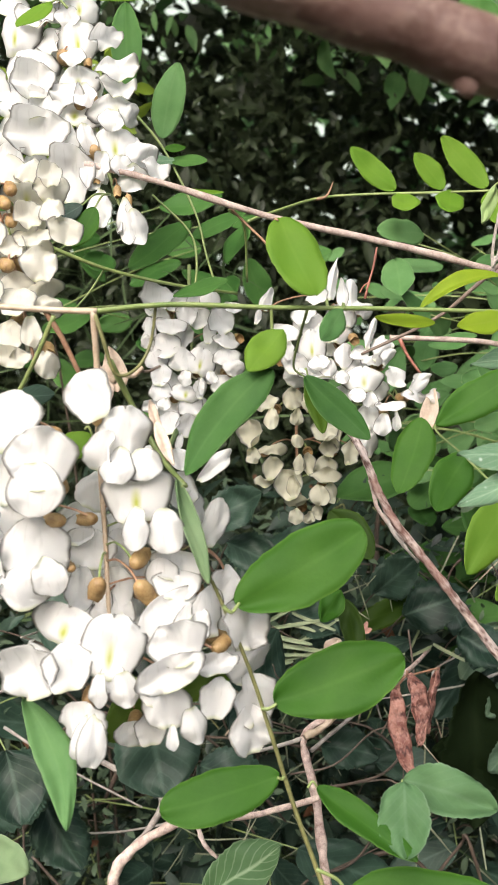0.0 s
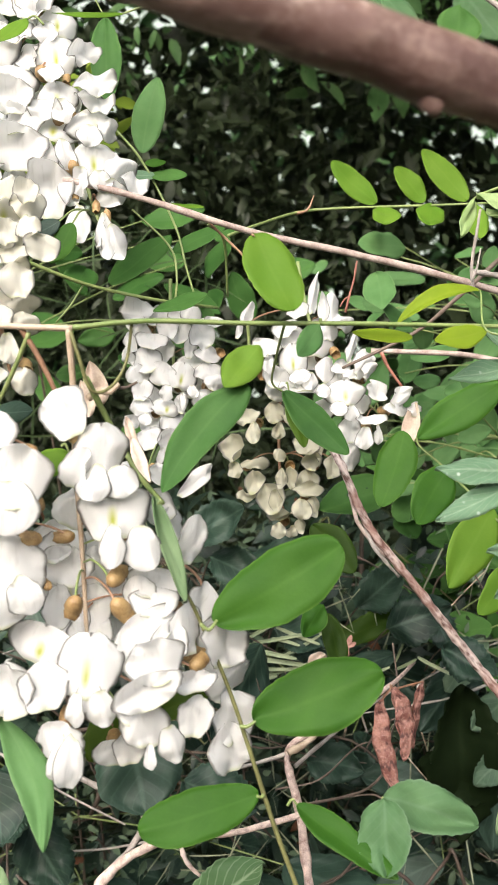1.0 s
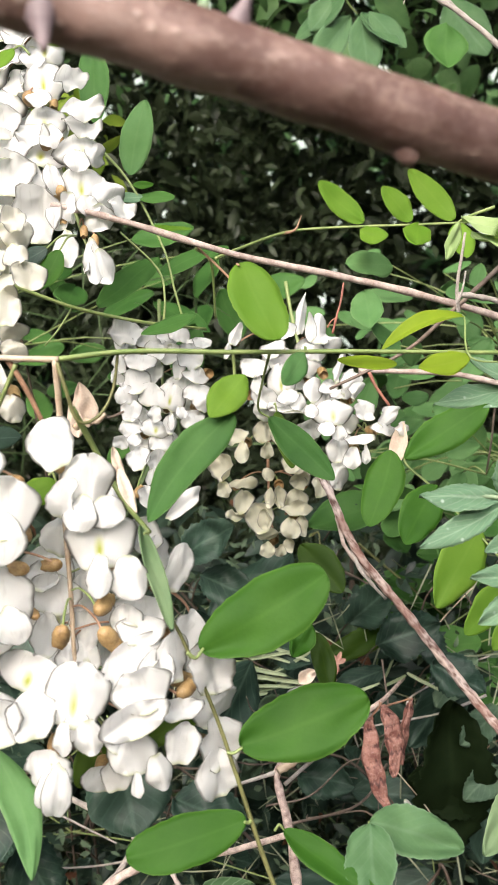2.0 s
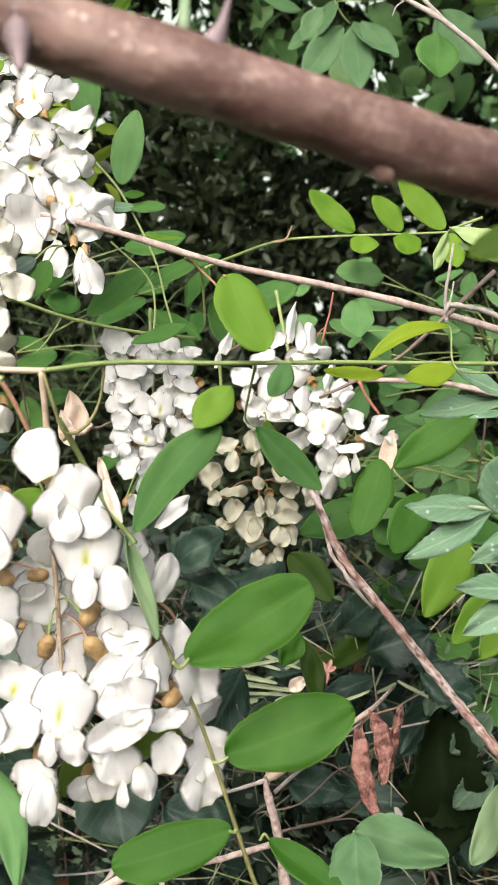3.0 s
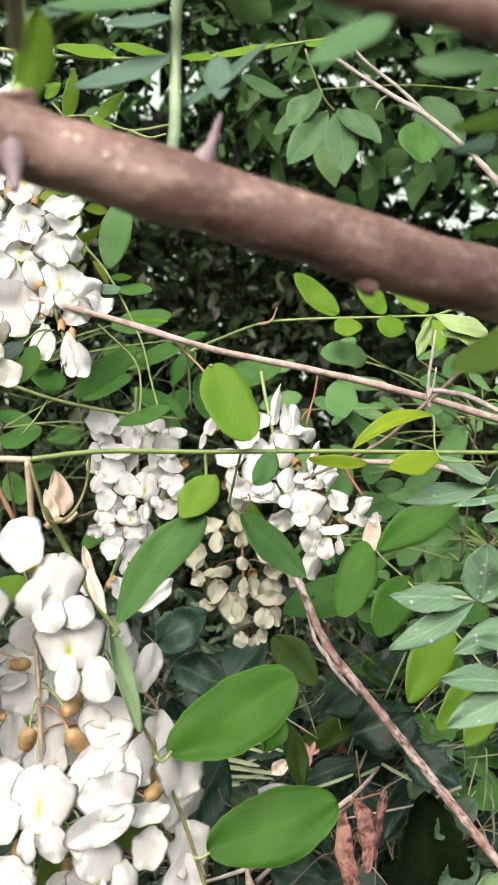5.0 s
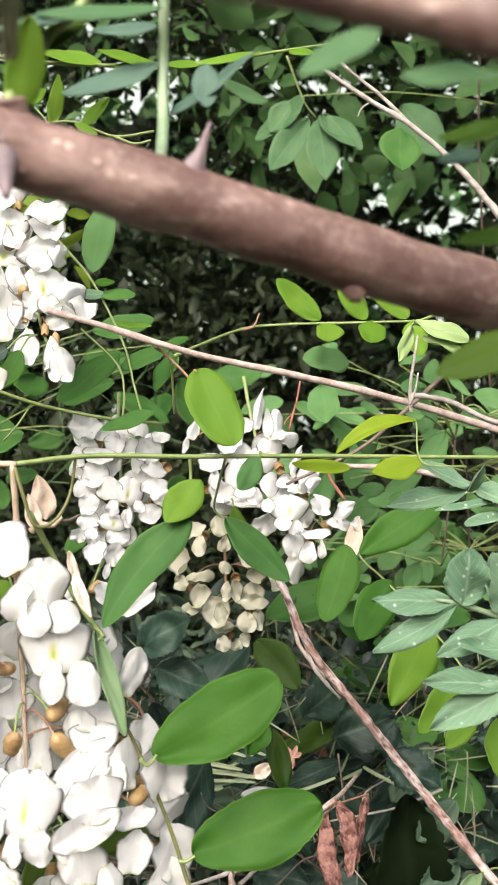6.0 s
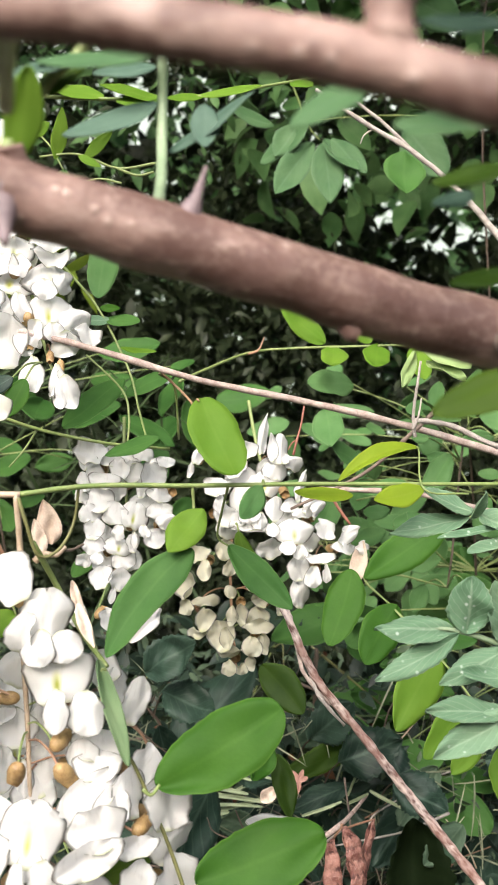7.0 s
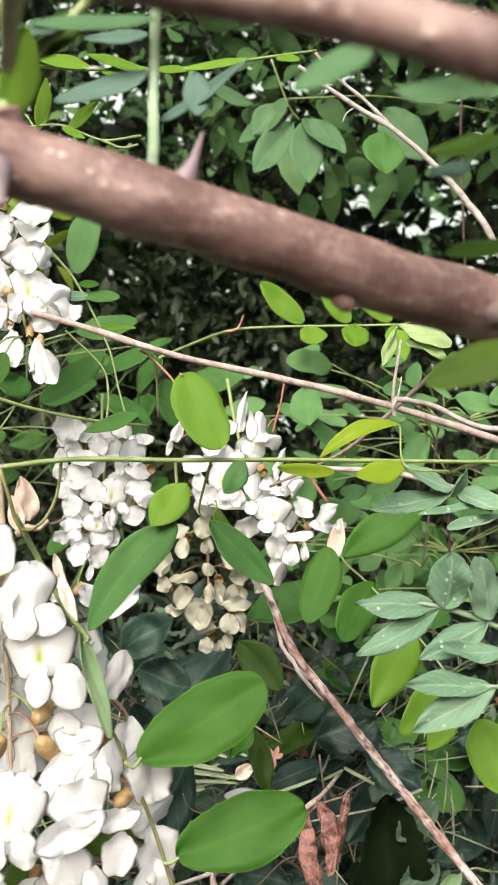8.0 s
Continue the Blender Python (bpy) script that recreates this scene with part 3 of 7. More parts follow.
def foliage(name, centres, sizes, mat, kind, label, category, seed, droop=0.3, face=(0, -0.6, 0.7), spread=0.9, kindtag="stuff"):
    """Many small leaves in one mesh."""
    rng = np.random.default_rng(seed)
    v0, uv0, f0 = leaf_template(kind)
    n = len(centres)
    nrm = np.array(face) + rng.normal(0, spread, (n, 3))
    nrm /= np.linalg.norm(nrm, axis=1, keepdims=True)
    y = rng.normal(0, 1, (n, 3)) + np.array((0, 0, -droop))
    y -= nrm * np.sum(y * nrm, axis=1, keepdims=True)
    y /= np.linalg.norm(y, axis=1, keepdims=True)
    x = np.cross(y, nrm)
    s = np.asarray(sizes)[:, None, None]
    pts = centres[:, None, :] + s * (v0[None, :, 0:1] * x[:, None] + v0[None, :, 1:2] * y[:, None] + v0[None, :, 2:3] * nrm[:, None])
    faces = f0[None] + (np.arange(n) * len(v0))[:, None, None]
    me = bpy.data.meshes.new(name)
    nv, nf = n * len(v0), n * len(f0)
    me.vertices.add(nv)
    me.vertices.foreach_set("co", pts.astype(np.float32).ravel())
    me.loops.add(nf * 4)
    me.loops.foreach_set("vertex_index", faces.astype(np.int32).ravel())
    me.polygons.add(nf)
    me.polygons.foreach_set("loop_start", np.arange(nf, dtype=np.int32) * 4)
    me.polygons.foreach_set("use_smooth", np.ones(nf, dtype=bool))
    lay = me.uv_layers.new(name="UVMap")
    uvs = np.tile(uv0, (n, 1)).astype(np.float32)
    lay.data.foreach_set("uv", uvs[faces.astype(np.int32).ravel()].ravel())
    me.materials.append(mat)
    me.update(calc_edges=True)
    me.validate()
    return tagged(new(name, me), label, category, kind=kindtag)


def cloud(n, lo, hi, seed, keep=None):
    rng = np.random.default_rng(seed)
    p = rng.uniform(lo, hi, (n, 3))
    if keep is not None:
        p = p[keep(p, rng)]
    return p


def bushy(p, rng):
    """Rounds a block of foliage off into an uneven bushy outline."""
    lo, hi = p.min(axis=0), p.max(axis=0)
    q = (p - (lo + hi) / 2) / ((hi - lo) / 2)
    q[:, 2] = np.maximum(q[:, 2], -0.3)
    r = (np.abs(q) ** 3.5).sum(axis=1)
    lump = 0.35 * np.sin(p[:, 0] * 2.3 + 1.1) * np.sin(p[:, 1] * 2.9) + 0.2 * np.sin(p[:, 0] * 5.7) + 0.15 * np.sin(p[:, 2] * 6.1 + p[:, 1] * 3.0)
    return r < 1.0 + lump


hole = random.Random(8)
# small holes in the leaves along the camera's sight lines, where specks of daylight show
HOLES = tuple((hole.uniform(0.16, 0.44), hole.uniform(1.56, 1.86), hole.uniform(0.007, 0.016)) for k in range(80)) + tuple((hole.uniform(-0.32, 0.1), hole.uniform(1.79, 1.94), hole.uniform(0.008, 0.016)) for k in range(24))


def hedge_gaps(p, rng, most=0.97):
    """Thins the hedge above head height and along the camera's sight lines, for daylight."""
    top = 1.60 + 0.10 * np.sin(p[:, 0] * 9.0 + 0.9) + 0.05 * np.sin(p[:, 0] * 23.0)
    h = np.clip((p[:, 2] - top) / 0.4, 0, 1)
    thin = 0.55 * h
    # gaps placed to fit the camera's view, widening away from its eye point
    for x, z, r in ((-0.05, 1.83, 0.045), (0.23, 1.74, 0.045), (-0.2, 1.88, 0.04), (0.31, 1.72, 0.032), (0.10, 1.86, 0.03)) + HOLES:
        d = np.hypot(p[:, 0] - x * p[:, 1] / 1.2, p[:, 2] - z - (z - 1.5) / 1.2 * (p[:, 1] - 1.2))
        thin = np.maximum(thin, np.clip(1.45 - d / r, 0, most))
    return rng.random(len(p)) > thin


rs = np.random.default_rng(5)
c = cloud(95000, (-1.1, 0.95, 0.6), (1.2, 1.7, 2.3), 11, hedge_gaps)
foliage("hedge", c, rs.uniform(0.010, 0.034, len(c)), HEDGE_SHADE, "narrow", "dense hedge foliage with its deep shade put into dark leaf colours", "hedge", 21)
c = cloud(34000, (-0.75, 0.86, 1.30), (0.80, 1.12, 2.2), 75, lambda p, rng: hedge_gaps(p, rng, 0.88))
foliage("hedge", c, rs.uniform(0.005, 0.015, len(c)), HEDGE_SHADE, "narrow", "tiny leaves at the face of the hedge, shade in their dark colour", "hedge", 76)
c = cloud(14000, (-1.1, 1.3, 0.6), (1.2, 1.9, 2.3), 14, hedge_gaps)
foliage("hedge", c, rs.uniform(0.03, 0.06, len(c)), HEDGE_SHADE, "oval", "broad-leaved shrub inside the hedge, shade in its dark colour", "hedge", 24)
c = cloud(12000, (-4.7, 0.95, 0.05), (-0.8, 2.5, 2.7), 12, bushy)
foliage("hedge", c, rs.uniform(0.06, 0.1, len(c)), HEDGE_SHADE, "oval", "dense hedge foliage beside the flowers, shade in its dark colour", "hedge", 22)
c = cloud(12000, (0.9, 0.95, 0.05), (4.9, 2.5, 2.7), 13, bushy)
foliage("hedge", c, rs.uniform(0.06, 0.1, len(c)), HEDGE_SHADE, "oval", "dense hedge foliage beside the flowers, shade in its dark colour", "hedge", 23)
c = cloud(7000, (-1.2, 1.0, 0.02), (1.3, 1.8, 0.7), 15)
foliage("hedge", c, rs.uniform(0.05, 0.08, len(c)), HEDGE_SHADE, "oval", "foot of the hedge above the soil, shade in its dark colour", "hedge", 25)
# unseen tree crown, added overhead to keep sky and sun off the hedge
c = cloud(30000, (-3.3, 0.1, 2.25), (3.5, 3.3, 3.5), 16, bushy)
foliage("tree_crown", c, rs.uniform(0.04, 0.09, len(c)), HEDGE_LIT, "oval", "unseen tree crown added overhead to shade the hedge", "tree crown", 26, face=(0, 0, 1), spread=0.5)
# lower sloping layer, added to shade what lies behind the flowers
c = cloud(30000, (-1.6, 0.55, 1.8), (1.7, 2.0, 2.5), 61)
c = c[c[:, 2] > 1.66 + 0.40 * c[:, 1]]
foliage("tree_crown", c, rs.uniform(0.016, 0.038, len(c)), HEDGE_LIT, "oval", "low foliage added overhead to shade the undergrowth", "tree crown", 62, face=(0, 0, 1), spread=0.5)
# unseen trunk and limbs, added to carry the crown that shades the hedge
v, f = tube([(0.9, 2.4, -0.05), (0.86, 2.38, 0.8), (0.93, 2.36, 1.6), (0.88, 2.3, 2.4), (0.8, 2.2, 3.1)], 0.11, 0.05, 12, 8, 0.3)
tree = thing("locust_tree", v, f, BARK, (0.9, 2.4, 0.0), "unseen brown trunk added behind the hedge to carry the crown", "tree")
for k, (a, b) in enumerate((((0.88, 2.3, 2.3), (-0.4, 1.6, 2.75)), ((0.88, 2.3, 2.4), (2.2, 1.6, 2.9)), ((0.86, 2.3, 2.5), (0.6, 0.8, 2.8)), ((0.85, 2.25, 2.7), (-1.6, 2.5, 2.9)))):
    m = (Vector(a) + Vector(b)) / 2 + Vector((0, 0, 0.12))
    part("limb", *tube([a, m, b], 0.04, 0.012, 8, 8, 0.3), BARK, tree)
# unseen tall growth, added behind the camera and at both sides to block skylight
c = np.vstack((cloud(10000, (-5.8, -4.6, 0.0), (5.8, -3.1, 3.6), 51, bushy), cloud(5000, (-5.8, -3.6, 0.0), (-4.3, 1.5, 3.4), 52, bushy), cloud(5000, (4.4, -3.6, 0.0), (5.9, 1.5, 3.4), 53, bushy)))
foliage("tall_hedge", c, rs.uniform(0.14, 0.24, len(c)), HEDGE_SHADE, "oval", "unseen tall hedge added round the camera to block low skylight", "hedge", 54)
# growth far behind the hedge, its lit look put into a lighter colour
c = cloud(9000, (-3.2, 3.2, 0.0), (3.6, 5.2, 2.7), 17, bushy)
foliage("far_bushes", c, rs.uniform(0.08, 0.16, len(c)), HEDGE_LIT, "oval", "bushes far behind, sunlight put into their light green colour", "bush", 27)
# sprigs in front of the hedge, high up, in the lighter lit leaf colour
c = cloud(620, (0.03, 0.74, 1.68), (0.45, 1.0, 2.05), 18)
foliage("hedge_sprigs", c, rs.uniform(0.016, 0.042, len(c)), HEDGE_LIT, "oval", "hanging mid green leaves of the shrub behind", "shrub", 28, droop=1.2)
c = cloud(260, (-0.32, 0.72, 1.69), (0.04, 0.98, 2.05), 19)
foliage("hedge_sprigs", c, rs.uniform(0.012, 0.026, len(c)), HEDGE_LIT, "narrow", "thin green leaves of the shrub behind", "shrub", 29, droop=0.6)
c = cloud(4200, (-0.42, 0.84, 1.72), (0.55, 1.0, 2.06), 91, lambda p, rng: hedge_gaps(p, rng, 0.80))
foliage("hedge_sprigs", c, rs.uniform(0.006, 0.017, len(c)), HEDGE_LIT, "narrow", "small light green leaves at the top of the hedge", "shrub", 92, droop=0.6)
c = cloud(120, (-0.17, 0.62, 1.585), (-0.07, 0.72, 1.64), 93)
foliage("hedge_sprigs", c, rs.uniform(0.010, 0.024, len(c)), LEAF_SPRIG, "narrow", "thin yellow-green leaves in front of the hedge", "shrub", 94, droop=-0.4)
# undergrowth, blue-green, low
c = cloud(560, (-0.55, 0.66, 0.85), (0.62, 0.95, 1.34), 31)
foliage("undergrowth", c, rs.uniform(0.025, 0.05, len(c)), UNDER_SHADE, "oval", "bluish green undergrowth leaves, soft shade put into their colour", "undergrowth", 32, face=(0, -0.5, 0.9), spread=0.5)
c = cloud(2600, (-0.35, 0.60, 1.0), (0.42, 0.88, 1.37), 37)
foliage("undergrowth", c, rs.uniform(0.010, 0.030, len(c)), UNDER_SHADE, "narrow", "small narrow leaves tangled in the undergrowth", "undergrowth", 38, face=(0, -0.6, 0.7), spread=0.7)
c = cloud(240, (-0.3, 0.6, 1.08), (0.22, 0.78, 1.33), 33)
foliage("grass", c, rs.uniform(0.03, 0.075, len(c)), BLADE, "blade", "thin pale grass blades among the undergrowth", "grass", 34, droop=0.2)
c = cloud(160, (-0.3, 0.6, 1.42), (0.0, 0.8, 1.56), 35)
foliage("grass", c, rs.uniform(0.03, 0.08, len(c)), BLADE, "blade", "thin green grass blades behind the flowers", "grass", 36, droop=0.5)


def shrub(foot, count, lo, hi, sizes, mat, label, seed, face, name="shrub"):
    """A small shrub: a bent stem with single leaves as parts."""
    rng = random.Random(seed)
    top = [rng.uniform(a, b) for a, b in zip(lo, hi)]
    mid = [(a + b) / 2 for a, b in zip(lo, hi)]
    line = [foot, [(a + b) / 2 + 0.03 for a, b in zip(foot, mid)], mid, top]
    v, f = tube(line, 0.0012, 0.0006, 7, 6, 0.3)
    ob = thing(name, v, f, DARK_STEM, foot, label, "shrub")
    axis = smooth_line(line, 8)
    for i in range(count):
        q = Vector([rng.uniform(a, b) for a, b in zip(lo, hi)])
        size = rng.uniform(*sizes)
        way = Vector((rng.gauss(0, 1), rng.gauss(0, 0.5) - 0.2, rng.gauss(-0.2, 0.6))).normalized()
        n = Vector(face) + Vector((rng.gauss(0, 0.35), rng.gauss(0, 0.3), rng.gauss(0, 0.3)))
        LEAF_SEED[0] += 1
        v, f, uv = leaf_shape(q, q + way * size, size * rng.uniform(0.45, 0.62), n, fold=rng.uniform(0.04, 0.22), bend=rng.uniform(0, 0.2), round_tip=rng.uniform(0.5, 0.75), wave=0.06, seed=LEAF_SEED[0], teeth=0.07 if name == "bramble" else 0.0)
        leaf = part("leaf", v, f, mat, ob, "", uv)
        if i % 3 == 0:
            near_axis = min(axis, key=lambda w: (w - q).length)
            part("leaf_stalk", *tube([near_axis, (near_axis + q) / 2 + Vector((0, 0, 0.004)), q], 0.0005, 0.0004, 5, 3), STEM_GREEN, ob)
    return ob


shrub((0.2, 0.75, 0.0), 170, (0.06, 0.54, 1.39), (0.30, 0.74, 1.54), (0.014, 0.032), LEAF_LIGHT, "leafy shrub with rounded light green leaves", 41, (0, -0.8, 0.7))
shrub((0.25, 0.8, 0.0), 60, (0.09, 0.56, 1.28), (0.34, 0.72, 1.42), (0.03, 0.05), LEAF_MID, "leafy shrub with green leaves in half shade", 42, (0, -0.8, 0.7))
shrub((0.1, 0.7, 0.0), 70, (-0.02, 0.56, 1.12), (0.26, 0.74, 1.35), (0.026, 0.07), LEAF_BLUE, "low shrub with dull blue-green leaves", 43, (0, -0.6, 0.9), "bramble")
shrub((-0.15, 0.7, 0.0), 64, (-0.24, 0.5, 1.12), (0.04, 0.72, 1.35), (0.025, 0.06), LEAF_BLUE, "low shrub with dull blue-green leaves", 44, (0, -0.6, 0.9), "bramble")
shrub((-0.1, 0.75, 0.0), 40, (-0.26, 0.54, 1.42), (0.02, 0.72, 1.56), (0.02, 0.04), LEAF_MID, "thin shrub with green leaves behind the flowers", 45, (0, -0.8, 0.6))
shrub((0.3, 0.8, 0.0), 36, (0.06, 0.62, 1.68), (0.34, 0.78, 1.88), (0.03, 0.05), LEAF_HAZE, "tall shrub with drooping pointed leaves", 46, (0, -1, 0.35))
for k in range(9):
    rng = random.Random(90 + k)
    x, y, z = rng.uniform(-0.3, 0.35), rng.uniform(0.62, 0.9), rng.uniform(1.05, 1.36)
    twig([(x, y, z - 0.25), (x + rng.uniform(-0.08, 0.08), y + 0.01, z - 0.1), (x + rng.uniform(-0.15, 0.15), y, z + rng.uniform(-0.05, 0.12)), (x + rng.uniform(-0.3, 0.3), y + 0.03, z + rng.uniform(0.0, 0.12))],
         0.0008, 0.0005, rng.choice((DARK_STEM, DARK_STEM, STEM_GREEN)), "thin bare stem in the undergrowth", "twig", 0.3, 6)

for k in range(16):
    rng = random.Random(190 + k)
    x, y, z = rng.uniform(-0.1, 0.14), rng.uniform(0.5, 0.66), rng.uniform(1.16, 1.36)
    dx, dz = rng.uniform(-0.09, 0.09), rng.uniform(-0.05, 0.05)
    kink = Vector((rng.uniform(-0.012, 0.012), rng.uniform(-0.01, 0.01), rng.uniform(-0.012, 0.012)))
    a, b = Vector((x - dx, y, z - dz)), Vector((x + dx, y + rng.uniform(-0.03, 0.03), z + dz))
    stick = twig([a - Vector((dx * 0.7, 0, 0.05)), a, (a * 2 + b) / 3 + kink, (a + b * 2) / 3 - kink, b], rng.uniform(0.0006, 0.0013), 0.0005, rng.choice((DARK_STEM, DARK_STEM, STEM_DARK)), "thin dry stick in the tangled undergrowth", "dry_stick", 0.8, 6, 0.5)
    part("side_twig", *tube([(a + b) / 2, (a + b) / 2 + Vector((dz, 0.006, dx * 0.5)), (a + b) / 2 + Vector((dz * 1.6, 0.01, dx * 0.8))], 0.0006, 0.0003, 5, 4, 0.4), DARK_STEM, stick)
for k in range(26):
    rng = random.Random(230 + k)
    a = Vector((rng.uniform(-0.13, 0.17), rng.uniform(0.53, 0.64), rng.uniform(1.13, 1.37)))
    d = Vector((rng.gauss(0, 0.022), rng.uniform(-0.015, 0.015), rng.gauss(0, 0.016)))
    bow = Vector((rng.uniform(-0.006, 0.006), 0, rng.uniform(-0.008, 0.008)))
    twig([a - d, a - d * 0.4 + bow, a + d * 0.3 + bow * 0.6, a + d], rng.uniform(0.0004, 0.0009), 0.0003, rng.choice((TWIG_GREY, DARK_STEM, DARK_STEM, STEM_DARK, STEM_OLIVE)), "thin pale dry stalk caught in the undergrowth", "dry_stalk", 0.4, 5, 0.3, 4)
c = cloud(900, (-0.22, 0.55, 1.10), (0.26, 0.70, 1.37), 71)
foliage("undergrowth", c, rs.uniform(0.006, 0.020, len(c)), UNDER_SHADE, "narrow", "small narrow leaves tangled under the flowers, coloured dark for shade", "undergrowth", 72, face=(0, -0.6, 0.7), spread=0.8)
c = cloud(90, (-0.2, 0.55, 1.1), (0.3, 0.8, 1.38), 39)
foliage("leaf_litter", c, rs.uniform(0.004, 0.012, len(c)), LITTER, "oval", "small dry rust brown leaves caught in the undergrowth", "leaf litter", 40)

twig([(-0.1231, 0.4435, 1.2785), (-0.1054, 0.4351, 1.2907), (-0.0917, 0.4363, 1.2993), (-0.0796, 0.4474, 1.3064)], 0.0014, 0.001, DARK_STEM, "dark bare stick below the flowers", "dry_stick", 0.5, 8, 0.4)

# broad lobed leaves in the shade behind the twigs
single_leaf((0.1167, 0.5470, 1.2035), (0.1207, 0.5270, 1.2155), (0.1211, 0.5237, 1.3035), 0.0445, LEAF_DEEP_SHADE, "lobed leaf with deep shade put into its near-black green", (0.1, -1, 0.5), DARK_STEM, fold=0.2, wave=0.22, teeth=0.22)
single_leaf((0.1444, 0.5550, 1.2341), (0.1484, 0.5350, 1.2461), (0.0984, 0.5246, 1.2601), 0.0299, LEAF_DEEP_SHADE, "lobed leaf with deep shade put into its near-black green", (0.1, -1, 0.5), DARK_STEM, fold=0.2, wave=0.22, teeth=0.22)
single_leaf((0.1333, 0.5718, 1.3013), (0.1373, 0.5518, 1.3133), (0.1001, 0.5360, 1.2741), 0.0256, LEAF_BLUE, "dull blue-green toothed leaf in the undergrowth", (0.1, -1, 0.5), DARK_STEM, fold=0.2, wave=0.22, teeth=0.14)
single_leaf((0.0841, 0.5852, 1.2820), (0.0881, 0.5652, 1.2940), (0.1026, 0.5501, 1.2645), 0.0188, LEAF_BLUE, "dull blue-green toothed leaf in the undergrowth", (0.1, -1, 0.5), DARK_STEM, fold=0.2, wave=0.22, teeth=0.14)
single_leaf((0.1446, 0.5549, 1.2844), (0.1486, 0.5349, 1.2964), (0.1258, 0.5214, 1.2806), 0.0178, LEAF_SOFT_SHADE, "grey-green toothed leaf in the undergrowth", (0.1, -1, 0.5), DARK_STEM, fold=0.2, wave=0.22, teeth=0.14)
single_leaf((0.0666, 0.5653, 1.2322), (0.0706, 0.5453, 1.2442), (0.1086, 0.5333, 1.2470), 0.0183, LEAF_BLUE, "dull blue-green toothed leaf in the undergrowth", (0.1, -1, 0.5), DARK_STEM, fold=0.2, wave=0.22, teeth=0.14)
single_leaf((0.1434, 0.5469, 1.2538), (0.1474, 0.5269, 1.2658), (0.1259, 0.5137, 1.2538), 0.0165, LEAF_SOFT_SHADE, "grey-green toothed leaf in the undergrowth", (0.1, -1, 0.5), DARK_STEM, fold=0.2, wave=0.22, teeth=0.14)
single_leaf((0.0912, 0.5743, 1.3246), (0.0952, 0.5543, 1.3366), (0.0516, 0.5411, 1.3222), 0.0140, LEAF_DEEP, "dark olive leaf below the flowers", (0.1, -1, 0.5), DARK_STEM, fold=0.2, wave=0.22, teeth=0.05)
single_leaf((0.0851, 0.5719, 1.3000), (0.0891, 0.5519, 1.3120), (0.0571, 0.5392, 1.3041), 0.0134, LEAF_BLUE, "dull blue-green toothed leaf in the undergrowth", (0.1, -1, 0.5), DARK_STEM, fold=0.2, wave=0.22, teeth=0.14)
single_leaf((0.1357, 0.5774, 1.3076), (0.1397, 0.5574, 1.3196), (0.1156, 0.5428, 1.2932), 0.0185, LEAF_SOFT_SHADE, "grey-green toothed leaf in the undergrowth", (0.1, -1, 0.5), DARK_STEM, fold=0.2, wave=0.22, teeth=0.14)
single_leaf((0.0393, 0.4768, 1.3518), (0.0433, 0.4568, 1.3638), (0.0483, 0.4424, 1.3400), 0.0100, LEAF_DEEP, "dark olive leaf behind the green leaves", (0.1, -1, 0.5), DARK_STEM, fold=0.2, wave=0.22, teeth=0)
single_leaf((0.0365, 0.4674, 1.3585), (0.0405, 0.4474, 1.3705), (0.0313, 0.4344, 1.3602), 0.0103, LEAF, "small green leaf behind the green leaves", (0.1, -1, 0.5), DARK_STEM, fold=0.2, wave=0.22, teeth=0)
single_leaf((0.1085, 0.5840, 1.3215), (0.1125, 0.5640, 1.3335), (0.1196, 0.5498, 1.3127), 0.0174, LEAF_BLUE, "dull blue-green toothed leaf in the undergrowth", (0.1, -1, 0.5), DARK_STEM, fold=0.2, wave=0.22, teeth=0.14)
single_leaf((0.0833, 0.5860, 1.3402), (0.0873, 0.5660, 1.3522), (0.0733, 0.5522, 1.3341), 0.0155, LEAF_SOFT_SHADE, "grey-green toothed leaf in the undergrowth", (0.1, -1, 0.5), DARK_STEM, fold=0.2, wave=0.22, teeth=0.14)
single_leaf((0.0756, 0.5519, 1.3126), (0.0816, 0.5319, 1.3326), (0.1120, 0.5181, 1.3492), 0.0254, LEAF_BLUE, "dull blue-green lobed leaf in the undergrowth", (0.1, -1, 0.5), DARK_STEM, fold=0.2, wave=0.22, teeth=0.16)
single_leaf((0.1034, 0.5409, 1.3061), (0.1094, 0.5209, 1.3261), (0.1329, 0.5033, 1.3160), 0.0224, LEAF_BLUE, "dull blue-green lobed leaf in the undergrowth", (0.1, -1, 0.5), DARK_STEM, fold=0.2, wave=0.22, teeth=0.16)
single_leaf((0.0343, 0.5612, 1.2355), (0.0403, 0.5412, 1.2555), (0.0688, 0.5253, 1.2572), 0.0220, LEAF_BLUE, "dull blue-green lobed leaf in the undergrowth", (0.1, -1, 0.5), DARK_STEM, fold=0.2, wave=0.22, teeth=0.16)
single_leaf((0.0625, 0.5729, 1.3183), (0.0685, 0.5529, 1.3383), (0.0897, 0.5400, 1.3620), 0.0220, LEAF_BLUE, "dull blue-green lobed leaf in the undergrowth", (0.1, -1, 0.5), DARK_STEM, fold=0.2, wave=0.22, teeth=0.16)
single_leaf((-0.0310, 0.5219, 1.2428), (-0.0250, 0.5019, 1.2628), (0.0125, 0.4848, 1.2567), 0.0285, LEAF_BLUE, "dull blue-green lobed leaf in the undergrowth", (0.1, -1, 0.5), DARK_STEM, fold=0.2, wave=0.22, teeth=0.16)
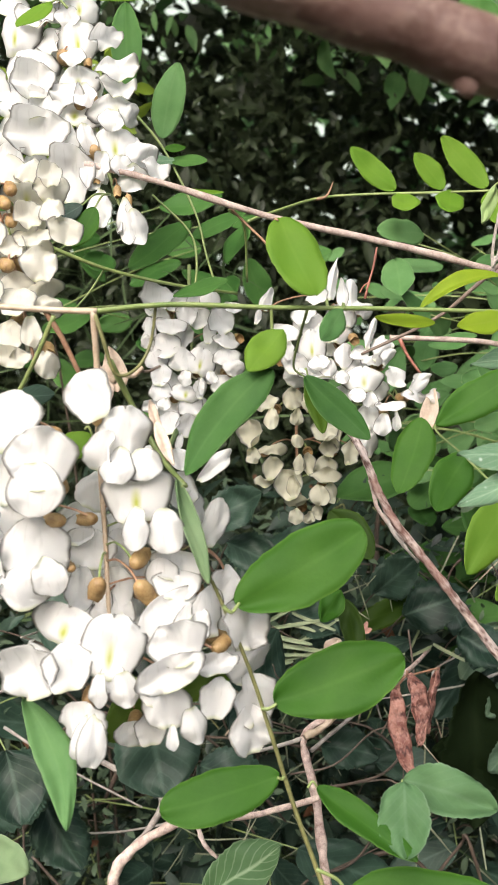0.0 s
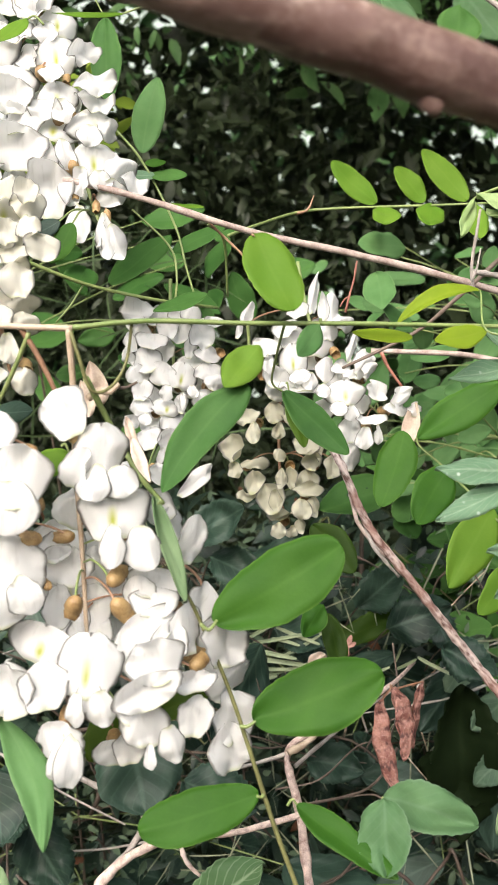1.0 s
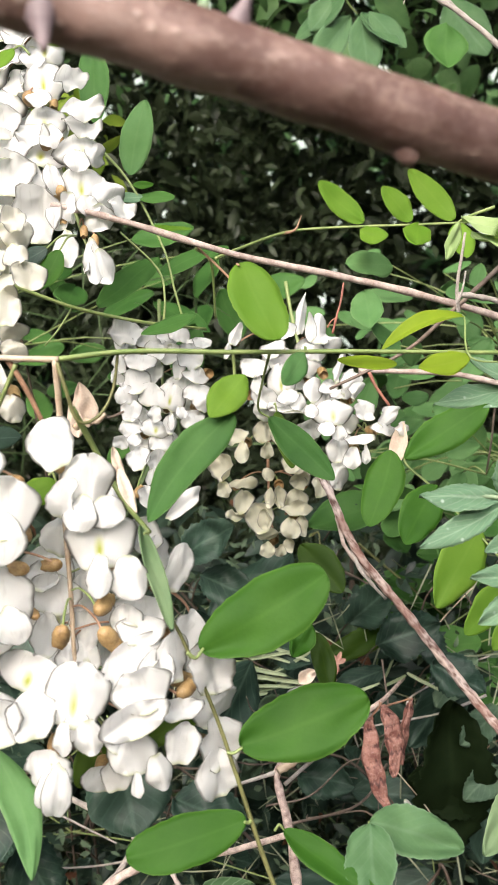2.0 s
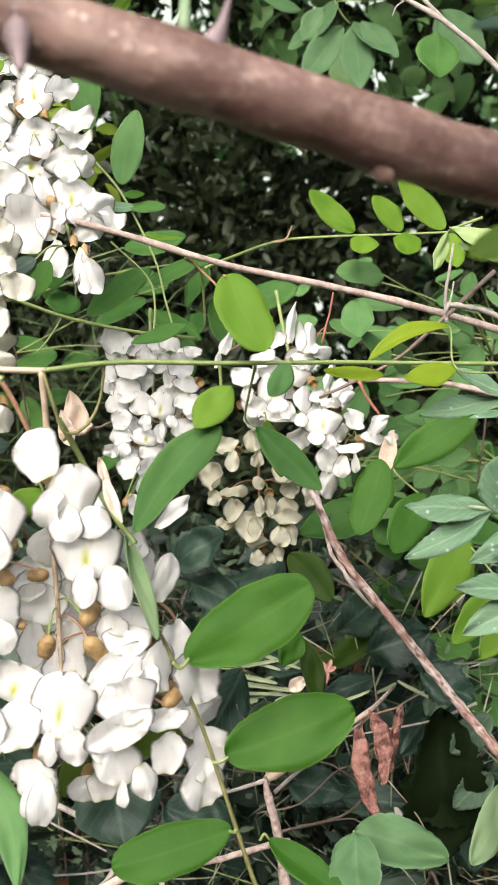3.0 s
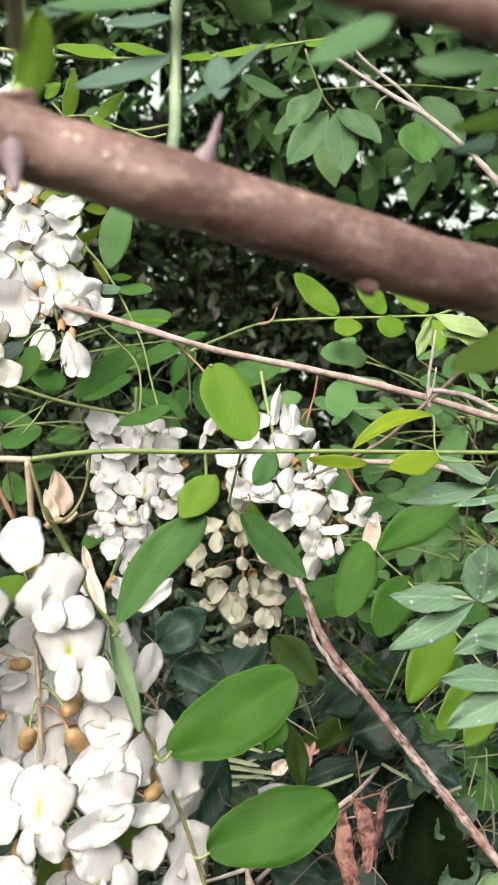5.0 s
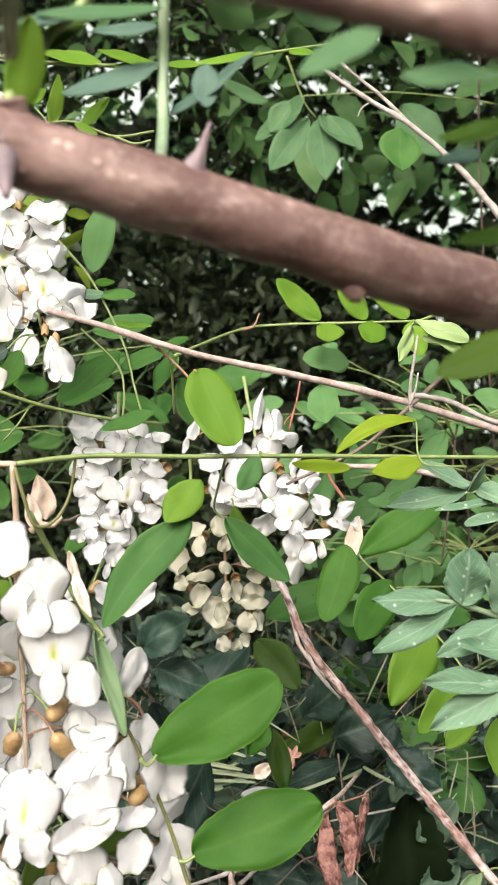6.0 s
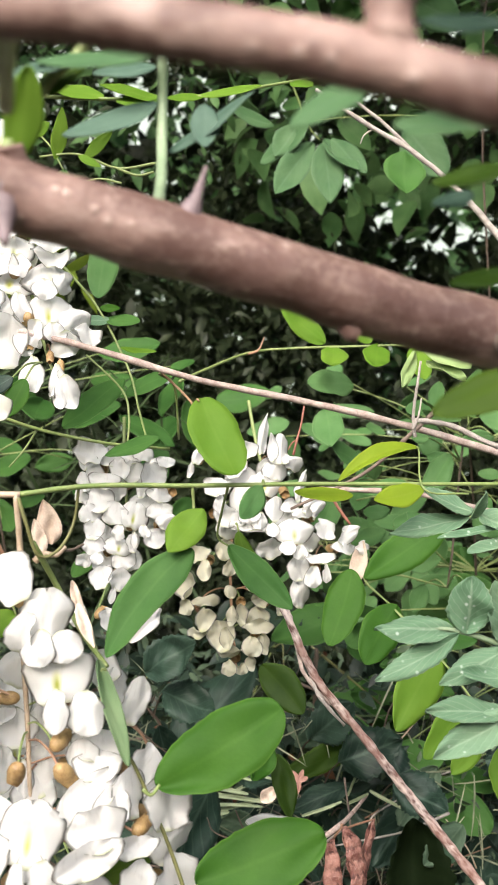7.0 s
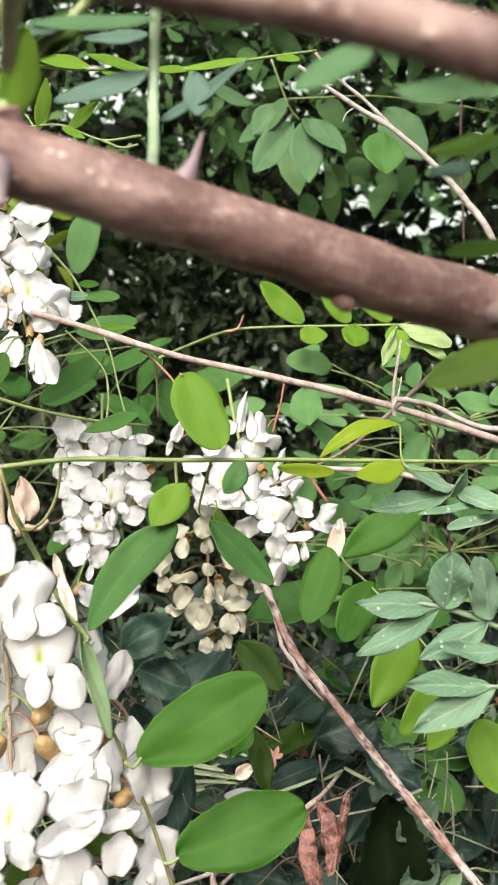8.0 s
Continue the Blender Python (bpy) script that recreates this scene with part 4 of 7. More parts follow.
single_leaf((-0.1418, 0.4995, 1.2273), (-0.1358, 0.4795, 1.2473), (-0.0896, 0.4678, 1.2792), 0.0353, LEAF_BLUE, "dull blue-green lobed leaf in the undergrowth", (0.1, -1, 0.5), DARK_STEM, fold=0.2, wave=0.22, teeth=0.16)
single_leaf((-0.1116, 0.5193, 1.2247), (-0.1056, 0.4993, 1.2447), (-0.0828, 0.4795, 1.2188), 0.0285, LEAF_BLUE, "dull blue-green lobed leaf in the undergrowth", (0.1, -1, 0.5), DARK_STEM, fold=0.2, wave=0.22, teeth=0.16)
single_leaf((0.0181, 0.5621, 1.3136), (0.0241, 0.5421, 1.3336), (0.0470, 0.5247, 1.3249), 0.0198, LEAF_BLUE, "dull blue-green lobed leaf in the undergrowth", (0.1, -1, 0.5), DARK_STEM, fold=0.2, wave=0.22, teeth=0.16)
single_leaf((-0.0251, 0.5391, 1.3656), (-0.0191, 0.5191, 1.3856), (0.0067, 0.5055, 1.4035), 0.0212, LEAF_BLUE, "dull blue-green lobed leaf in the undergrowth", (0.1, -1, 0.5), DARK_STEM, fold=0.2, wave=0.22, teeth=0.16)
single_leaf((-0.0172, 0.5474, 1.3527), (-0.0112, 0.5274, 1.3727), (0.0160, 0.5104, 1.3669), 0.0208, LEAF_BLUE, "dull blue-green lobed leaf in the undergrowth", (0.1, -1, 0.5), DARK_STEM, fold=0.2, wave=0.22, teeth=0.16)
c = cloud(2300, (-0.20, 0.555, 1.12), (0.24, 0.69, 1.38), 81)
foliage("undergrowth", c, rs.uniform(0.004, 0.011, len(c)), UNDER_LIT, "narrow", "small leaf tips among the undergrowth, coloured pale as if lit", "undergrowth", 82, face=(0, -0.5, 0.8), spread=0.8)
# more lobed leaves and thin stalks, crossing one another, below the flowers
for k in range(16):
    rng = random.Random(610 + k)
    a = Vector((rng.uniform(-0.02, 0.17), rng.uniform(0.55, 0.62), rng.uniform(1.21, 1.39)))
    turn, size = rng.uniform(-0.7, 3.8), rng.uniform(0.016, 0.030)
    tip = a + Vector((math.cos(turn) * size, rng.uniform(-0.012, 0.004), math.sin(turn) * size * 0.8))
    single_leaf(a + Vector((-0.006, 0.02, -0.012)), a, tip, size * rng.uniform(0.5, 0.8), LEAF_SOFT_SHADE if k % 3 else LEAF_BLUE, "grey-green lobed leaf in the undergrowth", (rng.uniform(-0.4, 0.4), -1, 0.6), DARK_STEM, fold=rng.uniform(0.1, 0.5), wave=0.25, teeth=rng.uniform(0.05, 0.2))
for k in range(18):
    rng = random.Random(650 + k)
    a = Vector((rng.uniform(-0.03, 0.18), rng.uniform(0.52, 0.60), rng.uniform(1.20, 1.36)))
    lean, size = rng.uniform(0.5, 2.6), rng.uniform(0.02, 0.05)
    d = Vector((math.cos(lean) * size, rng.uniform(-0.01, 0.01), math.sin(lean) * size))
    bow = Vector((rng.uniform(-0.004, 0.004), 0, rng.uniform(-0.004, 0.004)))
    twig([a - d * 0.5, a - d * 0.1 + bow, a + d * 0.5], rng.uniform(0.0003, 0.0006), 0.0003, rng.choice((STEM_OLIVE, STEM_BROWN, STEM_DARK, STEM_TAN)), "thin bare stalk standing in the undergrowth", "dry_stalk", 0.3, 5, 0.2, 4)
c = cloud(260, (-0.05, 0.535, 1.17), (0.18, 0.60, 1.38), 95)
foliage("grass", c, rs.uniform(0.012, 0.036, len(c)), BLADE_DRY, "blade", "thin pale dry blades crossing the undergrowth", "grass", 96, droop=0.1, face=(0, -1, 0.3), spread=0.5)
# pale narrow blades, a dry flake and a withered bud below the flowers
for q, r, w in (
    ((0.0041, 0.5338, 1.3168), (0.0415, 0.5253, 1.3145), 0.0023),
    ((0.0056, 0.5331, 1.3102), (0.0403, 0.5250, 1.3121), 0.0014),
    ((0.0104, 0.5345, 1.3245), (0.0391, 0.5270, 1.3320), 0.0016),
    ((0.0229, 0.5353, 1.3329), (0.0456, 0.5264, 1.3262), 0.0016),
    ((0.0265, 0.5337, 1.3174), (0.0456, 0.5269, 1.3309), 0.0013),
    ((0.0170, 0.5327, 1.3073), (0.0445, 0.5256, 1.3174), 0.0016),
    ((0.0325, 0.5343, 1.3240), (0.0492, 0.5270, 1.3326), 0.0014),
    ((0.0074, 0.5342, 1.3216), (0.0333, 0.5257, 1.3186), 0.0022),
    ((0.0205, 0.5347, 1.3269), (0.0350, 0.5264, 1.3256), 0.0014),
    ((0.0086, 0.5348, 1.3275), (0.0262, 0.5279, 1.3402), 0.0016),
    ((0.0618, 0.5321, 1.3038), (0.0822, 0.5250, 1.3140), 0.0013),
    ((0.0863, 0.5326, 1.3098), (0.0963, 0.5253, 1.3181), 0.0013),
    ((0.0863, 0.5330, 1.3140), (0.0898, 0.5263, 1.3275), 0.0009),
    ((0.0982, 0.5332, 1.3164), (0.1146, 0.5244, 1.3099), 0.0016),
    ((0.0056, 0.5321, 1.3001), (0.0133, 0.5238, 1.2980), 0.0028),
    ((0.0104, 0.5325, 1.3049), (0.0233, 0.5249, 1.3097), 0.0025)):
    v, f, uv = leaf_shape(q, r, w, (0.1, -1, 0.6), fold=0.5, bend=0.12, wide=0.75, round_tip=0.3, wave=0.2, seed=int(w * 1e5))
    thing("grass_blade", v, f, BLADE_PALE, q, "narrow pale grey-green blade in the undergrowth", "grass blade", "", uv)
v, f, uv = leaf_shape((0.0397, 0.5244, 1.3154), (0.0485, 0.5249, 1.3213), 0.0070, (0, -1, 0.6), fold=0.5, wave=0.6, seed=9)
thing("dry_leaf", v, f, DRY_LEAF, (0.0397, 0.5244, 1.3154), "small crumpled tan dry leaf in the undergrowth", "leaf", "", uv)
v, f, uv = leaf_shape((0.0950, 0.5178, 1.2529), (0.0992, 0.5171, 1.2453), 0.0032, (0, -1, 0.4), fold=0.2)
thing("fallen_petal", v, f, PETAL_CREAM, (0.0950, 0.5178, 1.2529), "narrow white fallen petal in the dark undergrowth", "petal", "", uv)
bud = twig([(0.0607, 0.5287, 1.3199), (0.0597, 0.5252, 1.3248), (0.0594, 0.5255, 1.3283)], 0.0012, 0.0008, STEM_RED, "small withered reddish flower bud", "flower_bud", 0.3, 6)
for q in ((0.0548, 0.5235, 1.3278), (0.0642, 0.5235, 1.3279), (0.0562, 0.5239, 1.3313), (0.0618, 0.5239, 1.3319), (0.0589, 0.5227, 1.3197)):
    v, f, uv = leaf_shape((0.0595, 0.5233, 1.3261), q, 0.0022, (0, -1, 0.3), fold=0.4)
    part("sepal", v, f, BUD_PINK, bud, "", uv)

# ---- thick branches ----
BR = [(-0.0725, 0.1792, 1.5784), (-0.0520, 0.1834, 1.5722), (-0.0300, 0.1895, 1.5663), (-0.0165, 0.1933, 1.5626), (-0.0025, 0.1972, 1.5593), (0.0250, 0.2048, 1.5521), (0.0525, 0.2124, 1.5448), (0.0800, 0.2201, 1.5385), (0.1130, 0.2293, 1.5290)]
branch = twig(BR, 0.0066, 0.0074, BARK, "thick smooth reddish brown locust branch with a thorn", "branch", 0.12, 22, 0.0, 16)


def thorn(parent, foot, tip, radius, mat=BARK):
    v, f = tube([foot, (Vector(foot) * 2 + Vector(tip)) / 3, tip], radius, radius * 0.12, 8, 6, 0.1)
    part("thorn", v, f, mat, parent, "broad pointed thorn")


thorn(branch, (0.0085, 0.1985, 1.5602), (0.0122, 0.1975, 1.5716), 0.0026, MAUVE)
thorn(branch, (0.0072, 0.1985, 1.5590), (0.0108, 0.1975, 1.5668), 0.0058, MAUVE)
v, f = tube([(0.0400, 0.2090, 1.5440), (0.0425, 0.2080, 1.5402), (0.0438, 0.2078, 1.5394)], 0.0034, 0.0014, 10, 6, 0.3)
part("bud", v, f, BARK, branch, "dark knotty bud on the bark")
v, f = tube([(-0.0240, 0.1950, 1.5643), (-0.0247, 0.1913, 1.5692), (-0.0252, 0.1896, 1.5734)], 0.0050, 0.0034, 12, 6, 0.3)
part("node", v, f, BARK, branch, "swollen node below the shoots")
thorn(branch, (-0.0255, 0.1876, 1.5633), (-0.0238, 0.1815, 1.5540), 0.0048, MAUVE)
v, f = tube([(0.0754, 0.2165, 1.5400), (0.0748, 0.2105, 1.5383), (0.0741, 0.2078, 1.5372)], 0.0024, 0.0019, 10, 4, 0.5)
part("knot", v, f, STEM_DARK, branch, "dark knot")
v, f = tube([(0.0820, 0.2181, 1.5393), (0.0803, 0.2149, 1.5486), (0.0776, 0.2081, 1.5639), (0.0751, 0.2005, 1.5822), (0.0734, 0.1947, 1.5974)], 0.0029, 0.0023, 10, 8, 0.3)
part("shoot", v, f, SHOOT, branch, "soft bright yellow-green shoot")
BR2 = [(-0.0537, 0.1299, 1.5814), (-0.0345, 0.1269, 1.5778), (-0.0186, 0.1241, 1.5752), (-0.0024, 0.1208, 1.5727), (0.0158, 0.1174, 1.5691), (0.0326, 0.1140, 1.5650), (0.0452, 0.1118, 1.5611), (0.0706, 0.1075, 1.5541)]
branch_b = twig(BR2, 0.0037, 0.0036, BARK, "smooth reddish brown locust branch close to the lens", "branch", 0.14, 18, 0.0, 14)
v, f = tube([(0.0332, 0.1138, 1.5649), (0.0332, 0.1137, 1.5699), (0.0332, 0.1140, 1.5763)], 0.0036, 0.0026, 12, 6, 0.3)
part("node", v, f, BARK, branch_b, "swollen node with a shoot")
v, f = tube([(-0.0120, 0.1228, 1.5738), (-0.0150, 0.1369, 1.5729), (-0.0188, 0.1570, 1.5716)], 0.0018, 0.0012, 8, 6, 0.3)
part("shoot", v, f, STEM_GREEN, branch_b, "yellowish green shoot")

# ---- twigs and stems ----
main_twig = twig([(-0.0681, 0.4419, 1.5547), (-0.0412, 0.4410, 1.5482), (0.0093, 0.4491, 1.5336), (0.0537, 0.4579, 1.5245), (0.0924, 0.4667, 1.5158), (0.1430, 0.4748, 1.5015), (0.2610, 0.4998, 1.4638)], 0.0013, 0.0017, TWIG, "thin pale brown twig with smooth bark", nodes=0.25)
part("side_twig", *tube([(0.0573, 0.4725, 1.5220), (0.0558, 0.4716, 1.5134), (0.0538, 0.4709, 1.5063), (0.0520, 0.4702, 1.4992)], 0.0004, 0.0006, 6, 4, 0.3, 0.3), STEM_RED, main_twig, "short reddish side shoot")
part("side_twig", *tube([(0.0538, 0.4709, 1.5063), (0.0515, 0.4708, 1.5048), (0.0497, 0.4705, 1.5017)], 0.0004, 0.0003, 5, 4, 0.3), STEM_RED, main_twig)
part("side_twig", *tube([(0.1024, 0.4397, 1.5085), (0.1017, 0.4402, 1.5183), (0.1032, 0.4406, 1.5293), (0.1050, 0.4411, 1.5416)], 0.0009, 0.0006, 6, 6, 0.4), TWIG_GREY, main_twig, "dry grey side twig")
part("side_twig", *tube([(0.1009, 0.4369, 1.5119), (0.1031, 0.4362, 1.5177), (0.1043, 0.4356, 1.5255)], 0.0006, 0.0003, 6, 5, 0.5, 0.4), TWIG_GREY, main_twig)
part("side_twig", *tube([(0.1019, 0.4401, 1.5159), (0.1207, 0.4492, 1.5131), (0.1407, 0.4480, 1.5043), (0.1607, 0.4470, 1.5018)], 0.0012, 0.0012, 6, 6, 0.5), TWIG_GREY, main_twig, "dry grey side twig")
part("side_twig", *tube([(-0.0098, 0.4498, 1.5389), (0.0034, 0.4480, 1.5263), (0.0118, 0.4062, 1.5164), (0.0125, 0.3670, 1.5244), (0.0103, 0.3519, 1.5249)], 0.0006, 0.0004, 6, 6, 0.2), STEM_BROWN, main_twig)
part("side_twig", *tube([(-0.0086, 0.4495, 1.5365), (-0.0022, 0.4587, 1.5305), (-0.0008, 0.4755, 1.5065)], 0.0007, 0.0005, 6, 6, 0.2), STEM_GREEN, main_twig)

stem = twig([(-0.0484, 0.3245, 1.4955), (-0.0253, 0.3329, 1.4975), (0.0072, 0.3428, 1.4965), (0.0455, 0.3529, 1.4960), (0.0864, 0.3628, 1.4949), (0.1570, 0.3828, 1.4930)], 0.0009, 0.0007, STEM_GREEN, "slender green locust stem with leaves and flowers", "stem", 0.12)
part("side_stem", *tube([(-0.1047, 0.3233, 1.5010), (-0.0808, 0.3248, 1.4974), (-0.0615, 0.3246, 1.4960), (-0.0472, 0.3245, 1.4955)], 0.001, 0.001, 8, 6, 0.15), STEM_TAN, stem, "tan older end of the stem")
part("side_stem", *tube([(-0.0635, 0.3256, 1.4958), (-0.0587, 0.3274, 1.4870), (-0.0537, 0.3298, 1.4752)], 0.001, 0.0008, 6, 6, 0.1), STEM_BROWN, stem, "reddish brown side stalk")
part("node", *tube([(-0.0443, 0.3335, 1.4730), (-0.0413, 0.3327, 1.4753), (-0.0373, 0.3327, 1.4750), (-0.0342, 0.3339, 1.4774)], 0.0012, 0.0008, 8, 6, 0.6), STEM_TAN, stem, "swollen yellowish node")
part("side_stem", *tube([(-0.0356, 0.3338, 1.4763), (-0.0326, 0.3358, 1.4761), (-0.0288, 0.3379, 1.4777)], 0.0006, 0.0004, 6, 4, 0.4), STEM_DARK, stem, "dark brown stub")
part("side_stem", *tube([(-0.0608, 0.3253, 1.4941), (-0.0675, 0.3306, 1.4815), (-0.0761, 0.3389, 1.4681), (-0.0878, 0.3467, 1.4520)], 0.0008, 0.0007, 6, 6, 0.1), STEM_GREEN, stem)
part("side_stem", *tube([(-0.0296, 0.3329, 1.4975), (-0.0316, 0.3331, 1.4849), (-0.0359, 0.3280, 1.4772), (-0.0418, 0.3248, 1.4761), (-0.0454, 0.3234, 1.4871), (-0.0479, 0.3244, 1.4948)], 0.0005, 0.0007, 6, 6, 0.2), STEM_OLIVE, stem, "curling green tendril")
part("side_stem", *tube([(-0.0435, 0.3254, 1.4800), (-0.0379, 0.3364, 1.4646), (-0.0286, 0.3332, 1.4484), (-0.0198, 0.3209, 1.4410)], 0.0011, 0.0008, 7, 6, 0.1), STEM_GREEN, stem)
part("side_stem", *tube([(-0.0128, 0.3150, 1.4140), (-0.0100, 0.3182, 1.4073), (-0.0002, 0.3188, 1.3829), (0.0071, 0.3177, 1.3606), (0.0153, 0.3151, 1.3348), (0.0244, 0.3116, 1.3096), (0.0363, 0.3060, 1.2699)], 0.00055, 0.0009, 7, 8, 0.1), STEM_OLIVE, stem, "long drooping olive leaf stalk")

twig([(-0.0158, 0.3417, 1.4166), (-0.0131, 0.3415, 1.4149), (-0.0101, 0.3411, 1.4120), (-0.0074, 0.3404, 1.4071)], 0.0006, 0.0005, STEM_BROWN, "short reddish brown stalk beside the flowers", "twig", 0.2, 6)
old_branch = twig([(0.0351, 0.4024, 1.4532), (0.0419, 0.3890, 1.4440), (0.0540, 0.3903, 1.4176), (0.0736, 0.3938, 1.3921), (0.0992, 0.3972, 1.3588), (0.1284, 0.3893, 1.3227), (0.2043, 0.3930, 1.2268)], 0.0014, 0.0019, OLD_BARK, "weathered pinkish grey branch with peeling bark", "branch", 0.35, 14, 0.15, 14)
part("bark_strip", *tube([(0.0512, 0.3899, 1.4178), (0.0569, 0.3868, 1.4085), (0.0651, 0.3888, 1.3989)], 0.0009, 0.0007, 5, 6, 0.6), TWIG_GREY, old_branch, "pale peeling bark strip")
part("bark_strip", *tube([(0.0465, 0.3927, 1.4304), (0.0497, 0.3880, 1.4191), (0.0597, 0.3914, 1.4063)], 0.0009, 0.0006, 5, 6, 0.6), TWIG, old_branch, "pale peeling bark strip")

low_twig = twig([(-0.0564, 0.3960, 1.2278), (-0.0564, 0.4003, 1.2584), (-0.0482, 0.4023, 1.2730), (-0.0239, 0.4089, 1.2840), (-0.0002, 0.4137, 1.2820), (0.0292, 0.4241, 1.2843), (0.0330, 0.4054, 1.2950)], 0.0028, 0.0009, TWIG_ROUGH, "bent pale brown twig near the ground", rough=0.45, nodes=0.3)
part("side_twig", *tube([(-0.0227, 0.4089, 1.2837), (-0.0185, 0.4027, 1.2753), (-0.0130, 0.4000, 1.2706)], 0.0014, 0.0008, 6, 6, 0.4), TWIG, low_twig)
part("side_twig", *tube([(-0.0664, 0.4265, 1.3013), (-0.0505, 0.4254, 1.2933), (-0.0382, 0.4242, 1.2850), (-0.0419, 0.4226, 1.2734), (-0.0553, 0.4108, 1.2618)], 0.0012, 0.0016, 6, 6, 0.4), TWIG_GREY, low_twig)
fork_twig = twig([(0.0407, 0.4321, 1.1974), (0.0354, 0.4422, 1.2331), (0.0311, 0.4522, 1.2686), (0.0256, 0.4611, 1.2963), (0.0429, 0.4675, 1.3055), (0.0746, 0.4796, 1.3202), (0.0973, 0.5390, 1.3116)], 0.0026, 0.0009, TWIG_ROUGH, "pale brown twig that bends below the dry pods", rough=0.45, nodes=0.3)
part("bark_strip", *tube([(0.0258, 0.4544, 1.2990), (0.0344, 0.4589, 1.3020), (0.0435, 0.4620, 1.3100), (0.0543, 0.4658, 1.3151)], 0.0017, 0.0013, 8, 6, 0.5, 0.3), STEM_TAN, fork_twig, "tan peeled side of the twig")
part("side_twig", *tube([(0.0256, 0.4610, 1.2955), (0.0102, 0.4557, 1.2932), (-0.0028, 0.4457, 1.2945)], 0.0012, 0.0006, 6, 6, 0.4), TWIG_GREY, fork_twig)
part("side_twig", *tube([(0.0289, 0.4621, 1.2889), (0.0514, 0.4769, 1.3008), (0.0759, 0.4794, 1.3183)], 0.0011, 0.0007, 6, 6, 0.5), TWIG_GREY, fork_twig)
part("side_twig", *tube([(0.0311, 0.4529, 1.2738), (0.0677, 0.4919, 1.2634), (0.0850, 0.5136, 1.2746)], 0.0008, 0.0007, 6, 6, 0.5), STEM_DARK, fork_twig)
high_twig = twig([(0.0620, 0.4696, 1.6656), (0.0740, 0.4704, 1.6577), (0.0912, 0.4720, 1.6476), (0.1054, 0.4706, 1.6394), (0.1261, 0.4680, 1.6215), (0.1405, 0.4659, 1.6051), (0.1521, 0.4641, 1.5883), (0.1800, 0.4675, 1.5383)], 0.0008, 0.0018, TWIG_GREY, "pale grey forked twig high in the shrub", rough=0.35, nodes=0.2)
part("side_twig", *tube([(0.0704, 0.4750, 1.6735), (0.0782, 0.4740, 1.6640), (0.0938, 0.4721, 1.6512), (0.1068, 0.4704, 1.6384)], 0.0007, 0.0010, 6, 6, 0.3), TWIG_GREY, high_twig)
part("side_twig", *tube([(0.0886, 0.4723, 1.6486), (0.0847, 0.4725, 1.6459), (0.0830, 0.4723, 1.6420)], 0.0005, 0.0003, 5, 4, 0.3), TWIG_GREY, high_twig)
twig([(0.0509, 0.4710, 1.4741), (0.0824, 0.4632, 1.4903), (0.1002, 0.4553, 1.5063), (0.1271, 0.4587, 1.5305)], 0.0007, 0.0011, STEM_DARK, "thin dark bare twig between the leaves")
pink_twig = twig([(0.0678, 0.5022, 1.4805), (0.0868, 0.5021, 1.4800), (0.1168, 0.5018, 1.4779), (0.1522, 0.5006, 1.4692)], 0.0012, 0.0015, TWIG, "pinkish brown twig behind the leaves")
part("side_twig", *tube([(0.0727, 0.5021, 1.4800), (0.0765, 0.5010, 1.4719), (0.0827, 0.4998, 1.4633)], 0.001, 0.0006, 6, 4, 0.3), STEM_RED, pink_twig)

side_stem = twig([(-0.0892, 0.4375, 1.5234), (-0.0745, 0.4467, 1.5168), (-0.0590, 0.4560, 1.5111), (-0.0328, 0.4652, 1.5052), (-0.0055, 0.4849, 1.5015)], 0.0009, 0.0007, STEM_GREEN, "thin olive stem behind the flower clusters", "stem", 0.15)
part("side_stem", *tube([(-0.0627, 0.4561, 1.5121), (-0.0688, 0.4548, 1.5026), (-0.0750, 0.4538, 1.4954)], 0.0005, 0.0004, 5, 4), STEM_GREEN, side_stem)
part("side_stem", *tube([(-0.0243, 0.4701, 1.5035), (-0.0235, 0.4719, 1.5165), (-0.0271, 0.4787, 1.5294), (-0.0438, 0.4811, 1.5458)], 0.0006, 0.0005, 5, 5), STEM_GREEN, side_stem)

# ---- white flower clusters ----
near = raceme([(-0.0484, 0.3245, 1.4955), (-0.0481, 0.3281, 1.4780), (-0.0485, 0.3309, 1.4543), (-0.0469, 0.3305, 1.4227), (-0.0459, 0.3288, 1.3966), (-0.0448, 0.3271, 1.3702)], 0.0011, STEM_TAN, "long hanging cluster of open white locust flowers")
flower(near, (-0.0467, 0.3219, 1.4622), -60, 40, 0.70, WHITE_PETALS,
       (BROAD, -2.5, -1.0, 7.5, 15.7, 16.9, -30, -10, 5))
flower(near, (-0.0424, 0.3266, 1.4530), 5, 10, 0.79, WHITE_PETALS,
       (BANNER_KIND, 4.2, -9.3, 5.9, 16.1, 16.5, 2, 5, 8),
       (BROAD, -2.2, -9.2, -0.4, 10.2, 13.6, 18, -35, 0),
       (SPOON, 1.9, -12.7, -4.5, 13.0, 11.8, 12, -10, 25),
       (SPOON, 10.6, -11.7, -3.9, 12.6, 10.0, -25, 20, 25))
flower(near, (-0.0334, 0.3235, 1.4308), 5, 5, 0.79, WHITE_PETALS,
       (BANNER_KIND, -1.6, -8.8, 9.2, 21.6, 17.6, -2, 0, 8),
       (SPOON, -1.7, -12.3, -1.4, 10.4, 13.6, 6, -15, 5),
       (SPOON, 7.9, -11.4, -2.3, 13.3, 13.9, -6, 15, 5))
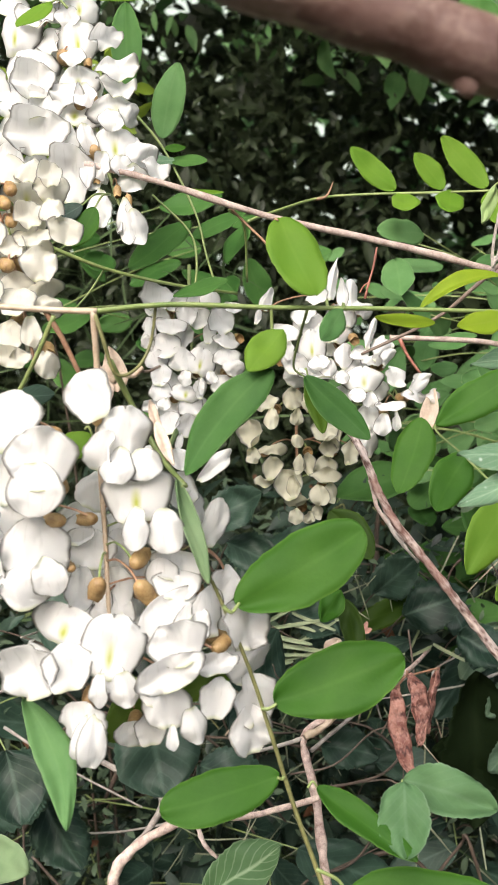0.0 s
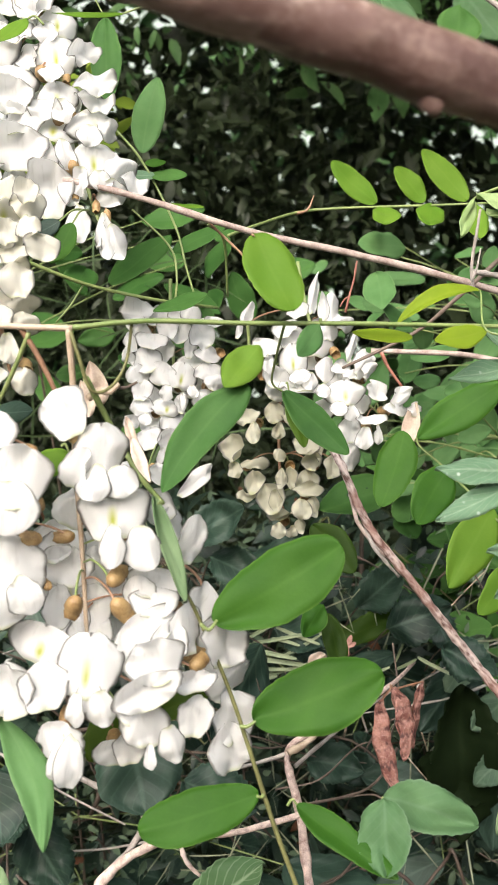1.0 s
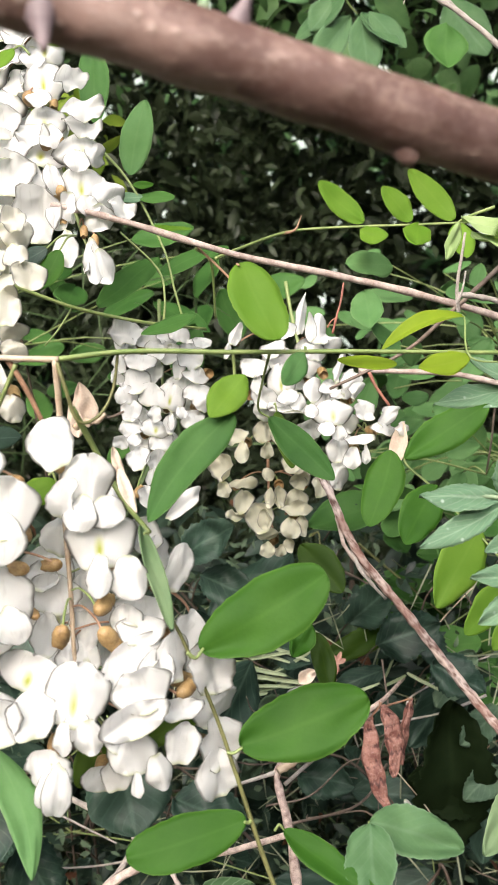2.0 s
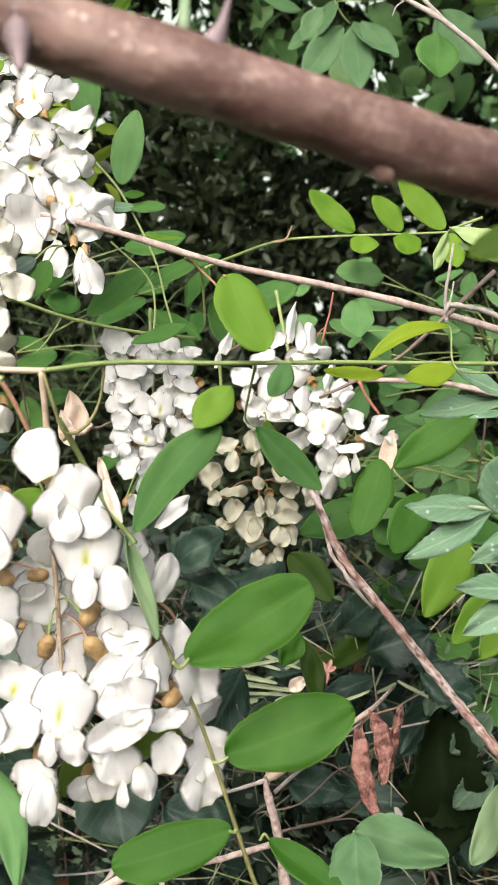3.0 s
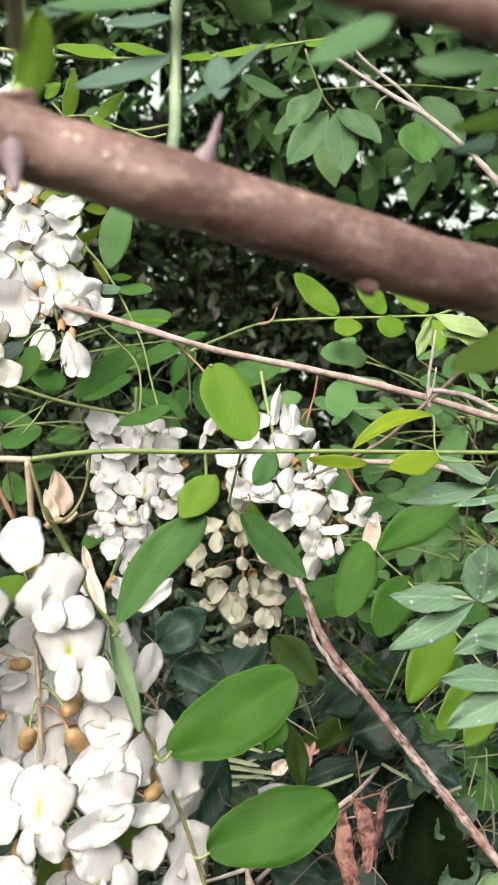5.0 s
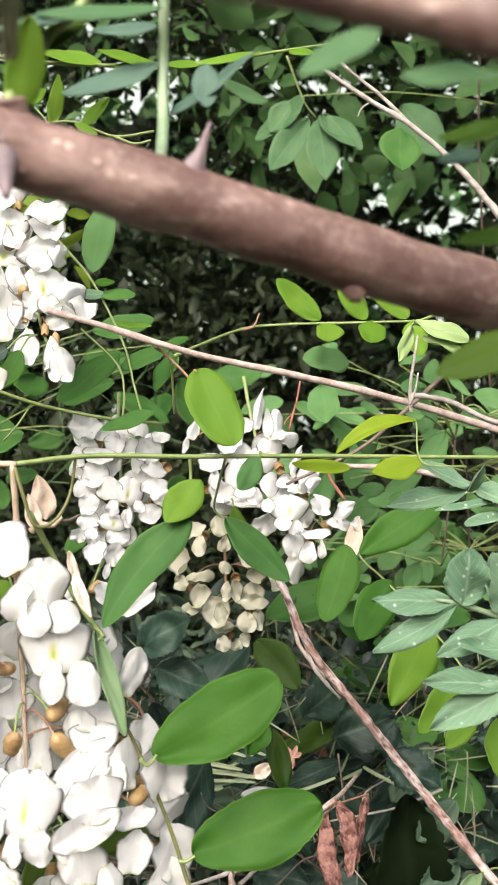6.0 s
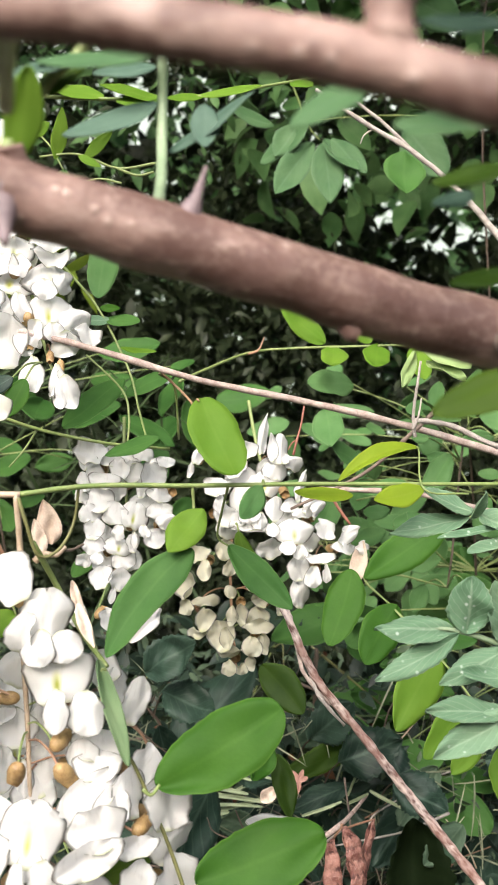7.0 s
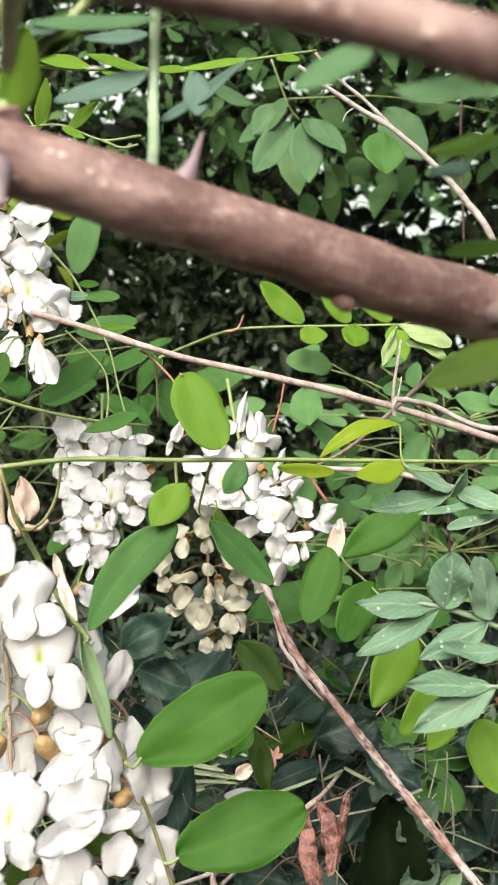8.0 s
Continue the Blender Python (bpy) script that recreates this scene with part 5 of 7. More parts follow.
flower(near, (-0.0211, 0.3427, 1.4237), 60, 10, 0.62, WHITE_PETALS,
       (CUP, -1.7, -12.1, 14.3, 13.5, 11.9, -20, 45, 10),
       (SPOON, 9.1, -15.5, 4.4, 11.2, 16.7, 195, 25, 0),
       (BROAD, 3.4, -9.1, 6.8, 10.7, 13.2, -10, 30, 10))
flower(near, (-0.0344, 0.3177, 1.4184), 160, 15, 0.77, WHITE_PETALS,
       (BROAD, -17.5, 16.1, -0.7, 18.1, 13.5, 4, -10, 15),
       (BROAD, -8.3, 17.9, -2.3, 11.8, 15.9, 0, 10, 15),
       (CUP, -21.3, 14.9, 5.7, 12.3, 9.8, 20, -25, 20))
flower(near, (-0.0469, 0.3106, 1.4109), 200, -45, 0.79, WHITE_PETALS,
       (BROAD, -7.2, 20.4, -5.8, 11.9, 16.1, 8, -20, 15),
       (BROAD, 3.2, 23.2, -7.2, 11.8, 17.4, -4, 10, 15),
       (SPOON, -1.4, 19.0, -8.9, 7.4, 12.6, 0, 0, 15))
flower(near, (-0.0326, 0.3144, 1.4088), 150, -45, 0.84, WHITE_PETALS,
       (BROAD, -20.0, 24.1, 27.8, 15.5, 14.0, 10, -20, 20),
       (BROAD, -11.3, 16.4, -12.8, 15.6, 12.3, 0, 0, 25))
flower(near, (-0.0181, 0.3358, 1.4032), 40, 10, 0.62, WHITE_PETALS,
       (BROAD, -5.2, -12.5, 11.4, 18.4, 11.7, 8, 10, 30),
       (BROAD, -5.0, -17.2, 6.6, 16.1, 10.2, 4, 5, 25),
       (BROAD, 9.2, -11.4, 5.0, 12.4, 13.5, 38, 25, 0),
       (BROAD, -9.6, -18.8, 10.0, 10.8, 10.8, 0, -10, 10))
flower(near, (-0.0523, 0.3176, 1.3889), -20, 5, 0.79, WHITE_PETALS,
       (BANNER_KIND, -4.3, -9.6, 10.9, 24.8, 12.6, 16, -15, 15),
       (BROAD, -2.8, -13.2, -0.8, 16.1, 14.4, -5, -10, 10),
       (BROAD, -13.7, -10.5, -2.8, 20.9, 17.1, -12, -30, 5),
       (BROAD, -17.1, -8.1, 0.1, 13.7, 11.4, -20, -40, 10))
flower(near, (-0.0432, 0.3157, 1.3822), 0, 0, 0.75, WHITE_PETALS,
       (BANNER_KIND, 1.2, -14.3, 13.0, 19.1, 19.6, 6, 0, 8),
       (SPOON, -1.5, -17.1, 0.7, 7.2, 10.9, 8, -20, 0),
       (SPOON, 5.8, -16.1, 0.3, 10.6, 11.9, -8, 15, 0),
       (SPOON, 1.8, -13.7, 3.3, 10.3, 9.1, 0, 0, 20))
flower(near, (-0.0199, 0.3176, 1.3889), 25, 10, 0.79, WHITE_PETALS,
       (BROAD, -5.0, -8.1, 14.1, 25.1, 11.9, -34, 10, 20),
       (BROAD, -2.0, -12.2, 6.8, 19.3, 14.4, -16, 10, 10),
       (BROAD, -3.9, -15.4, -2.1, 22.7, 10.3, -22, 5, 15),
       (BROAD, 7.7, -2.2, 12.8, 13.5, 17.0, 0, 30, 0),
       (BROAD, 1.8, -4.7, 9.9, 13.1, 12.5, 0, 20, 10))
flower(near, (-0.0498, 0.3088, 1.3763), -10, -60, 0.62, WHITE_PETALS,
       (BROAD, -2.3, -5.9, -6.0, 16.0, 13.2, -6, -25, 5),
       (SPOON, 2.4, -9.4, -9.5, 10.8, 17.8, 10, 10, 0),
       (SPOON, -0.3, -8.4, -9.2, 6.5, 15.8, 14, -25, 0))
flower(near, (-0.0252, 0.3141, 1.3781), 10, -30, 0.75, WHITE_PETALS,
       (BROAD, -1.1, -12.4, -1.8, 15.9, 16.1, -12, -5, 10),
       (SPOON, 8.5, -10.3, -8.7, 9.6, 13.5, -14, 20, 0),
       (SPOON, 2.0, -13.7, -11.0, 4.5, 8.6, 0, 0, 0),
       (BROAD, -3.0, -10.8, 2.4, 12.1, 10.0, 10, 0, 30))
flower(near, (-0.0090, 0.3169, 1.3907), 150, 10, 0.69, WHITE_PETALS,
       (BROAD, 6.6, 5.6, 4.1, 20.0, 15.5, 14, 35, 10),
       (BROAD, -1.9, -3.8, -5.7, 16.2, 6.5, -8, 10, 40),
       (BROAD, 9.9, 7.7, -9.5, 19.5, 18.4, 4, 30, 0))
flower(near, (-0.0050, 0.3365, 1.3654), 50, 0, 0.62, WHITE_PETALS,
       (BROAD, -4.9, -21.1, 8.2, 11.7, 13.0, 10, -10, 5),
       (BROAD, 5.9, -11.5, 4.6, 17.6, 16.3, 0, 25, 0),
       (BROAD, 4.8, -14.8, -5.0, 16.4, 15.8, -8, 20, 0))
flower(near, (-0.0379, 0.3298, 1.3602), 0, -20, 0.70, WHITE_PETALS,
       (BROAD, 0.6, -9.3, -1.3, 15.4, 8.6, -8, 0, 20),
       (BROAD, 6.2, -9.9, 1.3, 11.0, 10.4, 0, 0, 10))
back_flower(near, (-0.0584, 0.3491, 1.4162), 175, -10, WHITE_PETALS)
back_flower(near, (-0.0461, 0.3508, 1.4129), 163, -12, WHITE_PETALS)
back_flower(near, (-0.0538, 0.3449, 1.4005), 190, -18, WHITE_PETALS)
back_flower(near, (-0.0373, 0.3468, 1.3996), 168, -15, WHITE_PETALS)
back_flower(near, (-0.0123, 0.3445, 1.3841), 110, -18, WHITE_PETALS)

side = raceme([(-0.0878, 0.3249, 1.4982), (-0.0906, 0.3321, 1.4778), (-0.0880, 0.3323, 1.4503), (-0.0866, 0.3279, 1.4045)], 0.0012, STEM_GREEN, "cluster of white locust flowers with brown calyxes")
flower(side, (-0.0604, 0.3153, 1.4588), -110, 0, 0.55, WHITE_PETALS,
       (BROAD, -11.7, -1.6, 3.3, 19.6, 20.3, 8, -10, 10),
       (BROAD, -22.5, 2.1, 0.8, 19.2, 19.5, -10, -25, 10))
flower(side, (-0.0580, 0.3170, 1.4420), -150, 30, 0.55, WHITE_PETALS,
       (BROAD, -4.9, -7.8, 9.2, 22.0, 19.5, 4, 8, 12),
       (SPOON, -5.9, -12.0, 1.2, 20.0, 15.8, 0, 5, 20),
       (BROAD, -20.1, -3.7, 2.4, 20.3, 17.3, 0, -20, 0))
flower(side, (-0.0594, 0.3116, 1.4321), -125, -5, 0.65, WHITE_PETALS,
       (BROAD, -15.4, 2.1, 0.3, 17.3, 14.6, 0, -15, 0),
       (BROAD, -23.4, -2.2, -0.9, 16.5, 18.9, 0, -20, 0))
flower(side, (-0.0526, 0.3312, 1.4282), -120, -10, 0.63, WHITE_PETALS,
       (BROAD, -12.2, -24.9, -4.7, 21.7, 20.1, 0, 6, 10),
       (BROAD, -27.2, -21.5, -9.5, 18.4, 22.5, 0, -20, 0))
flower(side, (-0.0559, 0.3154, 1.4165), -150, 10, 0.44, WHITE_PETALS,
       (BROAD, -11.0, -13.6, -3.7, 17.6, 13.6, 2, 0, -5),
       (SPOON, -4.7, -11.1, 0.1, 12.7, 11.9, -20, 20, 0),
       (BROAD, -25.1, -9.5, -10.0, 14.6, 12.0, 0, -20, 0))
back_flower(side, (-0.0908, 0.339, 1.455), 150, -10, WHITE_PETALS)
back_flower(side, (-0.0884, 0.3352, 1.4273), 190, -10, WHITE_PETALS)

high = raceme([(-0.0822, 0.4733, 1.6497), (-0.0766, 0.4641, 1.6205), (-0.0693, 0.4582, 1.5925), (-0.0636, 0.4546, 1.5675), (-0.0562, 0.4480, 1.5421), (-0.0503, 0.4447, 1.5329)], 0.0011, STEM_GREEN, "full hanging cluster of white locust flowers")
flower(high, (-0.0710, 0.4669, 1.6028), 0, 0, 0.75, CURLED_PETALS,
       (BANNER_KIND, -1.1, -13.3, 5.7, 17.9, 19.0, -6, 5, 10),
       (BROAD, 10.2, -11.6, 3.8, 18.2, 8.8, -18, 30, 20),
       (SPOON, -1.7, -16.8, -4.4, 13.0, 10.0, 0, 0, 30),
       (BROAD, -11.5, -9.6, 3.6, 11.7, 11.1, -10, -30, 10))
flower(high, (-0.0905, 0.4662, 1.5980), -10, 0, 0.75, CURLED_PETALS,
       (BANNER_KIND, -1.9, -14.1, 0.4, 22.1, 17.1, 12, -10, 15),
       (BROAD, 1.6, -18.5, -9.5, 18.2, 14.5, 0, -5, 10),
       (BROAD, -8.7, -13.8, -4.7, 12.6, 14.4, -15, -30, 5))
flower(high, (-0.0680, 0.4560, 1.5977), 0, -60, 0.53, CURLED_PETALS,
       (BROAD, 12.1, -3.6, -4.0, 21.6, 11.3, -22, 25, 15),
       (BANNER_KIND, -3.6, -5.1, -7.4, 17.4, 13.9, -6, 0, 20),
       (SPOON, -7.5, -8.1, -14.4, 16.7, 10.0, 0, -10, 25),
       (SPOON, -0.3, -9.2, -15.5, 11.2, 10.1, -10, 15, 20))
flower(high, (-0.0656, 0.4539, 1.5821), 10, -50, 0.53, CURLED_PETALS,
       (BROAD, 9.8, -1.4, 4.3, 18.1, 11.6, 6, 15, 30),
       (BANNER_KIND, 10.0, -4.4, -2.6, 22.2, 12.5, -12, 20, 20),
       (BROAD, 15.9, -1.9, -6.5, 11.4, 10.9, 30, 40, 0),
       (SPOON, 8.0, -7.4, -9.5, 13.2, 10.1, 0, 10, 10))
flower(high, (-0.0807, 0.4626, 1.5726), 0, 0, 0.75, CURLED_PETALS,
       (BANNER_KIND, 7.7, -13.4, 5.0, 25.6, 12.5, 4, 0, 25),
       (BROAD, -6.7, -12.5, 4.2, 23.9, 13.4, -6, -10, 20),
       (BROAD, -6.1, -16.9, -5.6, 26.4, 18.5, 0, -10, 10),
       (SPOON, 4.9, -18.4, -8.6, 11.8, 14.3, 8, -10, 5),
       (SPOON, 12.8, -17.2, -7.5, 10.1, 13.9, -10, 20, 5))
flower(high, (-0.0573, 0.4585, 1.5579), 5, 0, 0.75, CURLED_PETALS,
       (BANNER_KIND, 1.3, -13.3, 5.9, 19.2, 15.9, -4, 8, 12),
       (SPOON, -3.3, -16.8, -4.6, 10.3, 11.7, 8, -15, 5),
       (SPOON, 4.0, -15.7, -4.0, 12.4, 9.6, -10, 20, 10),
       (BROAD, 13.4, -10.0, 0.8, 18.2, 16.2, 18, 40, 5))
flower(high, (-0.0633, 0.4431, 1.5484), 0, -70, 0.48, CURLED_PETALS,
       (BROAD, -10.0, 1.2, 1.5, 20.3, 23.2, 4, -10, 8),
       (SPOON, -3.3, 0.2, 1.4, 10.6, 13.0, -10, 20, 5),
       (BROAD, -27.4, 2.9, -0.6, 20.8, 13.1, -10, -15, 15),
       (BROAD, -18.9, 3.0, -7.1, 13.3, 8.9, 0, -10, 10))
flower(high, (-0.0548, 0.4423, 1.5433), 5, -70, 0.48, CURLED_PETALS,
       (SPOON, -5.8, -5.0, -6.9, 12.6, 16.7, 4, -10, 0),
       (SPOON, 6.5, 1.7, 5.2, 15.8, 11.5, -12, 25, 10),
       (BROAD, 14.7, 5.4, 9.3, 13.9, 9.9, 10, 35, 15))
flower(high, (-0.0503, 0.4418, 1.5395), 10, -70, 0.48, CURLED_PETALS,
       (SPOON, -0.1, -6.3, -8.7, 9.8, 19.7, -6, 0, 0),
       (SPOON, 3.5, -5.6, -11.0, 12.8, 15.4, -14, 20, 0),
       (SPOON, -2.3, -5.0, -6.8, 7.3, 14.6, 8, -20, 0))
flower(high, (-0.0978, 0.4614, 1.5642), -20, 0, 0.75, CURLED_PETALS,
       (BANNER_KIND, -2.1, -13.4, 5.0, 15.8, 16.8, 0, -15, 10),
       (BROAD, -0.3, -17.3, -8.3, 17.5, 14.1, 0, -20, 10),
       (BROAD, 7.4, -13.2, -7.6, 10.9, 11.1, 0, 0, 10),
       (BROAD, -11.6, -12.4, -1.7, 15.1, 17.5, 0, -30, 0))
flower(high, (-0.0929, 0.4682, 1.6125), -20, 0, 0.75, CURLED_PETALS,
       (BANNER_KIND, -5.6, -14.5, -2.3, 19.4, 18.5, 0, -20, 10),
       (BROAD, 3.2, -10.6, 3.4, 17.5, 14.0, 0, 0, 20),
       (BROAD, 9.0, -8.1, 7.2, 13.4, 11.2, 0, 10, 10),
       (BROAD, -8.7, -8.6, 10.5, 15.6, 14.0, 0, -10, 20))
flower(high, (-0.0807, 0.4703, 1.6270), 0, 0, 0.75, CURLED_PETALS,
       (BANNER_KIND, 9.3, -12.9, -5.3, 16.9, 13.9, 0, 10, 20),
       (BROAD, -0.4, -11.0, 0.4, 17.8, 15.6, 0, -10, 10),
       (BROAD, -10.1, -9.5, 4.2, 18.7, 15.6, 0, -20, 10),
       (SPOON, 4.4, -12.5, -10.2, 13.1, 10.2, 0, 0, 10))
flower(high, (-0.1051, 0.4643, 1.5847), -20, 0, 0.75, CURLED_PETALS,
       (BROAD, 4.9, -13.6, -3.2, 16.2, 13.9, 0, -15, 20),
       (BROAD, -4.3, -11.6, 3.6, 17.7, 17.5, 0, -30, 0),
       (BROAD, -4.3, -13.3, -8.1, 15.1, 13.1, 0, -30, 0))
flower(high, (-0.0832, 0.4728, 1.6451), 0, 10, 0.75, CURLED_PETALS,
       (BANNER_KIND, 4.6, -12.7, -3.9, 18.4, 17.7, 0, 5, 10),
       (SPOON, 0.5, -15.0, -13.6, 13.1, 13.1, 0, 0, 0),
       (BROAD, -7.7, -10.2, -0.9, 15.9, 15.6, 0, -15, 10))
flower(high, (-0.0978, 0.4743, 1.6560), 0, 10, 0.75, CURLED_PETALS,
       (BANNER_KIND, 4.6, -10.4, -2.3, 18.5, 17.8, 0, -5, 10),
       (SPOON, 3.6, -12.8, -12.1, 13.1, 13.1, 0, 0, 0),
       (BROAD, -7.4, -12.2, -15.3, 15.9, 15.6, 0, -15, 10))
back_flower(high, (-0.078, 0.456, 1.6), 180, -5, CURLED_PETALS)
back_flower(high, (-0.07, 0.453, 1.58), 160, -5, CURLED_PETALS)
back_flower(high, (-0.065, 0.448, 1.56), 190, -10, CURLED_PETALS)

edge = raceme([(-0.1009, 0.3816, 1.5570), (-0.0949, 0.3800, 1.5450), (-0.0868, 0.3766, 1.5211), (-0.0808, 0.3732, 1.4972), (-0.0767, 0.3704, 1.4772)], 0.0011, STEM_BROWN, "loose cluster of creamy white locust flowers")
flower(edge, (-0.0838, 0.3728, 1.5374), -160, 20, 0.66, CREAM_PETALS,
       (BROAD, 5.1, 5.1, 7.4, 12.2, 10.2, -14, 0, 25),
       (BROAD, 13.3, 3.7, 4.9, 9.3, 8.6, -10, 10, 20),
       (BROAD, 13.5, 6.3, 1.6, 13.0, 11.7, 18, 20, 10),
       (BROAD, -3.0, 7.1, 7.6, 13.8, 11.8, 0, -20, 20))
flower(edge, (-0.0839, 0.3733, 1.5264), -170, 20, 0.62, CREAM_PETALS,
       (BROAD, 6.4, 0.2, 1.6, 11.0, 9.4, -22, 5, 20),
       (SPOON, 14.5, -0.5, 3.9, 10.2, 8.9, -10, 15, 20),
       (BROAD, 18.2, 0.5, -3.5, 14.2, 11.6, 12, 25, 10),
       (BROAD, 7.6, 1.1, -6.4, 14.2, 8.6, -6, -10, 20))
flower(edge, (-0.0850, 0.3691, 1.5109), -160, 10, 0.75, CREAM_PETALS,
       (BROAD, 1.9, 2.9, 6.0, 11.0, 8.9, -12, -5, 25),
       (BROAD, 11.3, 2.0, 6.7, 10.0, 8.1, -8, 10, 25),
       (BROAD, 11.3, 1.0, 0.0, 14.1, 12.6, 6, 10, 10),
       (BROAD, 11.7, 3.9, -8.2, 15.0, 9.0, -8, 10, -10))
flower(edge, (-0.0856, 0.3711, 1.5324), -150, 20, 0.62, CREAM_PETALS,
       (BROAD, 3.2, 1.2, -27.3, 13.1, 7.8, 0, -10, 20),
       (BROAD, 4.1, -1.8, -34.3, 14.1, 11.5, 4, -10, 10),
       (BROAD, 15.0, -1.0, -35.7, 11.4, 8.2, 20, 25, 10))
flower(edge, (-0.0837, 0.3764, 1.4911), -10, -20, 0.70, CREAM_PETALS,
       (SPOON, 6.8, -8.6, -3.4, 8.6, 11.0, -4, 10, 5),
       (BROAD, -1.1, -6.9, -5.8, 11.8, 13.7, 0, -20, 5),
       (BROAD, 0.8, -10.8, -12.4, 14.5, 7.4, 4, -10, 10))
flower(edge, (-0.0725, 0.3750, 1.4810), 20, -30, 0.70, CREAM_PETALS,
       (BROAD, 1.0, -6.8, -5.3, 10.2, 11.1, -16, 20, 0),
       (BROAD, -4.1, -2.7, 2.2, 7.5, 9.4, -10, 10, 10))
flower(edge, (-0.0959, 0.3798, 1.5153), -20, -10, 0.70, CREAM_PETALS,
       (BROAD, 4.0, -7.3, 5.6, 15.6, 14.9, 0, -20, 10),
       (BROAD, 4.0, -10.1, -14.1, 13.7, 14.7, 0, -20, 0),
       (BROAD, 2.1, -4.8, 23.4, 15.6, 14.7, 0, -20, 0))
back_flower(edge, (-0.0856, 0.3812, 1.5189), 190, -10, CREAM_PETALS)
back_flower(edge, (-0.0827, 0.3829, 1.5307), 170, 0, CREAM_PETALS)
back_flower(edge, (-0.0827, 0.3801, 1.511), 175, -15, CREAM_PETALS)

mid_l = raceme([(-0.0300, 0.5273, 1.5157), (-0.0297, 0.5193, 1.4947), (-0.0282, 0.5126, 1.4685), (-0.0322, 0.5067, 1.4411)], 0.001, STEM_GREEN, "small cluster of crisp white locust flowers")
flower(mid_l, (-0.0345, 0.4449, 1.4320), 150, 20, 0.62, CURLED_PETALS,
       (SPOON, 19.7, -18.4, -1.9, 8.4, 19.3, 232, 20, 10),
       (BROAD, 5.5, -17.1, 0.5, 14.2, 11.0, 20, 35, 10),
       (BROAD, -7.4, -19.7, 3.3, 11.0, 10.9, 0, 20, 30))
flower(mid_l, (-0.0379, 0.4976, 1.4909), 0, 10, 0.70, CURLED_PETALS,
       (BROAD, -4.9, -5.0, 7.5, 16.6, 11.4, -4, -10, 35),
       (BROAD, 8.3, -3.9, 1.1, 11.0, 11.3, 0, 10, 5),
       (BROAD, -4.9, -6.0, 0.1, 9.5, 10.3, 6, -20, 5))
flower(mid_l, (-0.0352, 0.4961, 1.4802), 0, 10, 0.70, CURLED_PETALS,
       (BROAD, -1.5, -7.3, 5.6, 15.9, 9.9, 8, 5, 20),
       (BROAD, -12.2, -6.4, 5.0, 7.5, 10.3, 0, -30, 5),
       (BROAD, -4.0, -10.5, -2.7, 14.1, 13.2, -28, -10, 10))
flower(mid_l, (-0.0406, 0.4946, 1.4696), -20, 0, 0.70, CURLED_PETALS,
       (BROAD, -4.4, -9.9, 1.7, 12.3, 10.1, -18, -20, 15),
       (BROAD, -0.4, -8.9, -5.8, 10.4, 10.2, 10, -10, 0),
       (BROAD, -8.8, -4.7, 9.6, 7.9, 8.4, 0, -40, 0))
flower(mid_l, (-0.0244, 0.4918, 1.4644), 0, 0, 0.70, CURLED_PETALS,
       (BROAD, -8.0, -7.1, 6.8, 14.9, 11.0, 10, -15, 15),
       (BANNER_KIND, 2.0, -8.3, 5.9, 14.6, 13.6, 14, 10, 10),
       (SPOON, -4.7, -11.4, -1.8, 8.3, 7.5, 20, -20, 10),
       (SPOON, 2.3, -10.9, -5.5, 3.7, 7.9, 0, 0, 0),
       (SPOON, 6.8, -10.3, -1.4, 6.9, 6.5, -10, 20, 5))
flower(mid_l, (-0.0056, 0.4941, 1.4803), 20, 0, 0.70, CURLED_PETALS,
       (BROAD, -7.9, -5.0, 7.6, 14.9, 12.1, -34, 15, 15),
       (BROAD, -12.7, -4.7, 2.8, 6.6, 10.3, 8, -10, 0),
       (BROAD, -4.7, -8.1, -0.2, 13.0, 8.9, 12, 15, 20),
       (BROAD, -2.1, -3.0, 14.4, 9.5, 6.5, 10, 10, 20))
flower(mid_l, (-0.0110, 0.4918, 1.4644), 20, 0, 0.70, CURLED_PETALS,
       (BROAD, 0.7, -7.0, 7.9, 13.7, 8.4, -4, 10, 20),
       (BROAD, 4.4, -8.7, 2.7, 12.3, 9.4, 14, 20, 10),
       (BROAD, -0.9, -8.8, -5.2, 11.8, 9.8, -18, 10, 5),
       (BROAD, -7.3, -0.1, 35.0, 10.9, 8.8, -10, 10, 25))
flower(mid_l, (-0.0349, 0.4882, 1.4527), 0, 0, 0.70, CURLED_PETALS,
       (BROAD, -6.9, -5.6, 3.4, 11.8, 9.4, -20, -20, 10),
       (BANNER_KIND, 5.8, -6.6, 3.5, 14.6, 8.4, 14, 10, 20),
       (SPOON, -4.2, -8.4, -2.1, 8.0, 6.1, 10, -10, 10),
       (BROAD, 11.4, -4.4, 4.4, 7.7, 9.3, 8, 25, 5))
flower(mid_l, (-0.0311, 0.4887, 1.4419), 0, 0, 0.70, CURLED_PETALS,
       (BROAD, 3.9, -6.0, 7.4, 12.7, 10.1, -12, 10, 15),
       (BROAD, -6.0, -9.1, -0.2, 12.0, 11.7, -16, -15, 10),
       (BROAD, 1.8, -8.3, -1.4, 10.8, 11.2, 6, 10, 5),
       (SPOON, -1.2, -11.3, -8.4, 4.2, 7.9, 14, 0, 0),
       (BROAD, -14.3, -4.0, 7.2, 8.4, 7.0, 0, -20, 0))
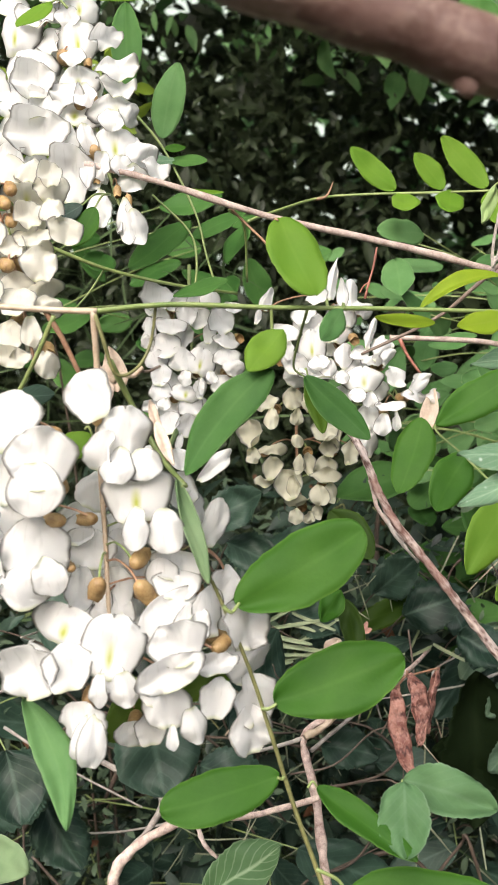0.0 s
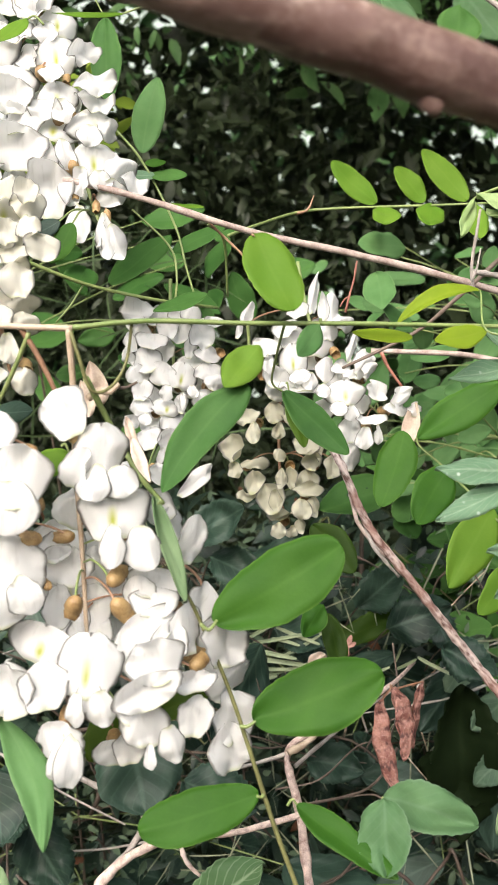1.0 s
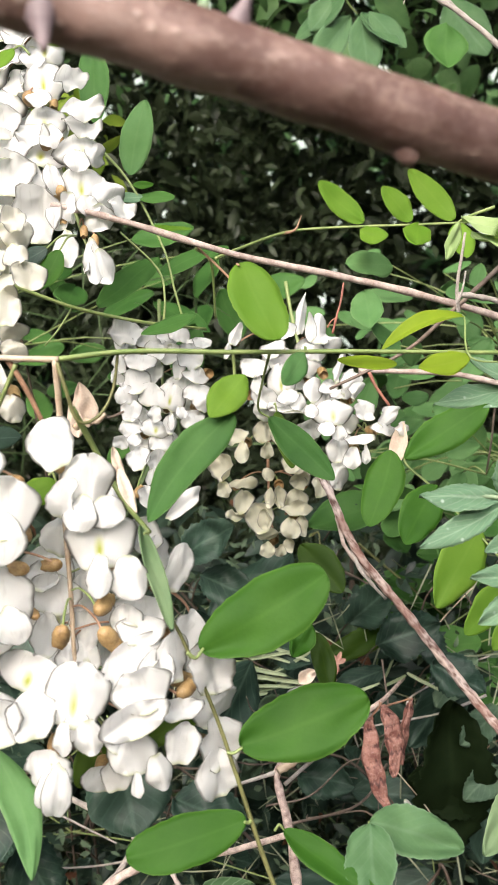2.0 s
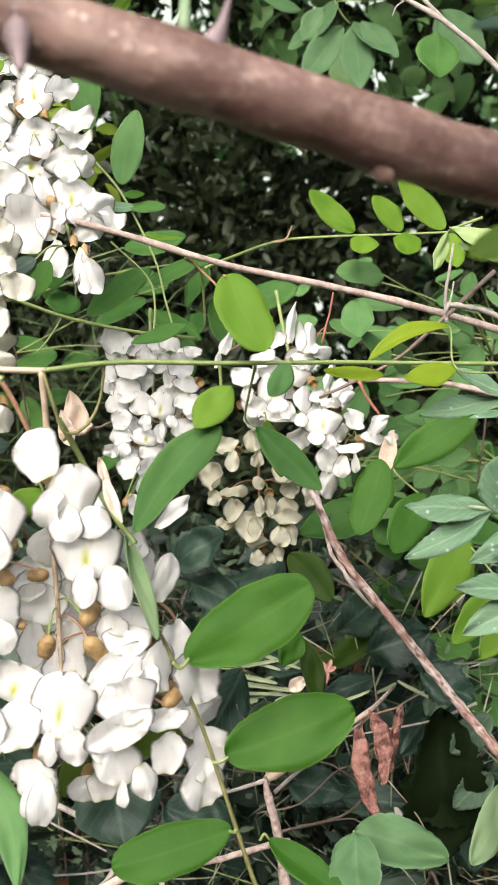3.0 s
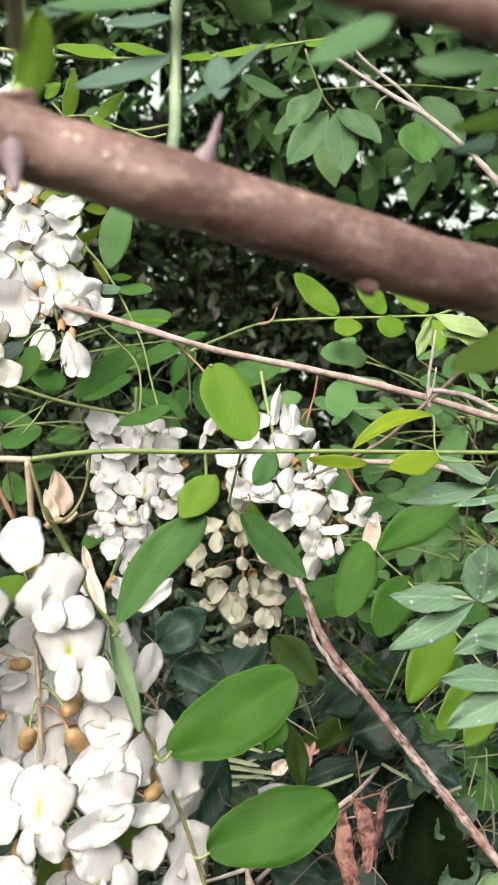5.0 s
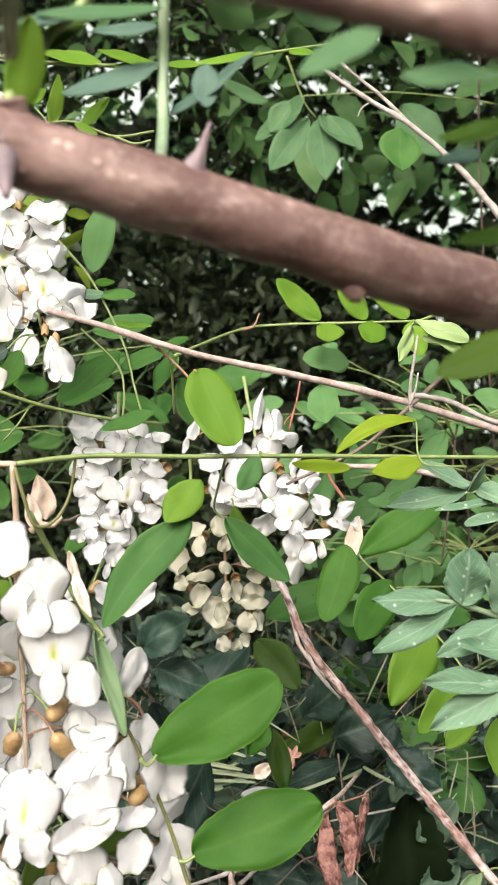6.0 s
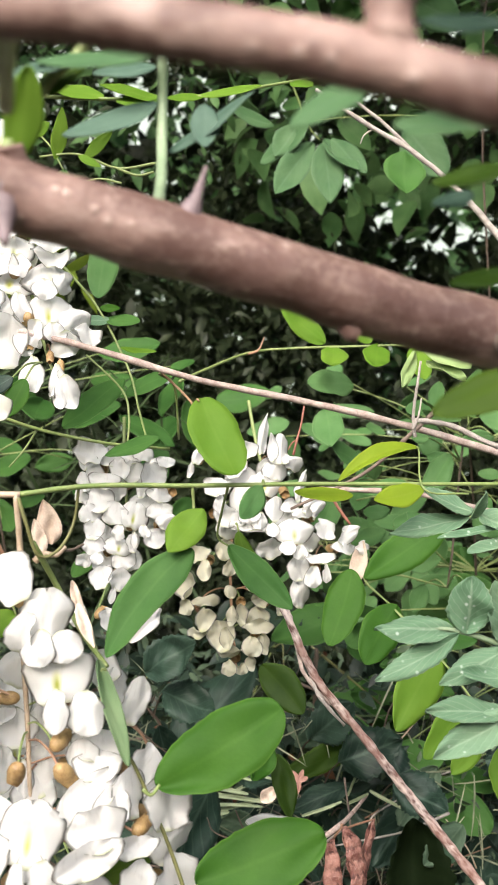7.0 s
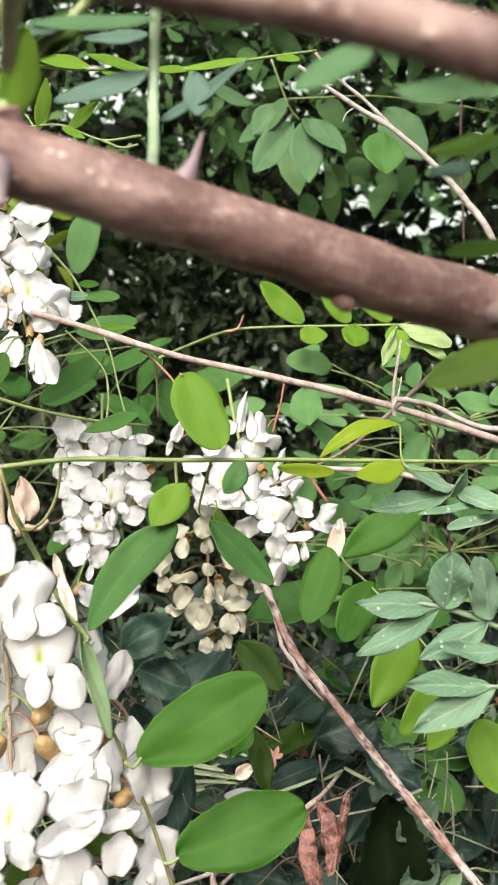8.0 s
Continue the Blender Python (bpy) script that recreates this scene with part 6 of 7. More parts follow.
flower(mid_l, (-0.0301, 0.5005, 1.4828), 0, 10, 0.62, CURLED_PETALS,
       (BROAD, -1.8, -6.3, -1.4, 14.1, 11.7, 20, 0, 15),
       (BROAD, 6.3, -5.1, 6.6, 13.2, 10.7, -15, 5, 15),
       (BROAD, -10.9, -6.9, -5.6, 13.2, 10.5, -8, -5, 10),
       (BROAD, 11.6, -7.2, -8.3, 14.3, 10.7, 12, 8, 15))
flower(mid_l, (-0.0260, 0.4956, 1.4479), 0, 0, 0.62, CURLED_PETALS,
       (BROAD, 1.7, -6.0, 0.1, 12.3, 10.5, -10, 5, 10),
       (BROAD, -11.7, -4.5, 11.2, 14.2, 11.0, 10, -5, 10),
       (BROAD, 7.5, -3.7, 16.5, 12.9, 10.5, -12, 8, 10),
       (BROAD, -11.7, -6.0, 0.1, 12.3, 10.5, 14, -5, 10),
       (BROAD, -1.1, -2.4, 19.1, 14.2, 12.0, 0, 0, 10))
flower(mid_l, (-0.0301, 0.5022, 1.4948), 0, 10, 0.62, CURLED_PETALS,
       (TENT, -17.7, -7.9, 1.4, 7.2, 11.9, -24, -10, 10),
       (BROAD, -4.4, -6.8, 1.9, 13.2, 10.0, 10, 0, 20),
       (BROAD, 6.3, -6.6, 3.0, 11.9, 9.0, -8, 8, 20),
       (BROAD, 18.1, -8.5, -2.8, 12.0, 9.7, 14, 12, 15))

mid_r = raceme([(0.0337, 0.5285, 1.5241), (0.0376, 0.5203, 1.5016), (0.0441, 0.5121, 1.4796), (0.0602, 0.5044, 1.4608), (0.0735, 0.4997, 1.4488)], 0.001, STEM_GREEN, "broad cluster of crisp white locust flowers")
flower(mid_r, (0.0433, 0.5006, 1.4692), 5, 0, 0.62, CURLED_PETALS,
       (BROAD, -7.0, -6.0, 7.9, 14.2, 11.2, 10, -5, 15),
       (BROAD, 6.9, -7.5, -2.8, 13.4, 11.0, -12, 8, 10),
       (BROAD, -12.4, -5.1, 14.3, 13.4, 10.8, -8, -8, 15),
       (BROAD, 17.6, -8.9, -12.9, 13.0, 11.0, 10, 12, 10),
       (BROAD, -0.5, -3.0, 21.7, 13.3, 11.1, 6, 0, 20))
flower(mid_r, (0.0431, 0.5022, 1.4948), 0, 20, 0.70, CURLED_PETALS,
       (TENT, -3.0, -8.3, 13.0, 7.1, 19.9, 12, 10, 10),
       (TENT, 4.9, -10.2, 6.2, 13.0, 15.9, 6, 15, 15),
       (BROAD, -10.9, -8.4, 4.6, 11.2, 8.5, -20, -15, 20),
       (TENT, 0.5, -11.2, 6.7, 7.1, 14.2, -4, -10, 10))
flower(mid_r, (0.0512, 0.5018, 1.4922), 20, 10, 0.70, CURLED_PETALS,
       (BROAD, 2.7, -9.7, 2.5, 14.4, 8.7, 16, 25, 15),
       (BROAD, -6.0, -12.3, -1.1, 14.0, 10.9, -10, 5, 20),
       (BROAD, -24.9, -10.3, -1.2, 12.9, 10.0, -20, -20, 20))
flower(mid_r, (0.0079, 0.5022, 1.4948), -20, 10, 0.62, CURLED_PETALS,
       (TENT, 0.4, -7.5, 4.0, 7.2, 11.4, 22, -10, 10),
       (TENT, -3.9, -8.6, -3.9, 4.3, 8.0, 10, -10, 0))
flower(mid_r, (0.0281, 0.4981, 1.4802), -5, 10, 0.70, CURLED_PETALS,
       (BROAD, -0.5, -7.0, 7.7, 17.1, 11.4, -6, -10, 20),
       (BROAD, -10.8, -7.7, 2.4, 14.4, 10.2, 14, -20, 15),
       (BANNER_KIND, 1.2, -11.5, -2.7, 13.5, 14.6, -4, -5, 10),
       (SPOON, -9.3, -10.8, -4.8, 7.4, 9.3, 0, -20, 0),
       (BROAD, -5.7, -8.6, -10.8, 14.1, 10.8, 24, -15, 0))
flower(mid_r, (0.0429, 0.4977, 1.4775), 5, 10, 0.70, CURLED_PETALS,
       (BANNER_KIND, -3.0, -9.0, 7.8, 17.8, 12.9, 8, 5, 20),
       (SPOON, -10.0, -13.2, -7.8, 12.7, 7.7, -16, -10, 15),
       (SPOON, -5.9, -14.6, -10.3, 8.8, 8.5, 6, 0, 10),
       (BROAD, -15.4, -10.7, -11.4, 10.9, 6.6, -28, -10, 10))
flower(mid_r, (0.0490, 0.4890, 1.4805), 10, -20, 0.66, CURLED_PETALS,
       (TENT, 9.0, 0.4, 2.6, 6.3, 15.9, 18, 15, 5),
       (BROAD, -3.8, -2.2, -8.3, 10.4, 12.6, 8, 10, 5),
       (SPOON, -5.7, -6.5, -17.5, 7.9, 7.0, 0, 0, 10),
       (BROAD, 3.8, 0.1, -6.6, 10.9, 7.5, -20, 10, 20))
flower(mid_r, (0.0613, 0.4962, 1.4668), 25, 10, 0.70, CURLED_PETALS,
       (BROAD, 2.1, -8.0, 8.0, 11.9, 15.9, 36, 30, 5),
       (BROAD, -3.4, -9.5, 4.3, 11.8, 6.2, -10, 10, 25),
       (BROAD, 4.9, -7.3, 5.3, 10.4, 11.7, 24, 40, 0))
flower(mid_r, (0.0562, 0.4927, 1.4563), 5, 5, 0.75, CURLED_PETALS,
       (BANNER_KIND, -2.6, -10.2, 6.2, 19.5, 12.5, -2, 5, 15),
       (BROAD, 11.3, -7.2, 6.5, 13.4, 10.4, 10, 25, 10),
       (SPOON, -5.7, -13.3, -1.4, 10.0, 7.0, 10, -15, 10),
       (SPOON, -0.1, -12.6, -3.6, 8.0, 7.9, -6, 10, 5))
flower(mid_r, (0.0723, 0.4882, 1.4529), 40, 0, 0.62, CURLED_PETALS,
       (BROAD, 5.8, -3.1, 6.7, 9.1, 13.2, 52, 30, 10),
       (BROAD, 7.2, -4.8, 1.5, 17.0, 8.2, 4, 35, 15),
       (BROAD, 14.8, -3.9, 0.9, 11.2, 7.0, 20, 45, 5))
flower(mid_r, (0.0643, 0.4910, 1.4443), 5, -10, 0.70, CURLED_PETALS,
       (BROAD, 1.3, -9.5, 4.5, 16.5, 7.0, -4, 10, 30),
       (SPOON, -2.2, -13.5, -2.9, 9.7, 11.1, 4, -5, 0),
       (SPOON, 3.7, -12.3, -1.5, 4.4, 10.2, -8, 20, 0),
       (BROAD, -8.5, -4.1, -0.3, 11.7, 12.7, 0, 0, 0),
       (BROAD, -7.8, -4.0, -13.8, 10.4, 15.6, 0, 0, -5))
flower(mid_r, (0.0161, 0.5006, 1.4692), -20, 0, 0.70, CURLED_PETALS,
       (BROAD, 5.1, -9.1, -6.9, 14.0, 11.8, 30, -20, -5),
       (BROAD, 18.1, -14.1, -7.1, 22.4, 4.9, 0, 0, 40),
       (BROAD, 26.6, -9.2, -15.5, 14.2, 11.9, 0, 0, -5))

mid_b = raceme([(0.0300, 0.5338, 1.4902), (0.0257, 0.5298, 1.4617), (0.0241, 0.5238, 1.4333), (0.0254, 0.5161, 1.3998), (0.0268, 0.5125, 1.3889)], 0.001, STEM_BROWN, "cluster of cream locust flowers with shade put into their colour")
flower(mid_b, (0.0134, 0.5013, 1.4459), -10, 0, 0.70, SHADED_PETALS,
       (BROAD, -5.6, -5.6, 3.1, 13.7, 7.2, -16, -20, 30),
       (SPOON, -2.6, -8.6, -3.7, 8.1, 10.5, 4, 0, 5),
       (CUP, -12.1, -7.6, -10.9, 13.4, 14.3, -28, -35, 0))
flower(mid_b, (0.0080, 0.5005, 1.4252), -10, 0, 0.70, SHADED_PETALS,
       (SPOON, -5.6, -9.2, -0.8, 8.9, 7.7, -10, -15, 10),
       (BROAD, 3.1, -9.7, 3.1, 15.7, 6.0, -10, 0, 30),
       (CUP, 3.6, -10.9, -5.5, 9.2, 11.9, 10, -10, 0),
       (BROAD, -0.1, -9.8, -12.2, 10.7, 5.1, 10, -10, -20))
flower(mid_b, (0.0259, 0.5037, 1.4484), 10, 0, 0.70, SHADED_PETALS,
       (BROAD, -5.0, -6.6, 3.1, 10.2, 10.7, 0, -10, 10),
       (SPOON, -3.2, -9.8, -5.2, 7.2, 9.0, 0, 5, 0),
       (BROAD, 2.5, -4.9, 1.3, 7.2, 10.6, 0, 30, 0))
flower(mid_b, (0.0286, 0.5005, 1.4252), 0, 0, 0.70, SHADED_PETALS,
       (SPOON, -4.7, -11.7, -4.2, 6.7, 10.0, 4, -10, 0),
       (CUP, -0.3, -10.7, -4.4, 6.1, 10.9, -4, 20, 0),
       (BROAD, -5.5, -5.3, 5.7, 6.3, 7.3, -20, -10, 10))
flower(mid_b, (0.0397, 0.5005, 1.4252), 10, 0, 0.70, SHADED_PETALS,
       (BROAD, -3.5, -5.6, 10.2, 13.9, 11.2, 4, 0, 20),
       (CUP, -1.4, -7.6, 3.3, 11.1, 10.5, 0, 10, 5),
       (BROAD, -3.0, -8.1, -7.6, 12.4, 13.4, 0, 0, 5),
       (BROAD, 4.2, -5.2, 6.3, 5.6, 13.4, 6, 40, 0))
flower(mid_b, (0.0355, 0.4982, 1.4088), 0, 0, 0.70, SHADED_PETALS,
       (BROAD, 0.9, -9.3, 5.5, 16.2, 7.3, 2, 5, 25),
       (SPOON, -1.9, -12.4, -2.1, 11.8, 10.5, 0, 0, 5),
       (SPOON, 3.3, -11.3, -1.2, 8.6, 10.4, -6, 20, 0))
flower(mid_b, (0.0176, 0.4985, 1.4116), -10, 0, 0.70, SHADED_PETALS,
       (CUP, 1.5, -10.2, -0.4, 14.0, 15.3, -20, -10, 5),
       (SPOON, 3.6, -12.3, -1.1, 7.6, 11.8, -8, 0, 0),
       (BROAD, 6.4, -11.4, -9.5, 15.7, 5.2, -8, 0, -25))
flower(mid_b, (0.0259, 0.4968, 1.3993), 0, -10, 0.70, SHADED_PETALS,
       (SPOON, -3.5, -11.5, -2.9, 8.6, 7.6, 0, -5, 0),
       (SPOON, 2.5, -10.6, -3.6, 6.3, 6.7, 0, 10, 0),
       (SPOON, 6.8, -9.3, -1.2, 7.1, 7.6, -10, 20, 0))
flower(mid_b, (0.0507, 0.5008, 1.4279), 20, 0, 0.62, SHADED_PETALS,
       (BROAD, -3.1, -6.4, -2.4, 10.2, 12.0, 10, 20, 0))

# ---- leaves that hang among the flowers ----
U = (0, -1, 0.45)
lf = locust_leaf([(-0.0003, 0.4692, 1.5332), (0.0102, 0.4901, 1.5385), (0.0337, 0.5320, 1.5487), (0.0572, 0.5404, 1.5515), (0.0978, 0.5426, 1.5528), (0.1324, 0.5428, 1.5540)], 0.0008, STEM_GREEN, "young yellow-green compound leaf with small oval leaflets")
leaflet(lf, (0.0752, 0.5459, 1.5545), (0.0519, 0.5458, 1.5754), 0.0133, LEAF_YOUNG, U)
leaflet(lf, (0.0995, 0.5429, 1.5548), (0.0841, 0.5423, 1.5721), 0.0127, LEAF_YOUNG, U)
leaflet(lf, (0.1215, 0.5430, 1.5554), (0.0978, 0.5435, 1.5806), 0.0144, LEAF_YOUNG, U)
leaflet(lf, (0.0793, 0.5426, 1.5525), (0.0758, 0.5209, 1.5420), 0.0144, LEAF_YOUNG, (0, -0.6, 1))
leaflet(lf, (0.1033, 0.5427, 1.5531), (0.0988, 0.5208, 1.5412), 0.0144, LEAF_YOUNG, (0, -0.6, 1))
leaflet(lf, (0.1244, 0.5428, 1.5537), (0.1233, 0.5199, 1.5346), 0.0130, LEAF_YOUNG, (0, -0.6, 1))
part("thorn", *tube([(0.0323, 0.5319, 1.5482), (0.0388, 0.5321, 1.5499), (0.0422, 0.5331, 1.5571)], 0.001, 0.0002, 6, 5), STEM_BROWN, lf, "small brown thorn")

lf = locust_leaf([(-0.0710, 0.5095, 1.6046), (-0.0531, 0.5067, 1.5848), (-0.0403, 0.5045, 1.5689), (-0.0253, 0.4953, 1.5394), (-0.0199, 0.4875, 1.5196), (-0.0156, 0.4755, 1.5065)], 0.0007, STEM_GREEN, "green compound leaf behind the flower cluster")
leaflet(lf, (-0.0415, 0.5104, 1.5749), (-0.0333, 0.5102, 1.6096), 0.0156, LEAF_LIGHT, U)
leaflet(lf, (-0.0397, 0.5046, 1.5697), (-0.0296, 0.4995, 1.5690), 0.0037, LEAF)
leaflet(lf, (-0.0344, 0.5038, 1.5639), (-0.0481, 0.4934, 1.5621), 0.0069, LEAF_PALE, (0, -0.8, 0.6))
leaflet(lf, (-0.0376, 0.5038, 1.5639), (-0.0196, 0.4934, 1.5621), 0.0080, LEAF_MID, (0, -0.8, 0.6))
leaflet(lf, (-0.0295, 0.4999, 1.5502), (-0.0118, 0.4914, 1.5476), 0.0048, LEAF_YOUNG, (0, -0.5, 0.8))
leaflet(lf, (-0.0277, 0.4947, 1.5350), (-0.0531, 0.4663, 1.5124), 0.0154, LEAF_MID, (-0.2, -1, 0.8))
leaflet(lf, (-0.0267, 0.4937, 1.5277), (-0.0013, 0.4902, 1.5388), 0.0110, LEAF_MID, (0, -0.8, 0.8))
leaflet(lf, (-0.0099, 0.4707, 1.5077), (-0.0328, 0.4544, 1.5000), 0.0093, LEAF_MID, (0, -0.7, 0.8))
single_leaf((-0.0710, 0.5271, 1.6579), (-0.0596, 0.5246, 1.6404), (-0.0568, 0.5086, 1.5980), 0.0142, LEAF_MID, "green leaflet beside the white flowers", U)
single_leaf((-0.0556, 0.4248, 1.5405), (-0.0580, 0.3985, 1.5332), (-0.0656, 0.3913, 1.5182), 0.0088, LEAF, "green leaflet below the white flowers", U)
single_leaf((-0.0567, 0.4248, 1.5405), (-0.0628, 0.3986, 1.5340), (-0.0748, 0.3925, 1.5265), 0.0071, LEAF_BLUE, "blue-green leaflet below the white flowers", U)
single_leaf((-0.0647, 0.3880, 1.6019), (-0.0707, 0.3882, 1.6039), (-0.0805, 0.3766, 1.5927), 0.0078, LEAF_YOUNG, "yellow-green leaflet above the flowers", (0, -0.7, 0.8))
single_leaf((-0.0194, 0.3880, 1.6064), (-0.0365, 0.3879, 1.6056), (-0.0598, 0.3775, 1.6032), 0.0039, LEAF_YOUNG, "narrow yellow-green leaflet above the flowers", (0, -0.6, 0.8))

J = (0.0072, 0.3428, 1.4965)
big = locust_leaf([J, (0.0076, 0.3437, 1.4882), (0.0071, 0.3354, 1.4794)], 0.0006, STEM_GREEN, "large smooth green leaflets hanging from the stem")
leaflet(big, (0.0073, 0.3280, 1.4773), (-0.0194, 0.3135, 1.4458), 0.0140, LEAF_MID, (-0.25, -1, 0.35), fold=0.16, round_tip=0.66, wide=0.85, sway=0.1)
leaflet(big, (0.0111, 0.3342, 1.4892), (-0.0002, 0.3236, 1.4770), 0.0115, LEAF_YOUNG, (0.1, -0.75, 0.75), round_tip=0.7, wide=0.95, wave=0.06)
single_leaf((0.0318, 0.3488, 1.4961), (0.0311, 0.3488, 1.4957), (0.0235, 0.3364, 1.4862), 0.0078, LEAF_LIGHT, "translucent pale green leaflet on the stem", (0.4, -1, 0.3))
lf = locust_leaf([(0.0103, 0.3519, 1.5249), (0.0088, 0.3520, 1.5256), (0.0095, 0.3499, 1.5251)], 0.0005, STEM_BROWN, "broad yellow-green leaflet in front of the flowers")
leaflet(lf, (0.0101, 0.3520, 1.5260), (0.0217, 0.3384, 1.5007), 0.0174, LEAF_YOUNG, (0.15, -1, 0.35), fold=0.08, round_tip=0.45, wide=1.0)
lf = locust_leaf([(0.0194, 0.3458, 1.4961), (0.0174, 0.3615, 1.4856), (0.0160, 0.3722, 1.4751), (0.0202, 0.3736, 1.4713)], 0.0005, STEM_GREEN, "green leaflet in front of the white flowers")
leaflet(lf, (0.0202, 0.3737, 1.4717), (0.0425, 0.3616, 1.4504), 0.0117, LEAF_MID, (0.2, -1, 0.5), fold=0.12)
single_leaf((0.0253, 0.4700, 1.4673), (0.0266, 0.4696, 1.4640), (0.0328, 0.4561, 1.4399), 0.0095, LEAF_OLIVE, "shaded leaflet behind the flowers", (0.5, -1, 0.2))

lf = locust_leaf([(-0.0080, 0.3092, 1.4055), (-0.0054, 0.3099, 1.4035), (-0.0030, 0.3124, 1.4057)], 0.0007, STEM_GREEN, "large smooth dark green leaflet")
leaflet(lf, (-0.0041, 0.3155, 1.4044), (0.0354, 0.3135, 1.4288), 0.0225, LEAF, (0.15, -1, 0.7), fold=0.1, round_tip=0.42, wide=1.22, wave=0.05)
lf = locust_leaf([(0.0038, 0.3175, 1.3692), (0.0062, 0.3175, 1.3691), (0.0089, 0.3178, 1.3707)], 0.0007, STEM_GREEN, "large smooth green leaflet beside the flowers")
leaflet(lf, (0.0082, 0.3189, 1.3707), (0.0498, 0.3210, 1.3854), 0.0227, LEAF, (0.1, -1, 0.7), fold=0.06, round_tip=0.46, wide=1.05, wave=0.05)
lf = locust_leaf([(0.0114, 0.3156, 1.3472), (0.0107, 0.3154, 1.3463), (0.0092, 0.3144, 1.3472)], 0.0007, STEM_GREEN, "large smooth green leaflet below the flowers")
leaflet(lf, (0.0097, 0.3146, 1.3482), (-0.0280, 0.3063, 1.3399), 0.0177, LEAF, (-0.1, -1, 0.8), fold=0.08, round_tip=0.5, wide=1.1, wave=0.06)
lf = locust_leaf([(0.0217, 0.3120, 1.3172), (0.0290, 0.3126, 1.3129), (0.0319, 0.3130, 1.3067)], 0.0007, STEM_GREEN, "large green leaflet at the end of the stalk")
leaflet(lf, (0.0313, 0.3129, 1.3064), (0.0833, 0.3094, 1.3071), 0.0227, LEAF, (0, -1, 0.8), fold=0.05, wave=0.03)
single_leaf((0.0190, 0.3160, 1.3431), (0.0220, 0.3161, 1.3433), (0.0527, 0.3026, 1.3253), 0.0103, LEAF, "green leaflet seen from the side", (0.3, -0.8, 0.9), fold=0.3)
single_leaf((-0.0792, 0.3169, 1.3836), (-0.0717, 0.3155, 1.3733), (-0.0551, 0.2941, 1.3401), 0.0111, LEAF_LIGHT, "green leaflet seen from beneath", (0.25, -1, 0.45), fold=0.25, wave=0.18, sway=-0.12, round_tip=0.75)
single_leaf((-0.0279, 0.3239, 1.3676), (-0.0251, 0.3244, 1.3704), (-0.0048, 0.3235, 1.3797), 0.0082, LEAF_OLIVE, "olive green leaflet among the flowers", (0, -1, 0.8))
single_leaf((-0.0440, 0.3359, 1.3766), (-0.0360, 0.3347, 1.3681), (-0.0461, 0.3273, 1.3534), 0.0122, LEAF_OLIVE, "dark green leaflet behind the flowers", (0, -1, 0.5))
single_leaf((-0.0539, 0.3373, 1.4571), (-0.0511, 0.3369, 1.4543), (-0.0622, 0.3313, 1.4505), 0.0093, LEAF_YOUNG, "bright green leaflet behind the flowers", U)
single_leaf((-0.0873, 0.3990, 1.4646), (-0.0895, 0.3987, 1.4624), (-0.0732, 0.3887, 1.4634), 0.0091, LEAF_BLUE, "dull green leaflet behind the flowers", U)
lf = locust_leaf([(-0.0189, 0.3071, 1.4435), (-0.0196, 0.3062, 1.4440), (-0.0201, 0.3052, 1.4438)], 0.0005, STEM_GREEN, "narrow pale green folded leaf along the stalk")
leaflet(lf, (-0.0229, 0.3214, 1.4430), (-0.0122, 0.3100, 1.4128), 0.0054, LEAF_SOFT, (0.5, -1, 0.2), fold=0.5, wave=0.35)
single_leaf((0.1352, 0.3961, 1.3249), (0.1199, 0.3867, 1.3283), (0.0995, 0.3641, 1.3065), 0.0144, LEAF_SOFT, "dull grey-green wrinkled leaf near the ground", (0.2, -1, 0.4), fold=0.3, wave=0.25, teeth=0.05)
single_leaf((-0.0330, 0.3973, 1.2371), (-0.0174, 0.3904, 1.2602), (0.0127, 0.3838, 1.2847), 0.0220, LEAF_VEIN, "grey-green leaf with pale herringbone veins", (0, -0.8, 0.8), fold=0.2, wave=0.15, teeth=0.05)
single_leaf((-0.0481, 0.4218, 1.3401), (-0.0419, 0.4102, 1.3293), (-0.0341, 0.3959, 1.2994), 0.0351, LEAF_BLUE, "broad dark blue-green leaf behind the flowers", (0, -1, 0.5), fold=0.12, wave=0.08, teeth=0.04)
single_leaf((-0.1104, 0.4188, 1.3187), (-0.1009, 0.4080, 1.3136), (-0.0921, 0.3943, 1.2880), 0.0257, LEAF_BLUE, "dark blue-green leaf in the shade below the flowers", (0.2, -1, 0.4), fold=0.15, wave=0.1)
single_leaf((-0.1214, 0.3941, 1.2862), (-0.1085, 0.3838, 1.2847), (-0.0847, 0.3730, 1.2802), 0.0174, LEAF_SOFT, "pale grey-green leaf near the ground", (0.1, -0.9, 0.7), fold=0.2, wave=0.2)
# dry papery bracts
for q, r, w in (((-0.0290, 0.3205, 1.4610), (-0.0230, 0.3135, 1.4490), 22),):
    v, f, uv = leaf_shape(q, r, w / 1837 * 0.325, (0.3, -1, 0.2), fold=0.8, bend=0.25, wave=0.45, round_tip=0.8, seed=w)
    thing("dry_bract", v, f, DRY_LEAF, q, "papery dry pinkish bract on the stem", "bract", "", uv)
for q, r, w in (((-0.0632, 0.4986, 1.4546), (-0.0667, 0.4948, 1.4767), 0.0125), ((-0.0681, 0.4981, 1.4497), (-0.0713, 0.4959, 1.4674), 0.0080)):
    v, f, uv = leaf_shape(q, r, w, (-0.2, -1, 0.7), fold=0.06, bend=0.1, wave=0.2, wide=0.7, round_tip=0.9, seed=3)
    thing("dry_leaf", v, f, DRY_LEAF, q, "papery pale pink dry leaf behind the stem", "leaf", "", uv)
